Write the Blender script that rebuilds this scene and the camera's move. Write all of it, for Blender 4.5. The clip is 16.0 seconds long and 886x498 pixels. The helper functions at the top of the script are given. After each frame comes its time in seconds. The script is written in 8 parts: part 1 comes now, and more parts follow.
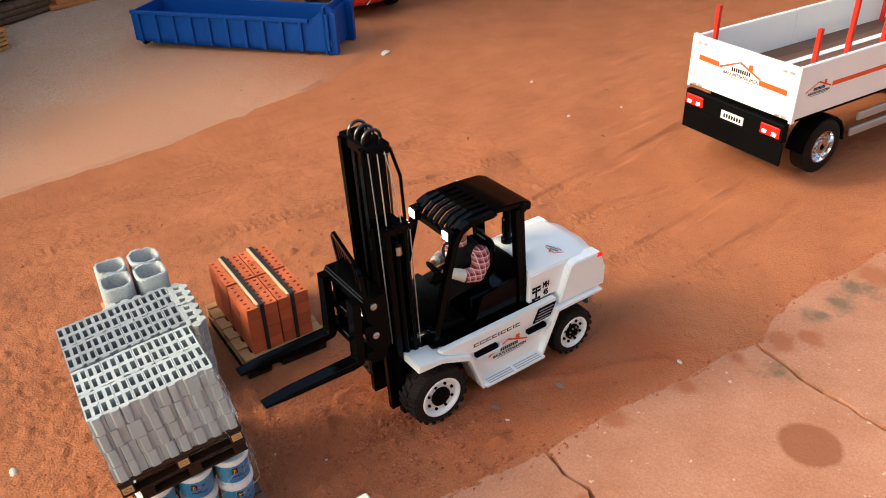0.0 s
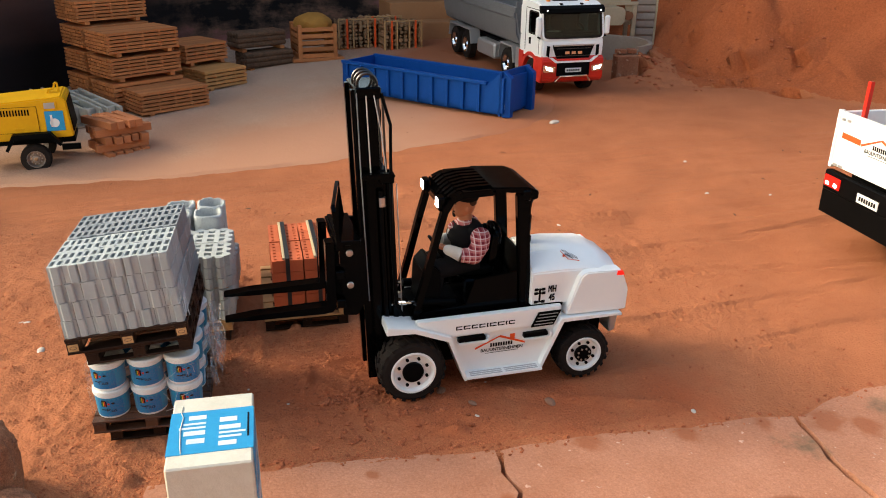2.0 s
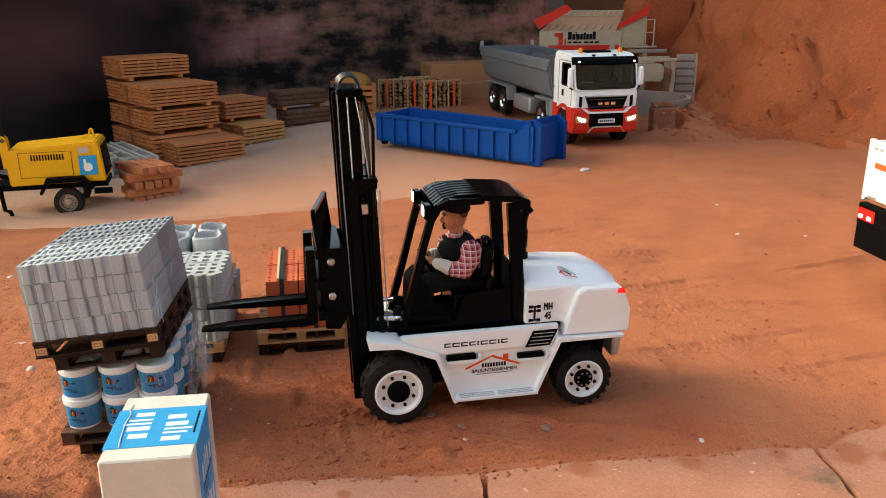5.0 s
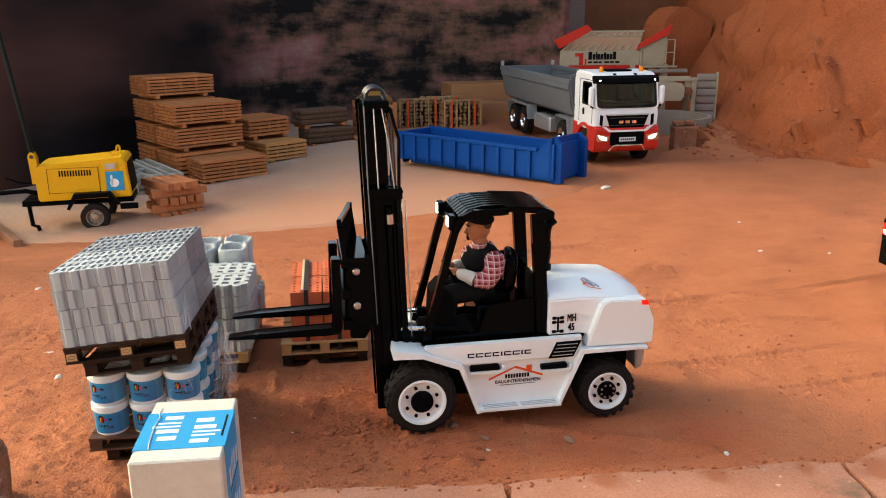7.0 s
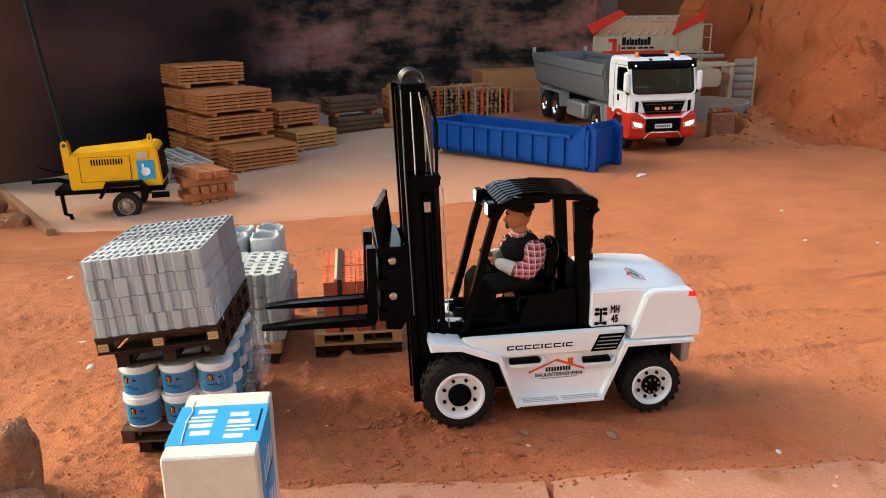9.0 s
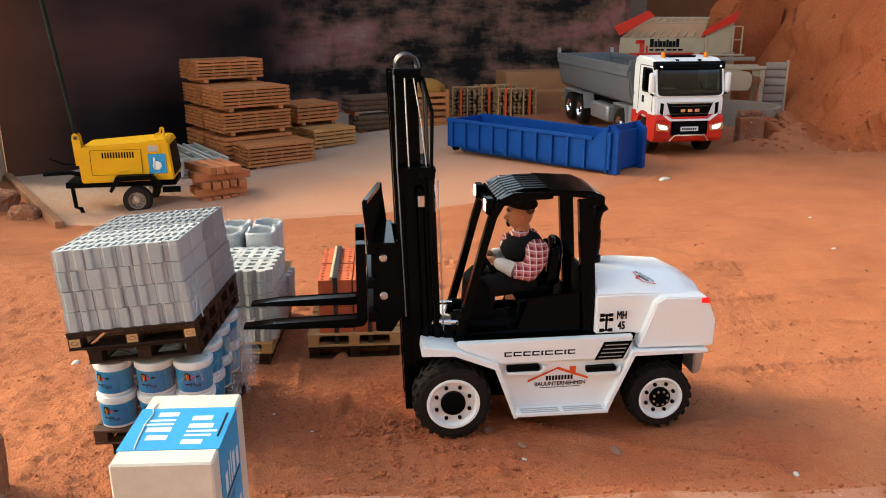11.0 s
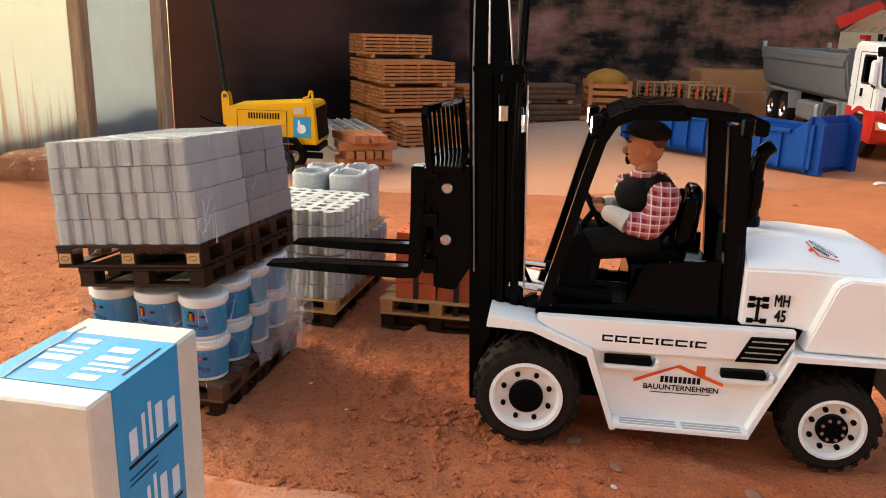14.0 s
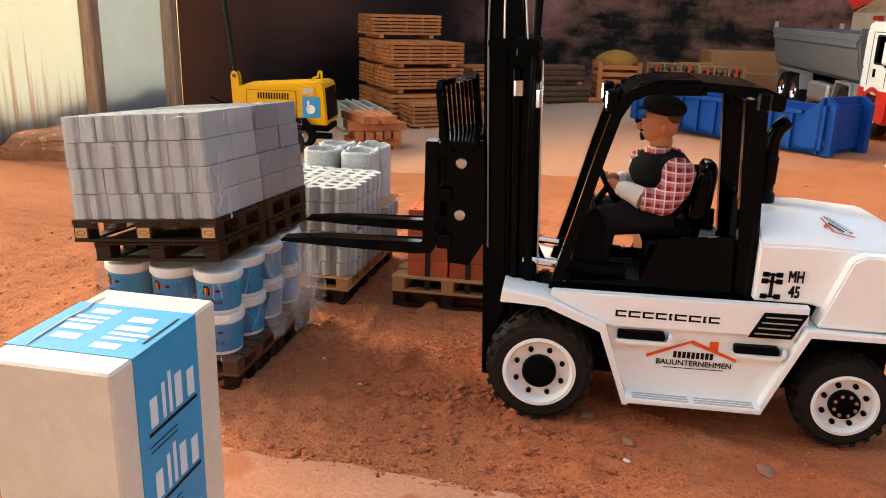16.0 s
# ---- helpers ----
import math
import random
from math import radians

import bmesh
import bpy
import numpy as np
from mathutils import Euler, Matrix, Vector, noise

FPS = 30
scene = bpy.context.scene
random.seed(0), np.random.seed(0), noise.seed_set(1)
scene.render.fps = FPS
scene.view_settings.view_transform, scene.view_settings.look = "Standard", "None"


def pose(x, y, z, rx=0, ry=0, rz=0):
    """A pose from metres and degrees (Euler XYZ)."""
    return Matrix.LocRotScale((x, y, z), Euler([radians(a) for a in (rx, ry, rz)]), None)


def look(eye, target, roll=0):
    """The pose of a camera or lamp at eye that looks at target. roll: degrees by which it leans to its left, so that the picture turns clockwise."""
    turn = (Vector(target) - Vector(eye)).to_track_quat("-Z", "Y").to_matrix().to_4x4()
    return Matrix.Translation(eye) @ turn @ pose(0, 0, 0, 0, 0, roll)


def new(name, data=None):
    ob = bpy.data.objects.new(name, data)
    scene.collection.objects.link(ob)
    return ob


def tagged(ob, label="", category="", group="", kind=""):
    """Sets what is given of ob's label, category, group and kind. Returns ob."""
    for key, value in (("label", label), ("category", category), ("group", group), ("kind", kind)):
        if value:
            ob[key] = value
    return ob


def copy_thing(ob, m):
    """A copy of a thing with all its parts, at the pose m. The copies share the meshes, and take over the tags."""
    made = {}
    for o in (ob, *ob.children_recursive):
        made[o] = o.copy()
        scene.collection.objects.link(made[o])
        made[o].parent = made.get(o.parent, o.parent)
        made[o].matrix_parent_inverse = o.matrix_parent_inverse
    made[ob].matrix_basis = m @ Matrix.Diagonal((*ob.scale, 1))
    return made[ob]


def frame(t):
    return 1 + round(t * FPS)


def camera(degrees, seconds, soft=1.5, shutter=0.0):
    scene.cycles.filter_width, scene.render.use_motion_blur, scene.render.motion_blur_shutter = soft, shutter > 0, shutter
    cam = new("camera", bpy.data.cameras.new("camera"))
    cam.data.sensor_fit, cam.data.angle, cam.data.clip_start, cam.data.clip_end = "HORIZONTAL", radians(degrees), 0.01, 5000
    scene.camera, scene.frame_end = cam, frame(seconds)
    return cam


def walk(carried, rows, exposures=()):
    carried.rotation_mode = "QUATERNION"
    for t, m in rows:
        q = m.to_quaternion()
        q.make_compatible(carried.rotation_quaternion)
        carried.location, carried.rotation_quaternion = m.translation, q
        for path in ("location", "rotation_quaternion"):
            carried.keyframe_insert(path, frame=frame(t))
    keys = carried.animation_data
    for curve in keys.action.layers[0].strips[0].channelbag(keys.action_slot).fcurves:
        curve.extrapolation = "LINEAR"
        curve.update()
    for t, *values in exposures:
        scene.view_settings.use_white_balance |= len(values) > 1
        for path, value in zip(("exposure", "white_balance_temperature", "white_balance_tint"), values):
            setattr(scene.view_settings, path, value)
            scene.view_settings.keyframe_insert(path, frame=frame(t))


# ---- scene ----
# Miniature building yard, 1:14. All plan numbers below are centimetres; U turns them into metres.
U = 0.01
cam = camera(57.25, 16.0, 1.0)
PATH = [
    (0, (-29.290, -43.164, 50.519), (-9.968, -15.297, 29.303), -1.97),
    (0.5, (-27.754, -46.520, 47.894), (-8.370, -18.284, 27.230), -0.65),
    (1, (-19.207, -54.607, 45.678), (-4.786, -22.825, 26.136), 0.08),
    (1.5, (-15.039, -57.037, 42.019), (-3.572, -23.467, 23.537), -0.30),
    (2, (-13.683, -56.786, 38.923), (-3.654, -21.341, 23.331), 0.86),
    (2.5, (-11.373, -56.716, 36.764), (-1.898, -20.724, 22.106), -0.02),
    (3, (-9.371, -56.773, 35.760), (-0.519, -20.160, 22.300), 0.08),
    (3.2, (-9.235, -57.011, 35.064), (-0.430, -20.162, 22.231), -0.30),
    (5.3, (-8.113, -57.222, 33.125), (-0.828, -19.722, 21.265), -0.05),
    (5.5, (-8.256, -57.282, 33.021), (-1.224, -19.626, 21.508), -0.08),
    (6, (-8.619, -57.652, 32.925), (-1.754, -19.827, 21.873), -0.09),
    (6.5, (-8.716, -57.826, 32.770), (-1.811, -19.992, 21.777), 0.03),
    (7, (-8.741, -57.763, 32.573), (-1.916, -19.963, 21.410), -0.18),
    (7.5, (-8.696, -57.289, 32.373), (-2.244, -19.472, 21.046), -0.24),
    (8, (-8.799, -56.888, 32.275), (-2.620, -19.065, 20.820), -0.44),
    (8.5, (-9.157, -56.303, 32.119), (-3.181, -18.484, 20.541), -0.60),
    (9, (-9.210, -55.636, 31.929), (-3.755, -17.761, 20.279), -0.71),
    (9.2, (-9.194, -55.400, 31.895), (-3.959, -17.524, 20.149), -0.92),
    (11.3, (-5.521, -50.816, 29.486), (-1.942, -12.650, 18.062), 0.38),
    (11.5, (-4.851, -49.305, 28.245), (-1.935, -11.150, 16.596), 0.48),
    (12, (-3.076, -43.414, 25.260), (-2.897, -5.238, 13.318), 0.00),
    (12.5, (-1.755, -39.254, 23.134), (-3.945, -1.083, 11.377), 1.04),
    (13, (-0.895, -38.286, 22.499), (-5.082, -0.098, 11.356), 1.71),
    (13.5, (0.156, -39.096, 22.259), (-5.355, -0.948, 11.564), 1.63),
    (14, (0.511, -39.402, 21.894), (-4.464, -1.213, 11.085), 1.60),
    (14.5, (0.595, -39.204, 21.696), (-4.271, -1.062, 10.673), 1.65),
    (15, (0.298, -39.282, 21.507), (-4.785, -1.248, 10.213), 1.41),
    (15.5, (0.113, -39.338, 21.454), (-5.132, -1.383, 9.971), 1.55),
    (16, (0.175, -39.683, 21.500), (-5.074, -1.765, 9.897), 1.66),
]
walk(cam, [(t, look([c * U for c in eye], [c * U for c in target], roll)) for t, eye, target, roll in PATH],
     [(0.0, 1.56, 7400, 3), (3.0, 1.53, 7400, 3), (7.0, 1.72, 7400, 3), (9.0, 1.78, 7400, 3), (11.5, 1.84, 7700, 4), (13.0, 1.88, 8200, 6), (16.0, 1.94, 8300, 7)])

# ---- light ----
SUN_FROM = Vector((-0.86, 0.42, 0.58)).normalized()
world = bpy.data.worlds.new("world")
scene.world = world
world.use_nodes = True
sky = world.node_tree.nodes.new("ShaderNodeTexSky")
sky.sky_type, sky.sun_disc = "NISHITA", False
sky.sun_elevation = math.asin(SUN_FROM.z)
sky.sun_rotation = math.atan2(SUN_FROM.x, SUN_FROM.y)
sky.dust_density = 3.0
back = world.node_tree.nodes["Background"]
back.inputs["Strength"].default_value = 0.15
world.node_tree.links.new(sky.outputs[0], back.inputs["Color"])
sun = new("sun", bpy.data.lights.new("sun", "SUN"))
sun.data.energy, sun.data.angle, sun.data.color = 0.70, radians(11), (1.0, 0.90, 0.78)
sun.matrix_basis = look(SUN_FROM, (0, 0, 0))
# added area lamp: daylight of the unseen near glazing, brightening the left sand
pane_fill = new("window_daylight", bpy.data.lights.new("window_daylight", "AREA"))
pane_fill.data.shape, pane_fill.data.size, pane_fill.data.size_y = "RECTANGLE", 0.9, 0.4
pane_fill.data.energy, pane_fill.data.color = 2.2, (1.0, 0.95, 0.88)
pane_fill.matrix_basis = look((-1.06, -0.05, 0.22), (0.0, 0.12, 0.0))


# ---- materials ----
def mat(name, c1, c2=None, rough=0.6, metal=0.0, size=2.0, fine=0.25, bump=0.02, spec=0.25, coat=0.0, rand=0.0,
        stretch=(1, 1, 1), contrast=0.5, glow=0.0, spots=None, spot_size=0.3, spot_cut=0.62, rough2=None):
    """Two scales of variation; size and fine are the grains' sizes in centimetres."""
    m = bpy.data.materials.new(name)
    m.use_nodes = True
    n, l = m.node_tree.nodes, m.node_tree.links
    b = n["Principled BSDF"]
    c2 = c2 or tuple(v * 0.8 for v in c1)
    tc, info = n.new("ShaderNodeTexCoord"), n.new("ShaderNodeObjectInfo")
    sc = n.new("ShaderNodeVectorMath"); sc.operation = "MULTIPLY"
    sc.inputs[1].default_value = [v / U for v in stretch]
    l.new(tc.outputs["Object"], sc.inputs[0])
    off = n.new("ShaderNodeVectorMath"); off.operation = "MULTIPLY_ADD"
    off.inputs[1].default_value, off.inputs[2].default_value = (57, 31, 83), (0, 0, 0)
    l.new(info.outputs["Random"], off.inputs[0])
    add = n.new("ShaderNodeVectorMath"); add.operation = "ADD"
    l.new(sc.outputs[0], add.inputs[0]); l.new(off.outputs[0], add.inputs[1])

    def grain(s, detail, rough_=0.6):
        t = n.new("ShaderNodeTexNoise")
        t.inputs["Scale"].default_value, t.inputs["Detail"].default_value, t.inputs["Roughness"].default_value = 1 / s, detail, rough_
        l.new(add.outputs[0], t.inputs["Vector"])
        return t.outputs["Fac"]
    big, small = grain(size, 4), grain(fine, 3, 0.7)
    mixf = n.new("ShaderNodeMath"); mixf.operation = "MULTIPLY_ADD"; mixf.inputs[1].default_value = 0.55
    half = n.new("ShaderNodeMath"); half.operation = "MULTIPLY"; half.inputs[1].default_value = 0.45
    l.new(small, half.inputs[0]); l.new(big, mixf.inputs[0]); l.new(half.outputs[0], mixf.inputs[2])
    ramp = n.new("ShaderNodeMapRange")
    ramp.inputs["From Min"].default_value, ramp.inputs["From Max"].default_value = 0.5 - 0.5 * (1 - contrast) - 0.02, 0.5 + 0.5 * (1 - contrast) + 0.02
    l.new(mixf.outputs[0], ramp.inputs["Value"])
    mix = n.new("ShaderNodeMix"); mix.data_type = "RGBA"
    mix.inputs["A"].default_value, mix.inputs["B"].default_value = (*c1, 1), (*c2, 1)
    l.new(ramp.outputs[0], mix.inputs["Factor"])
    col = mix.outputs["Result"]
    if spots:
        sp = grain(spot_size, 2)
        cut = n.new("ShaderNodeMapRange")
        cut.inputs["From Min"].default_value, cut.inputs["From Max"].default_value = spot_cut, spot_cut + 0.05
        l.new(sp, cut.inputs["Value"])
        mx = n.new("ShaderNodeMix"); mx.data_type = "RGBA"
        mx.inputs["B"].default_value = (*spots, 1)
        l.new(col, mx.inputs["A"]); l.new(cut.outputs[0], mx.inputs["Factor"])
        col = mx.outputs["Result"]
    if rand:
        hsv = n.new("ShaderNodeHueSaturation")
        mr = n.new("ShaderNodeMapRange")
        mr.inputs["To Min"].default_value, mr.inputs["To Max"].default_value = 1 - rand, 1 + rand
        l.new(info.outputs["Random"], mr.inputs["Value"]); l.new(mr.outputs[0], hsv.inputs["Value"])
        l.new(col, hsv.inputs["Color"])
        col = hsv.outputs["Color"]
    l.new(col, b.inputs["Base Color"])
    if rough2 is None:
        b.inputs["Roughness"].default_value = rough
    else:
        rr = n.new("ShaderNodeMapRange")
        rr.inputs["To Min"].default_value, rr.inputs["To Max"].default_value = rough, rough2
        l.new(ramp.outputs[0], rr.inputs["Value"]); l.new(rr.outputs[0], b.inputs["Roughness"])
    b.inputs["Metallic"].default_value = metal
    b.inputs["Specular IOR Level"].default_value = spec
    b.inputs["Coat Weight"].default_value = coat
    b.inputs["Coat Roughness"].default_value = 0.08
    if bump:
        bp = n.new("ShaderNodeBump")
        bp.inputs["Distance"].default_value, bp.inputs["Strength"].default_value = bump * U, 1.0
        l.new(small, bp.inputs["Height"]); l.new(bp.outputs[0], b.inputs["Normal"])
    if glow:
        b.inputs["Emission Color"].default_value = (*c1, 1)
        b.inputs["Emission Strength"].default_value = glow
    return m


def clear(name, tint, rough, weight, crease=0.45):
    """Thin clear film or pane: mostly see-through, with a gloss."""
    m = bpy.data.materials.new(name)
    m.use_nodes = True
    n, l = m.node_tree.nodes, m.node_tree.links
    n.remove(n["Principled BSDF"])
    tr, gl, mx = n.new("ShaderNodeBsdfTransparent"), n.new("ShaderNodeBsdfGlossy"), n.new("ShaderNodeMixShader")
    tr.inputs["Color"].default_value = (*tint, 1)
    gl.inputs["Roughness"].default_value = rough
    tc, no, bp = n.new("ShaderNodeTexCoord"), n.new("ShaderNodeTexNoise"), n.new("ShaderNodeBump")
    no.inputs["Scale"].default_value, no.inputs["Detail"].default_value = 0.9 / U, 4
    no.inputs["Distortion"].default_value = 1.5
    bp.inputs["Distance"].default_value = crease * U
    l.new(tc.outputs["Object"], no.inputs["Vector"]); l.new(no.outputs["Fac"], bp.inputs["Height"])
    l.new(bp.outputs[0], gl.inputs["Normal"])
    mx.inputs[0].default_value = weight
    l.new(tr.outputs[0], mx.inputs[1]); l.new(gl.outputs[0], mx.inputs[2])
    l.new(mx.outputs[0], n["Material Output"].inputs["Surface"])
    return m


def gritty(m, grit=0.32, lumps=1.3, depth=0.10, deep=0.16, crumb=0.10, amp=0.36):
    """Adds crumbs, lumps and dark and light grains to a soil."""
    n, l = m.node_tree.nodes, m.node_tree.links
    b = n["Principled BSDF"]
    tc = n.new("ShaderNodeTexCoord")
    sc = n.new("ShaderNodeVectorMath"); sc.operation = "SCALE"; sc.inputs["Scale"].default_value = 1 / U
    l.new(tc.outputs["Object"], sc.inputs[0])
    vo = n.new("ShaderNodeTexVoronoi"); vo.inputs["Scale"].default_value = 1 / grit
    lu = n.new("ShaderNodeTexNoise"); lu.inputs["Scale"].default_value, lu.inputs["Detail"].default_value, lu.inputs["Roughness"].default_value = 1 / lumps, 6, 0.68
    gr = n.new("ShaderNodeTexNoise"); gr.inputs["Scale"].default_value, gr.inputs["Detail"].default_value, gr.inputs["Roughness"].default_value = 1 / crumb, 2, 0.8
    for t in (vo, lu, gr):
        l.new(sc.outputs[0], t.inputs["Vector"])
    prev = b.inputs["Normal"].links[0].from_socket
    for src, dist in ((vo.outputs["Distance"], -depth), (lu.outputs["Fac"], deep * 2.4)):
        bp = n.new("ShaderNodeBump")
        bp.invert = dist < 0
        bp.inputs["Distance"].default_value = abs(dist) * U
        l.new(src, bp.inputs["Height"]); l.new(prev, bp.inputs["Normal"])
        prev = bp.outputs[0]
    l.new(prev, b.inputs["Normal"])
    mr = n.new("ShaderNodeMapRange")
    mr.inputs["From Min"].default_value, mr.inputs["From Max"].default_value = 0.32, 0.68
    mr.inputs["To Min"].default_value, mr.inputs["To Max"].default_value = 1 - amp, 1 + amp
    l.new(gr.outputs["Fac"], mr.inputs["Value"])
    hs = n.new("ShaderNodeHueSaturation")
    l.new(b.inputs["Base Color"].links[0].from_socket, hs.inputs["Color"]); l.new(mr.outputs[0], hs.inputs["Value"])
    l.new(hs.outputs["Color"], b.inputs["Base Color"])
    return m


SAND = gritty(mat("red_sand", (0.435, 0.157, 0.075), (0.322, 0.109, 0.050), 0.95, size=7, fine=0.15, bump=0.05, spec=0.08, contrast=0.62,
                  spots=(0.47, 0.19, 0.10), spot_size=0.11, spot_cut=0.67), grit=0.24, depth=0.06, amp=0.24, deep=0.05, crumb=0.08)
HILL = gritty(mat("hill_sand", (0.40, 0.115, 0.046), (0.27, 0.072, 0.027), 0.95, size=14, fine=0.5, bump=0.14, spec=0.06, contrast=0.62,
                  spots=(0.19, 0.054, 0.025), spot_size=1.6, spot_cut=0.72), grit=0.8, lumps=5.0, depth=0.05, deep=0.16, crumb=0.5, amp=0.13)
def mottled(m, share):
    """Each loose piece a little lighter or darker than the next."""
    n, l = m.node_tree.nodes, m.node_tree.links
    b = n["Principled BSDF"]
    geo, mr, hs = n.new("ShaderNodeNewGeometry"), n.new("ShaderNodeMapRange"), n.new("ShaderNodeHueSaturation")
    mr.inputs["To Min"].default_value, mr.inputs["To Max"].default_value = 1 - share, 1 + share
    l.new(geo.outputs["Random Per Island"], mr.inputs["Value"])
    l.new(b.inputs["Base Color"].links[0].from_socket, hs.inputs["Color"]); l.new(mr.outputs[0], hs.inputs["Value"])
    l.new(hs.outputs["Color"], b.inputs["Base Color"])


def stained(m, colour, spots, soft=0.5, ragged_=0.9):
    """Stains lying at given places: centre and radius in centimetres, with broken soft edges."""
    n, l = m.node_tree.nodes, m.node_tree.links
    b = n["Principled BSDF"]
    tc = n.new("ShaderNodeTexCoord")
    t = n.new("ShaderNodeTexNoise"); t.inputs["Scale"].default_value, t.inputs["Detail"].default_value, t.inputs["Roughness"].default_value = 0.35 / U, 6, 0.65
    l.new(tc.outputs["Object"], t.inputs["Vector"])
    out = None
    for x, y, r in spots:
        d = n.new("ShaderNodeVectorMath"); d.operation = "DISTANCE"; d.inputs[1].default_value = (x * U, y * U, 0.12 * U)
        l.new(tc.outputs["Object"], d.inputs[0])
        a = n.new("ShaderNodeMath"); a.operation = "MULTIPLY_ADD"; a.inputs[1].default_value = 2.4 * r * U * ragged_
        l.new(t.outputs["Fac"], a.inputs[0]); l.new(d.outputs["Value"], a.inputs[2])
        mr = n.new("ShaderNodeMapRange")
        edge = r * (1 + 1.2 * ragged_)
        mr.inputs["From Min"].default_value, mr.inputs["From Max"].default_value = (edge - soft * r) * U, edge * U
        mr.inputs["To Min"].default_value, mr.inputs["To Max"].default_value = 0.85, 0.0
        l.new(a.outputs[0], mr.inputs["Value"])
        if out is None:
            out = mr.outputs[0]
        else:
            mx = n.new("ShaderNodeMath"); mx.operation = "MAXIMUM"
            l.new(out, mx.inputs[0]); l.new(mr.outputs[0], mx.inputs[1])
            out = mx.outputs[0]
    mix = n.new("ShaderNodeMix"); mix.data_type = "RGBA"; mix.inputs["B"].default_value = (*colour, 1)
    l.new(b.inputs["Base Color"].links[0].from_socket, mix.inputs["A"]); l.new(out, mix.inputs["Factor"])
    l.new(mix.outputs["Result"], b.inputs["Base Color"])


YARD = gritty(mat("dusty_concrete", (0.48, 0.325, 0.235), (0.41, 0.240, 0.155), 0.9, size=22, fine=0.5, bump=0.03, spec=0.2, contrast=0.6), grit=0.6, lumps=4.0, depth=0.02, deep=0.06, crumb=0.3)
SLAB = gritty(mat("pink_concrete", (0.48, 0.228, 0.146), (0.37, 0.152, 0.086), 0.85, size=6, fine=0.3, bump=0.03, spec=0.2, contrast=0.74,
           spots=(0.58, 0.37, 0.28), spot_size=0.9, spot_cut=0.70), depth=0.02, deep=0.05, crumb=0.16, amp=0.12)
stained(SAND, (0.41, 0.108, 0.045), [(-9, 3, 9), (3, 0, 9), (13, -2, 8), (22, -4, 7), (-2, 8, 7)], 0.9, 0.5)
stained(SLAB, (0.15, 0.105, 0.065), [(28.0, -13.6, 1.7), (39.0, -10.8, 1.8), (42.4, -11.6, 2.6), (47, -11.0, 2.4), (52, -13, 2.6)], 0.8, 1.5)
stained(SLAB, (0.33, 0.11, 0.050), [(32.5, -11.2, 2.2), (27.2, -10.2, 1.2), (-5.2, -8.6, 0.7), (12, -9.1, 1.4), (20, -10.0, 1.2), (3.6, -13.6, 0.8), (35, -12.6, 1.6), (50, -10.2, 2.6), (-14.5, -7.4, 1.4), (60, -11, 3.0)])
stained(SLAB, (0.25, 0.085, 0.040), [(22.6, -20.8, 2.75)], 0.16, 0.12)
ROCK = mat("sandstone", (0.30, 0.125, 0.060), (0.19, 0.075, 0.038), 0.9, size=5, fine=0.5, bump=0.2, spec=0.2)
ROCKFACE = gritty(mat("pale_sandstone", (0.37, 0.165, 0.092), (0.22, 0.085, 0.045), 0.9, size=3.2, fine=0.5, bump=0.2, spec=0.15, contrast=0.66, spots=(0.46, 0.30, 0.20), spot_size=1.5, spot_cut=0.62), grit=0.7, lumps=2.6, depth=0.06, deep=0.2)
CLOD = gritty(mat("sand_clod", (0.42, 0.132, 0.064), (0.33, 0.098, 0.047), 0.95, size=1, fine=0.15, bump=0.05, spec=0.05), deep=0.08)
mottled(CLOD, 0.2)
KERB = mat("dusty_kerb_board", (0.34, 0.165, 0.09), (0.20, 0.085, 0.045), 0.9, size=4, fine=0.4, stretch=(1, 0.25, 1), bump=0.06, contrast=0.62)
STONE = mat("dusty_stone", (0.34, 0.175, 0.115), (0.22, 0.105, 0.065), 0.85, size=0.5, fine=0.1, bump=0.03)
PEBBLE = mat("pale_pebble", (0.62, 0.56, 0.50), (0.45, 0.38, 0.33), 0.7, size=0.5, fine=0.1, bump=0.02)
PALE_WOOD = mat("pale_pallet_wood", (0.55, 0.32, 0.145), (0.38, 0.195, 0.08), 0.75, size=1.6, fine=0.18, stretch=(0.3, 1, 1), bump=0.02, rand=0.12)
DARK_WOOD = mat("dark_stained_wood", (0.034, 0.015, 0.008), (0.010, 0.005, 0.004), 0.5, spec=0.15, size=1.6, fine=0.2, stretch=(0.3, 1, 1), bump=0.02, rand=0.15)
BROWN_WOOD = mat("brown_stained_wood", (0.115, 0.050, 0.028), (0.035, 0.016, 0.010), 0.4, spec=0.3, size=1.6, fine=0.2, stretch=(0.3, 1, 1), bump=0.02, rand=0.2, coat=0.25)
TIMBER = mat("sawn_timber", (0.52, 0.195, 0.070), (0.34, 0.112, 0.038), 0.8, size=3, fine=0.3, stretch=(0.2, 1, 1), bump=0.03, rand=0.2)
PALE_TIMBER = mat("yellow_sawn_timber", (0.56, 0.27, 0.092), (0.42, 0.18, 0.060), 0.8, size=3, fine=0.3, stretch=(0.2, 1, 1), bump=0.03, rand=0.1)
LUMBER = mat("red_lumber", (0.46, 0.17, 0.072), (0.34, 0.11, 0.045), 0.75, size=2, fine=0.3, stretch=(0.3, 1, 1), bump=0.03, rand=0.12)
BARK = mat("grey_bark", (0.19, 0.10, 0.056), (0.045, 0.024, 0.015), 0.95, size=1.2, fine=0.25, bump=0.12)
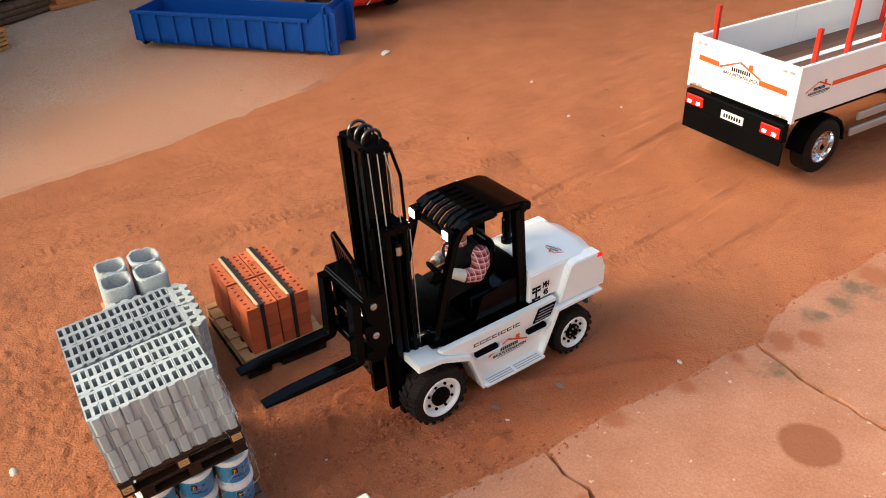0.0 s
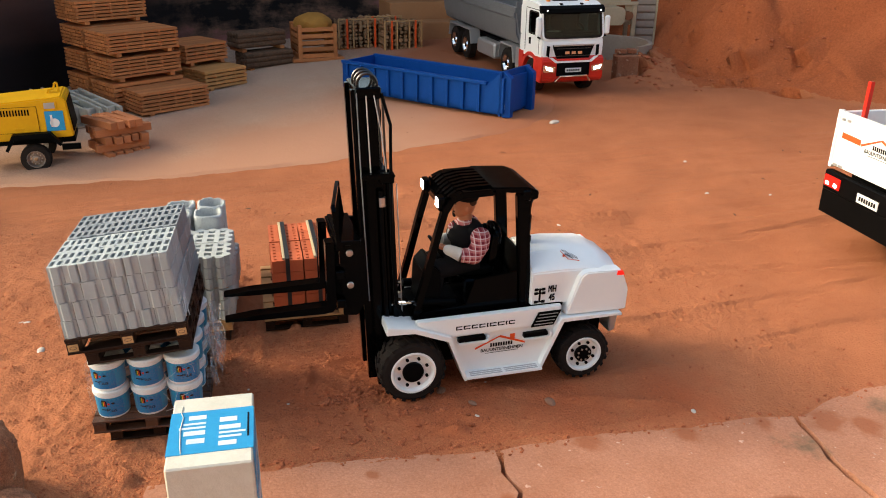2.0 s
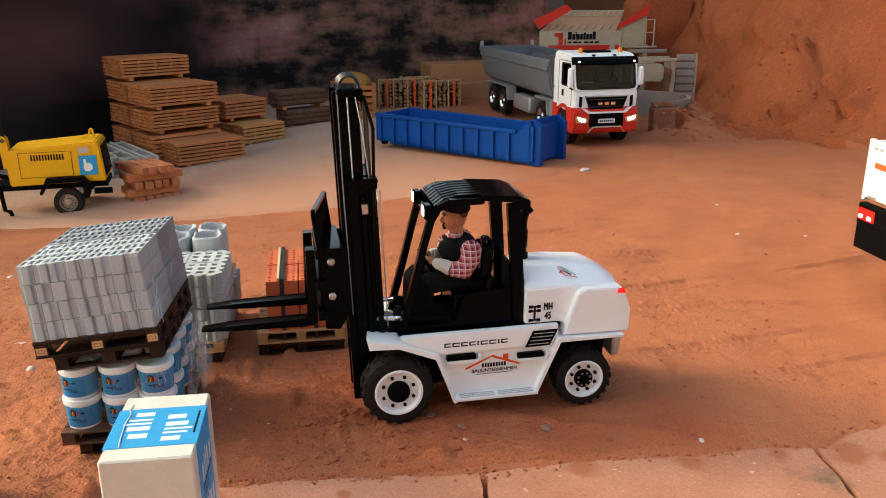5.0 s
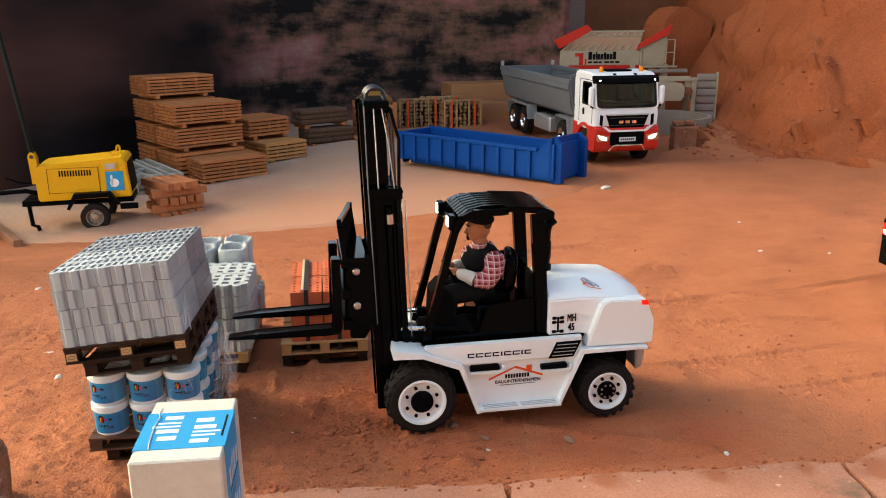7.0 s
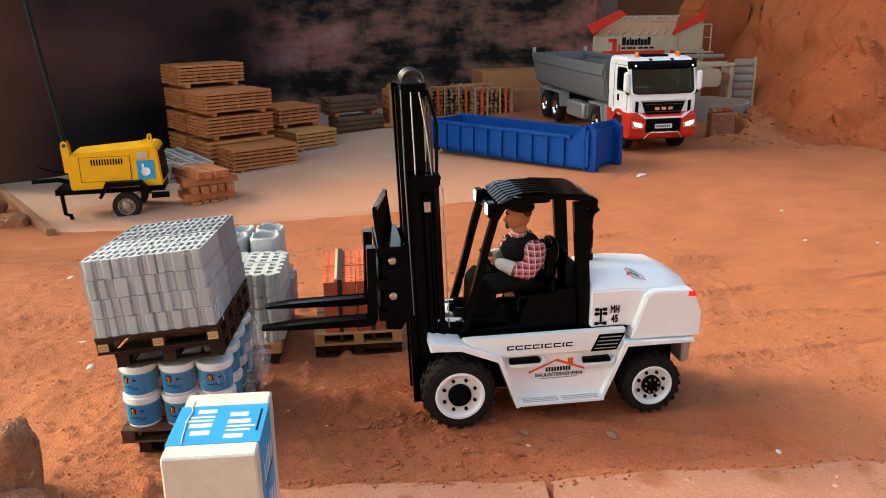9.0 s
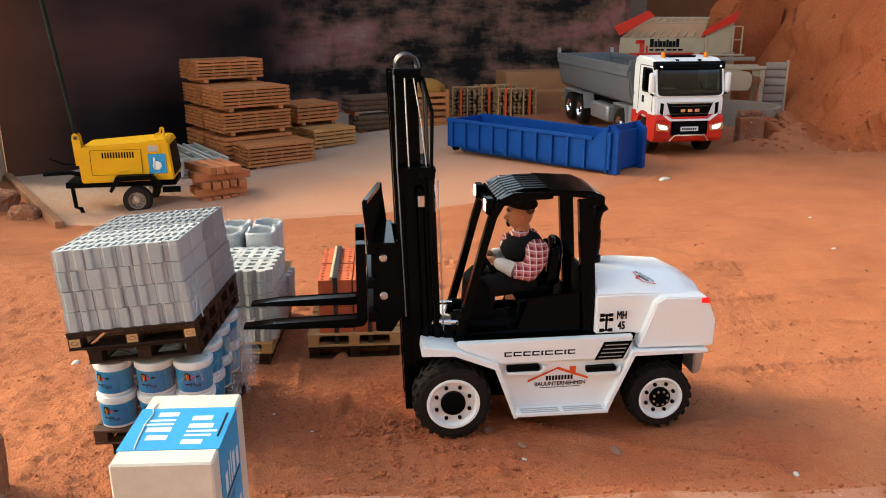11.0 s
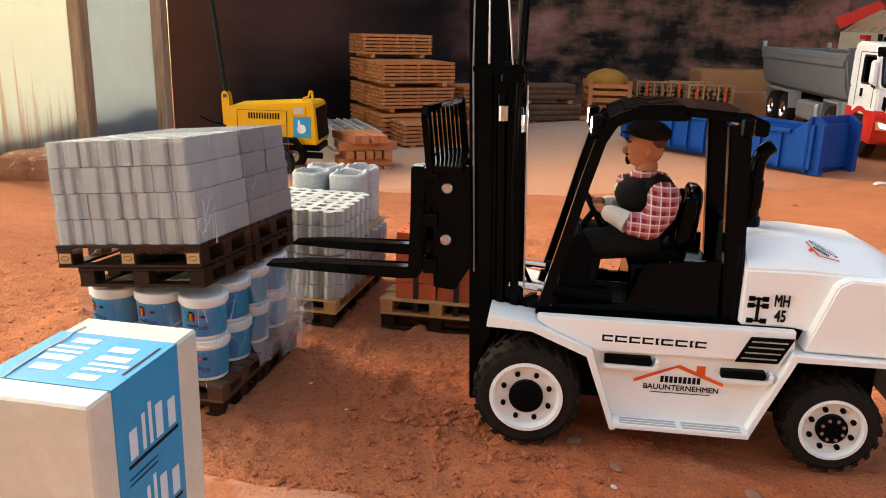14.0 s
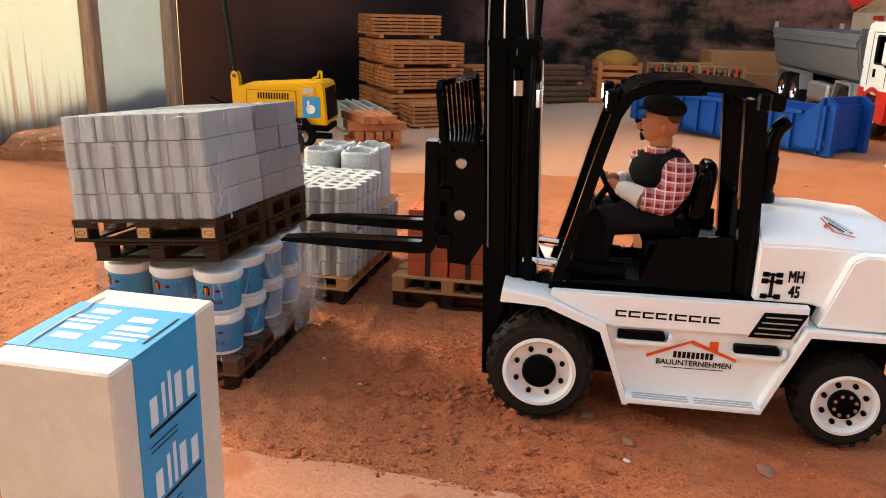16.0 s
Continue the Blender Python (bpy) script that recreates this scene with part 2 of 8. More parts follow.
FIREWOOD = mat("split_firewood", (0.50, 0.29, 0.15), (0.25, 0.125, 0.06), 0.85, size=0.9, fine=0.2, bump=0.05, rand=0.2)
# rear rows: a greyer block, with their weaker light also in the colour
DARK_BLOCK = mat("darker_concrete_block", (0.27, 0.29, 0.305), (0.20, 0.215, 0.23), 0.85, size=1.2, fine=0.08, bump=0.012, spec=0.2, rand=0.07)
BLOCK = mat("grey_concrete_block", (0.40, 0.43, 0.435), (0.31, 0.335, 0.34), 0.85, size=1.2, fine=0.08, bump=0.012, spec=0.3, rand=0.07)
PAVER = mat("granular_concrete", (0.50, 0.52, 0.51), (0.36, 0.38, 0.38), 0.9, size=0.5, fine=0.07, bump=0.03, spec=0.3, rand=0.06,
            spots=(0.10, 0.11, 0.115), spot_size=0.085, spot_cut=0.585)
LATTICE = mat("fine_grey_concrete", (0.46, 0.48, 0.46), (0.36, 0.375, 0.365), 0.9, size=0.6, fine=0.06, bump=0.02, spec=0.25, rand=0.06,
              spots=(0.22, 0.23, 0.225), spot_size=0.06, spot_cut=0.62)
BRICK = mat("orange_brick", (0.56, 0.135, 0.058), (0.44, 0.092, 0.038), 0.8, size=1.0, fine=0.1, bump=0.012, spec=0.2, rand=0.16)
HOLE = mat("brick_hole_shade", (0.07, 0.02, 0.01), (0.05, 0.015, 0.008), 0.9, bump=0)
STRAP = mat("black_strap", (0.02, 0.02, 0.022), (0.03, 0.03, 0.03), 0.45, bump=0.005)
SLAT = mat("yellow_edge_slat", (0.60, 0.48, 0.30), (0.46, 0.35, 0.20), 0.7, size=1, fine=0.15, bump=0.01)
WHITE = mat("white_paint", (0.86, 0.87, 0.86), (0.81, 0.82, 0.81), 0.32, size=6, fine=0.6, bump=0.002, coat=0.25, contrast=0.4)
BLACK = mat("black_gloss_paint", (0.0008, 0.0008, 0.0009), (0.0014, 0.0014, 0.0016), 0.11, size=5, fine=0.4, bump=0.002, spec=0.09)
MATT = mat("black_plastic", (0.0022, 0.0022, 0.0024), (0.0042, 0.004, 0.0039), 0.45, size=3, fine=0.3, bump=0.004, spec=0.04)
RUBBER = mat("dusty_rubber", (0.006, 0.0055, 0.0052), (0.020, 0.013, 0.010), 0.85, spec=0.2, size=1.8, fine=0.3, bump=0.02, contrast=0.62)
STEEL = mat("brushed_steel", (0.55, 0.56, 0.58), (0.46, 0.47, 0.49), 0.28, 1.0, size=2, fine=0.2, bump=0.002)
IRON = mat("dark_oiled_steel", (0.10, 0.10, 0.105), (0.06, 0.06, 0.062), 0.35, 1.0, size=1, fine=0.2, bump=0.004)
DULL = mat("dusty_rim_steel", (0.40, 0.36, 0.33), (0.20, 0.15, 0.12), 0.45, 0.7, size=0.6, fine=0.1, bump=0.004)
PALECONC = mat("pale_concrete", (0.52, 0.49, 0.43), (0.38, 0.34, 0.28), 0.9, size=3, fine=0.3, bump=0.03)
CHROME = mat("chrome", (0.80, 0.80, 0.82), (0.74, 0.74, 0.76), 0.10, 1.0, bump=0)
GREY = mat("grey_tipper_paint", (0.17, 0.175, 0.185), (0.125, 0.13, 0.14), 0.45, size=5, fine=0.5, bump=0.004)
ALU = mat("pale_grey_metal", (0.50, 0.50, 0.50), (0.42, 0.42, 0.43), 0.4, 0.6, size=4, fine=0.4, bump=0.004)
ORANGE = mat("orange_red_decal", (0.80, 0.10, 0.025), (0.72, 0.085, 0.02), 0.4, bump=0)
RED = mat("red_paint", (0.66, 0.030, 0.018), (0.55, 0.022, 0.014), 0.3, size=4, fine=0.5, bump=0.002, coat=0.3)
INK = mat("dark_print", (0.006, 0.006, 0.007), (0.009, 0.009, 0.009), 0.5, bump=0, spec=0.08)
REDLAMP = mat("red_tail_lens", (0.75, 0.012, 0.01), (0.6, 0.01, 0.008), 0.15, bump=0, coat=0.5, glow=0.35)
LAMPWHITE = mat("lit_lamp_lens", (0.95, 0.97, 1.0), (0.95, 0.97, 1.0), 0.2, bump=0, glow=9.0)
AMBER = mat("amber_beacon", (0.85, 0.27, 0.02), (0.7, 0.2, 0.02), 0.2, bump=0)
BLUE = mat("blue_container_paint", (0.001, 0.060, 0.29), (0.001, 0.044, 0.21), 0.4, size=5, fine=0.5, bump=0.006, spec=0.15)
YELLOW = mat("yellow_machine_paint", (0.72, 0.38, 0.012), (0.62, 0.31, 0.012), 0.4, size=4, fine=0.5, bump=0.004, coat=0.1)
DEEP = mat("deep_blue_print", (0.006, 0.125, 0.33), (0.004, 0.20, 0.40), 0.35, size=0.9, fine=0.2, bump=0.002, contrast=0.6)
LEAF = mat("green_print", (0.01, 0.16, 0.05), None, 0.4, bump=0)
LABEL = mat("light_blue_label", (0.010, 0.26, 0.46), (0.007, 0.20, 0.38), 0.35, size=2, fine=0.3, bump=0.004)
BAND = mat("blue_print_band", (0.018, 0.30, 0.56), (0.014, 0.23, 0.47), 0.45, size=1.4, fine=0.25, bump=0.02)
CREAM = mat("cream_film", (0.66, 0.645, 0.56), (0.53, 0.505, 0.42), 0.35, size=3, fine=0.5, bump=0.05, coat=0.5, contrast=0.6)
BUCKET = mat("white_bucket_plastic", (0.78, 0.78, 0.77), (0.70, 0.70, 0.69), 0.4, bump=0.002)
PALE_PRINT = mat("pale_print", (0.62, 0.73, 0.78), (0.50, 0.64, 0.72), 0.4, size=0.8, fine=0.15, bump=0.01, coat=0.3)
CARTON = mat("brown_cardboard", (0.46, 0.21, 0.09), (0.38, 0.165, 0.07), 0.85, size=6, fine=0.5, bump=0.02)
SACK = mat("yellow_mesh_sack", (0.42, 0.20, 0.04), (0.30, 0.13, 0.028), 0.9, size=1.5, fine=0.3, bump=0.1)
BEIGE = mat("beige_machine_paint", (0.50, 0.41, 0.28), (0.38, 0.28, 0.17), 0.6, size=5, fine=0.6, bump=0.01)
DUSTY = mat("sand_dusted_steel", (0.44, 0.20, 0.10), (0.46, 0.29, 0.17), 0.9, size=6, fine=0.5, bump=0.03, contrast=0.6)
FLOORWOOD = mat("brown_trailer_planks", (0.17, 0.085, 0.055), (0.11, 0.055, 0.036), 0.6, size=4, fine=0.4, stretch=(0.25, 1, 1), bump=0.02)
OLDCONC = mat("old_concrete", (0.32, 0.27, 0.22), (0.23, 0.17, 0.13), 0.9, size=7, fine=0.6, bump=0.06)
PANEL = mat("translucent_sheet", (0.60, 0.65, 0.62), (0.54, 0.57, 0.51), 0.35, size=26, fine=3.0, bump=0.03, stretch=(1, 1, 0.5), contrast=0.5)
BLUE_PANEL = mat("bluish_translucent_sheet", (0.42, 0.49, 0.53), (0.34, 0.38, 0.38), 0.35, size=22, fine=3.0, bump=0.03, stretch=(1, 1, 0.6), contrast=0.5)
POST = mat("weathered_post", (0.50, 0.35, 0.23), (0.21, 0.12, 0.07), 0.8, size=4, fine=0.8, stretch=(1, 1, 0.12), bump=0.05, contrast=0.66, spots=(0.30, 0.11, 0.05), spot_size=2.2, spot_cut=0.6)
POLE = mat("dark_green_pole", (0.006, 0.011, 0.009), (0.008, 0.014, 0.011), 0.4, bump=0.002, spec=0.1)
BAFFLE = mat("plain_baffle", (0.30, 0.24, 0.19), (0.24, 0.19, 0.15), 0.9, size=60, fine=6, bump=0.05)
SKIN = mat("doll_skin", (0.52, 0.22, 0.12), (0.44, 0.17, 0.09), 0.5, size=1, fine=0.2, bump=0.002)
HAIR = mat("dark_doll_hair", (0.10, 0.052, 0.035), (0.07, 0.036, 0.025), 0.8, size=0.5, fine=0.06, bump=0.02)
VEST = mat("black_cloth", (0.006, 0.006, 0.007), (0.011, 0.011, 0.012), 0.9, spec=0.1, size=0.8, fine=0.08, bump=0.02)
CUFF = mat("white_cloth", (0.70, 0.67, 0.62), (0.60, 0.57, 0.52), 0.9, size=0.8, fine=0.08, bump=0.02)
CABGLASS = clear("cab_glass", (0.36, 0.48, 0.47), 0.04, 0.05, 0.0)
DASH = mat("dark_trim", (0.020, 0.028, 0.030), (0.010, 0.014, 0.015), 0.5, size=1.5, fine=0.2, bump=0.01)
def lit_through(m, share):
    """Lets daylight through a sheet."""
    n, l = m.node_tree.nodes, m.node_tree.links
    b = n["Principled BSDF"]
    tr, mx = n.new("ShaderNodeBsdfTranslucent"), n.new("ShaderNodeMixShader")
    l.new(b.inputs["Base Color"].links[0].from_socket, tr.inputs["Color"])
    mx.inputs[0].default_value = share
    l.new(b.outputs[0], mx.inputs[1]); l.new(tr.outputs[0], mx.inputs[2])
    # what stands outside shows through, blurred
    rf, m2 = n.new("ShaderNodeBsdfRefraction"), n.new("ShaderNodeMixShader")
    rf.inputs["Roughness"].default_value, rf.inputs["IOR"].default_value = 0.45, 1.2
    l.new(b.inputs["Base Color"].links[0].from_socket, rf.inputs["Color"])
    m2.inputs[0].default_value = 0.35
    l.new(mx.outputs[0], m2.inputs[1]); l.new(rf.outputs[0], m2.inputs[2])
    l.new(m2.outputs[0], n["Material Output"].inputs["Surface"])


def rust_runs(m, colour, z0, z1, cut):
    """Rust-brown runs up a sheet, thick at its foot and thinning out above; heights in centimetres."""
    n, l = m.node_tree.nodes, m.node_tree.links
    b = n["Principled BSDF"]
    tc = n.new("ShaderNodeTexCoord")
    sc = n.new("ShaderNodeVectorMath"); sc.operation = "MULTIPLY"; sc.inputs[1].default_value = (0.95 / U, 0.95 / U, 0.030 / U)
    t = n.new("ShaderNodeTexNoise"); t.inputs["Scale"].default_value, t.inputs["Detail"].default_value, t.inputs["Roughness"].default_value = 1.0, 5, 0.65
    sep = n.new("ShaderNodeSeparateXYZ")
    l.new(tc.outputs["Object"], sc.inputs[0]); l.new(sc.outputs[0], t.inputs["Vector"]); l.new(tc.outputs["Object"], sep.inputs[0])
    up = n.new("ShaderNodeMapRange")
    up.inputs["From Min"].default_value, up.inputs["From Max"].default_value = z0 * U, z1 * U
    up.inputs["To Min"].default_value, up.inputs["To Max"].default_value = 0.30, -0.12
    l.new(sep.outputs["Z"], up.inputs["Value"])
    a = n.new("ShaderNodeMath"); a.operation = "ADD"
    l.new(t.outputs["Fac"], a.inputs[0]); l.new(up.outputs[0], a.inputs[1])
    mr = n.new("ShaderNodeMapRange")
    mr.inputs["From Min"].default_value, mr.inputs["From Max"].default_value, mr.inputs["To Max"].default_value = cut, cut + 0.14, 0.5
    l.new(a.outputs[0], mr.inputs["Value"])
    mix = n.new("ShaderNodeMix"); mix.data_type = "RGBA"; mix.inputs["B"].default_value = (*colour, 1)
    l.new(b.inputs["Base Color"].links[0].from_socket, mix.inputs["A"]); l.new(mr.outputs[0], mix.inputs["Factor"])
    l.new(mix.outputs["Result"], b.inputs["Base Color"])


rust_runs(PANEL, (0.36, 0.125, 0.040), -6, 26, 0.66)
lit_through(PANEL, 0.5)
lit_through(BLUE_PANEL, 0.5)
FILM = clear("shrink_film", (0.97, 0.98, 0.985), 0.08, 0.06, 0.10)



def milky(name, colour, share):
    """Film drawn into folds: whitish, half see-through."""
    m = bpy.data.materials.new(name)
    m.use_nodes = True
    n, l = m.node_tree.nodes, m.node_tree.links
    b, tr, mx = n["Principled BSDF"], n.new("ShaderNodeBsdfTransparent"), n.new("ShaderNodeMixShader")
    b.inputs["Base Color"].default_value, b.inputs["Roughness"].default_value = (*colour, 1), 0.3
    mx.inputs[0].default_value = share
    l.new(tr.outputs[0], mx.inputs[1]); l.new(b.outputs[0], mx.inputs[2])
    l.new(mx.outputs[0], n["Material Output"].inputs["Surface"])
    return m


# near-white, so that the film's folds carry their highlights in the colour
CREASE_GLINT = milky("film_crease", (0.93, 0.95, 0.97), 0.42)
LOOSE = milky("loose_crinkled_film", (0.90, 0.92, 0.94), 0.17)


def plaid():
    m = mat("red_plaid_cloth", (0.42, 0.022, 0.028), (0.30, 0.014, 0.020), 0.9, size=0.6, fine=0.06, bump=0.015)
    n, l = m.node_tree.nodes, m.node_tree.links
    b = n["Principled BSDF"]
    base = b.inputs["Base Color"].links[0].from_socket
    tc = n.new("ShaderNodeTexCoord")
    out = base
    def bands(axis, period, low, high, colour, share, shift=0.0):
        nonlocal out
        w = n.new("ShaderNodeTexWave"); w.wave_type, w.bands_direction = "BANDS", axis
        w.inputs["Scale"].default_value, w.inputs["Phase Offset"].default_value = 0.314 / (period * U), shift
        w.inputs["Distortion"].default_value, w.inputs["Detail Scale"].default_value = 0.6, 0.4
        l.new(tc.outputs["Object"], w.inputs["Vector"])
        mr = n.new("ShaderNodeMapRange"); mr.inputs["From Min"].default_value, mr.inputs["From Max"].default_value = low, high
        mr.inputs["To Max"].default_value = share
        l.new(w.outputs["Fac"], mr.inputs["Value"])
        mx = n.new("ShaderNodeMix"); mx.data_type = "RGBA"; mx.inputs["B"].default_value = (*colour, 1)
        l.new(mr.outputs[0], mx.inputs["Factor"]); l.new(out, mx.inputs["A"])
        out = mx.outputs["Result"]

    for axis in ("X", "Z"):
        bands(axis, 0.46, 0.45, 0.75, (0.50, 0.20, 0.20), 0.55, 1.7)
        bands(axis, 0.46, 0.55, 0.80, (0.10, 0.012, 0.03), 0.45, 4.4)
    for axis in ("X", "Z"):
        bands(axis, 0.46, 0.92, 0.985, (0.66, 0.56, 0.56), 0.85, 0.3)
    l.new(out, b.inputs["Base Color"])
    return m


for _m in (BLACK, MATT):
    _m.node_tree.nodes["Principled BSDF"].inputs["Specular Tint"].default_value = (0.55, 0.80, 1.0, 1)
PLAID = plaid()


def painted_cloth():
    """Dark scenery cloth: brown-black at one end, wine-red drifts of paint across the rest."""
    m = bpy.data.materials.new("painted_scenery_cloth")
    m.use_nodes = True
    n, l = m.node_tree.nodes, m.node_tree.links
    b = n["Principled BSDF"]
    b.inputs["Roughness"].default_value = 0.9
    b.inputs["Specular IOR Level"].default_value = 0.15
    tc = n.new("ShaderNodeTexCoord")
    mp = n.new("ShaderNodeMapping"); mp.inputs["Scale"].default_value = (0.013 / U, 0.013 / U, 0.048 / U)
    mp.inputs["Rotation"].default_value = (0, radians(9), 0)
    l.new(tc.outputs["Object"], mp.inputs["Vector"])

    def drift(vector, scale, detail, rough):
        t = n.new("ShaderNodeTexNoise")
        t.inputs["Scale"].default_value, t.inputs["Detail"].default_value, t.inputs["Roughness"].default_value = scale, detail, rough
        l.new(vector, t.inputs["Vector"])
        return t.outputs["Fac"]

    def blend(a, b, share):
        x = n.new("ShaderNodeMix"); x.inputs["Factor"].default_value = share
        l.new(a, x.inputs["A"]); l.new(b, x.inputs["B"])
        return x.outputs["Result"]

    # broad clouds of paint, broken up by dabs a hand wide and by fine spatter
    fac = blend(drift(mp.outputs[0], 1.3, 5, 0.55), blend(drift(mp.outputs[0], 5.5, 6, 0.65), drift(tc.outputs["Object"], 0.11 / U, 6, 0.7), 0.65), 0.42)
    r = n.new("ShaderNodeValToRGB")
    r.color_ramp.elements[0].position, r.color_ramp.elements[0].color = 0.455, (0.010, 0.008, 0.008, 1)
    r.color_ramp.elements[1].position, r.color_ramp.elements[1].color = 0.67, (0.42, 0.27, 0.22, 1)
    e = r.color_ramp.elements.new(0.49); e.color = (0.060, 0.036, 0.026, 1)
    e = r.color_ramp.elements.new(0.525); e.color = (0.145, 0.074, 0.050, 1)
    e = r.color_ramp.elements.new(0.555); e.color = (0.235, 0.092, 0.082, 1)
    e = r.color_ramp.elements.new(0.60); e.color = (0.27, 0.135, 0.115, 1)
    l.new(fac, r.inputs["Fac"])
    sx = n.new("ShaderNodeSeparateXYZ"); l.new(tc.outputs["Object"], sx.inputs[0])
    mr = n.new("ShaderNodeMapRange"); mr.inputs["From Min"].default_value, mr.inputs["From Max"].default_value = -34 * U, -14 * U
    l.new(sx.outputs["X"], mr.inputs["Value"])
    t2 = n.new("ShaderNodeTexNoise"); t2.inputs["Scale"].default_value, t2.inputs["Detail"].default_value = 0.9, 4
    l.new(mp.outputs[0], t2.inputs["Vector"])
    r2 = n.new("ShaderNodeValToRGB")
    r2.color_ramp.elements[0].position, r2.color_ramp.elements[0].color = 0.46, (0.011, 0.008, 0.009, 1)
    r2.color_ramp.elements[1].position, r2.color_ramp.elements[1].color = 0.78, (0.085, 0.040, 0.032, 1)
    l.new(t2.outputs["Fac"], r2.inputs["Fac"])
    mx = n.new("ShaderNodeMix"); mx.data_type = "RGBA"
    l.new(mr.outputs[0], mx.inputs["Factor"]); l.new(r2.outputs[0], mx.inputs["A"]); l.new(r.outputs[0], mx.inputs["B"])
    # a browner stretch of paint at the far left end
    br = n.new("ShaderNodeMapRange"); br.inputs["From Min"].default_value, br.inputs["From Max"].default_value = -80 * U, -66 * U
    br.inputs["To Min"].default_value, br.inputs["To Max"].default_value = 0.8, 0.0
    l.new(sx.outputs["X"], br.inputs["Value"])
    m3 = n.new("ShaderNodeMix"); m3.data_type = "RGBA"; m3.inputs["B"].default_value = (0.12, 0.048, 0.027, 1)
    l.new(br.outputs[0], m3.inputs["Factor"]); l.new(mx.outputs["Result"], m3.inputs["A"])
    l.new(m3.outputs["Result"], b.inputs["Base Color"])
    return m


CLOTH = painted_cloth()


# ---- building helpers ----
def at(x, y, z, rz=0.0, rx=0.0, ry=0.0):
    return pose(x * U, y * U, z * U, rx, ry, rz)


def finish(name, bm, materials, flat=False):
    me = bpy.data.meshes.new(name)
    bmesh.ops.recalc_face_normals(bm, faces=bm.faces[:])
    bm.to_mesh(me)
    bm.free()
    me.transform(Matrix.Scale(U, 4))
    for m in materials if isinstance(materials, (list, tuple)) else [materials]:
        me.materials.append(m)
    if not flat:
        me.shade_smooth()
        me.set_sharp_from_angle(angle=radians(35))
    return me


def thing(name, m, label, category, group="", kind=""):
    ob = new(name)
    ob.empty_display_size = 0.02
    ob.matrix_basis = m
    return tagged(ob, label, category, group, kind)


def part(name, bm, material, parent, label="", flat=False):
    ob = new(name, bm if isinstance(bm, bpy.types.Mesh) else finish(name, bm, material, flat))
    ob.parent = parent
    return tagged(ob, label)


def solid(name, bm, material, m, label, category, group="", kind="", flat=False):
    ob = new(name, finish(name, bm, material, flat))
    ob.matrix_basis = m
    return tagged(ob, label, category, group, kind)


def box(bm, x0, y0, z0, x1, y1, z1, bevel=0.0, mi=0):
    vs = [bm.verts.new(p) for p in ((x0, y0, z0), (x1, y0, z0), (x1, y1, z0), (x0, y1, z0), (x0, y0, z1), (x1, y0, z1), (x1, y1, z1), (x0, y1, z1))]
    fs = [bm.faces.new([vs[i] for i in q]) for q in ((3, 2, 1, 0), (4, 5, 6, 7), (0, 1, 5, 4), (1, 2, 6, 5), (2, 3, 7, 6), (3, 0, 4, 7))]
    for f in fs:
        f.material_index = mi
    if bevel:
        es = {e for f in fs for e in f.edges}
        bmesh.ops.bevel(bm, geom=list(es), offset=bevel, segments=1, affect="EDGES", clamp_overlap=True)
    return bm


def prism(bm, pts, a0, a1, axis="y", bevel=0.0, mi=0):
    """A flat outline pushed along an axis: outline in (x, z) for y, in (y, z) for x, in (x, y) for z."""
    def p(u, v, a):
        return {"y": (u, a, v), "x": (a, u, v), "z": (u, v, a)}[axis]
    n = len(pts)
    lo = [bm.verts.new(p(u, v, a0)) for u, v in pts]
    hi = [bm.verts.new(p(u, v, a1)) for u, v in pts]
    fs = [bm.faces.new(lo), bm.faces.new(hi[::-1])] + [bm.faces.new((lo[i], lo[(i + 1) % n], hi[(i + 1) % n], hi[i])) for i in range(n)]
    for f in fs:
        f.material_index = mi
    if bevel:
        es = {e for f in fs for e in f.edges}
        bmesh.ops.bevel(bm, geom=list(es), offset=bevel, segments=2, affect="EDGES", clamp_overlap=True)
    return bm


def lathe(bm, rings, centre, axis="y", seg=24, mi=0, caps=True):
    """Rings of (radius, distance along the axis) round a centre."""
    cx, cy, cz = centre
    rows = []
    for r, a in rings:
        row = []
        for i in range(seg):
            c, s = r * math.cos(2 * math.pi * i / seg), r * math.sin(2 * math.pi * i / seg)
            q = {"y": (c, a, s), "x": (a, c, s), "z": (c, s, a)}[axis]
            row.append(bm.verts.new((cx + q[0], cy + q[1], cz + q[2])))
        rows.append(row)
    for a, b in zip(rows, rows[1:]):
        for i in range(seg):
            f = bm.faces.new((a[i], a[(i + 1) % seg], b[(i + 1) % seg], b[i]))
            f.material_index = mi
    if caps:
        for row in (rows[0], rows[-1]):
            bm.faces.new(row).material_index = mi
    return bm


def tube(bm, pts, r, seg=8, mi=0, r1=None):
    pts = [Vector(p) for p in pts]
    rows = []
    for i, p in enumerate(pts):
        d = (pts[min(i + 1, len(pts) - 1)] - pts[max(i - 1, 0)]).normalized()
        u = d.cross(Vector((0.3, 0.9, 0.2)) if abs(d.y) < 0.9 else Vector((1, 0, 0.1))).normalized()
        v = d.cross(u)
        rr = r if r1 is None else r + (r1 - r) * i / (len(pts) - 1)
        rows.append([bm.verts.new(p + rr * (math.cos(2 * math.pi * k / seg) * u + math.sin(2 * math.pi * k / seg) * v)) for k in range(seg)])
    for a, b in zip(rows, rows[1:]):
        for k in range(seg):
            bm.faces.new((a[k], a[(k + 1) % seg], b[(k + 1) % seg], b[k])).material_index = mi
    bm.faces.new(rows[0]).material_index = mi
    bm.faces.new(rows[-1]).material_index = mi
    return bm


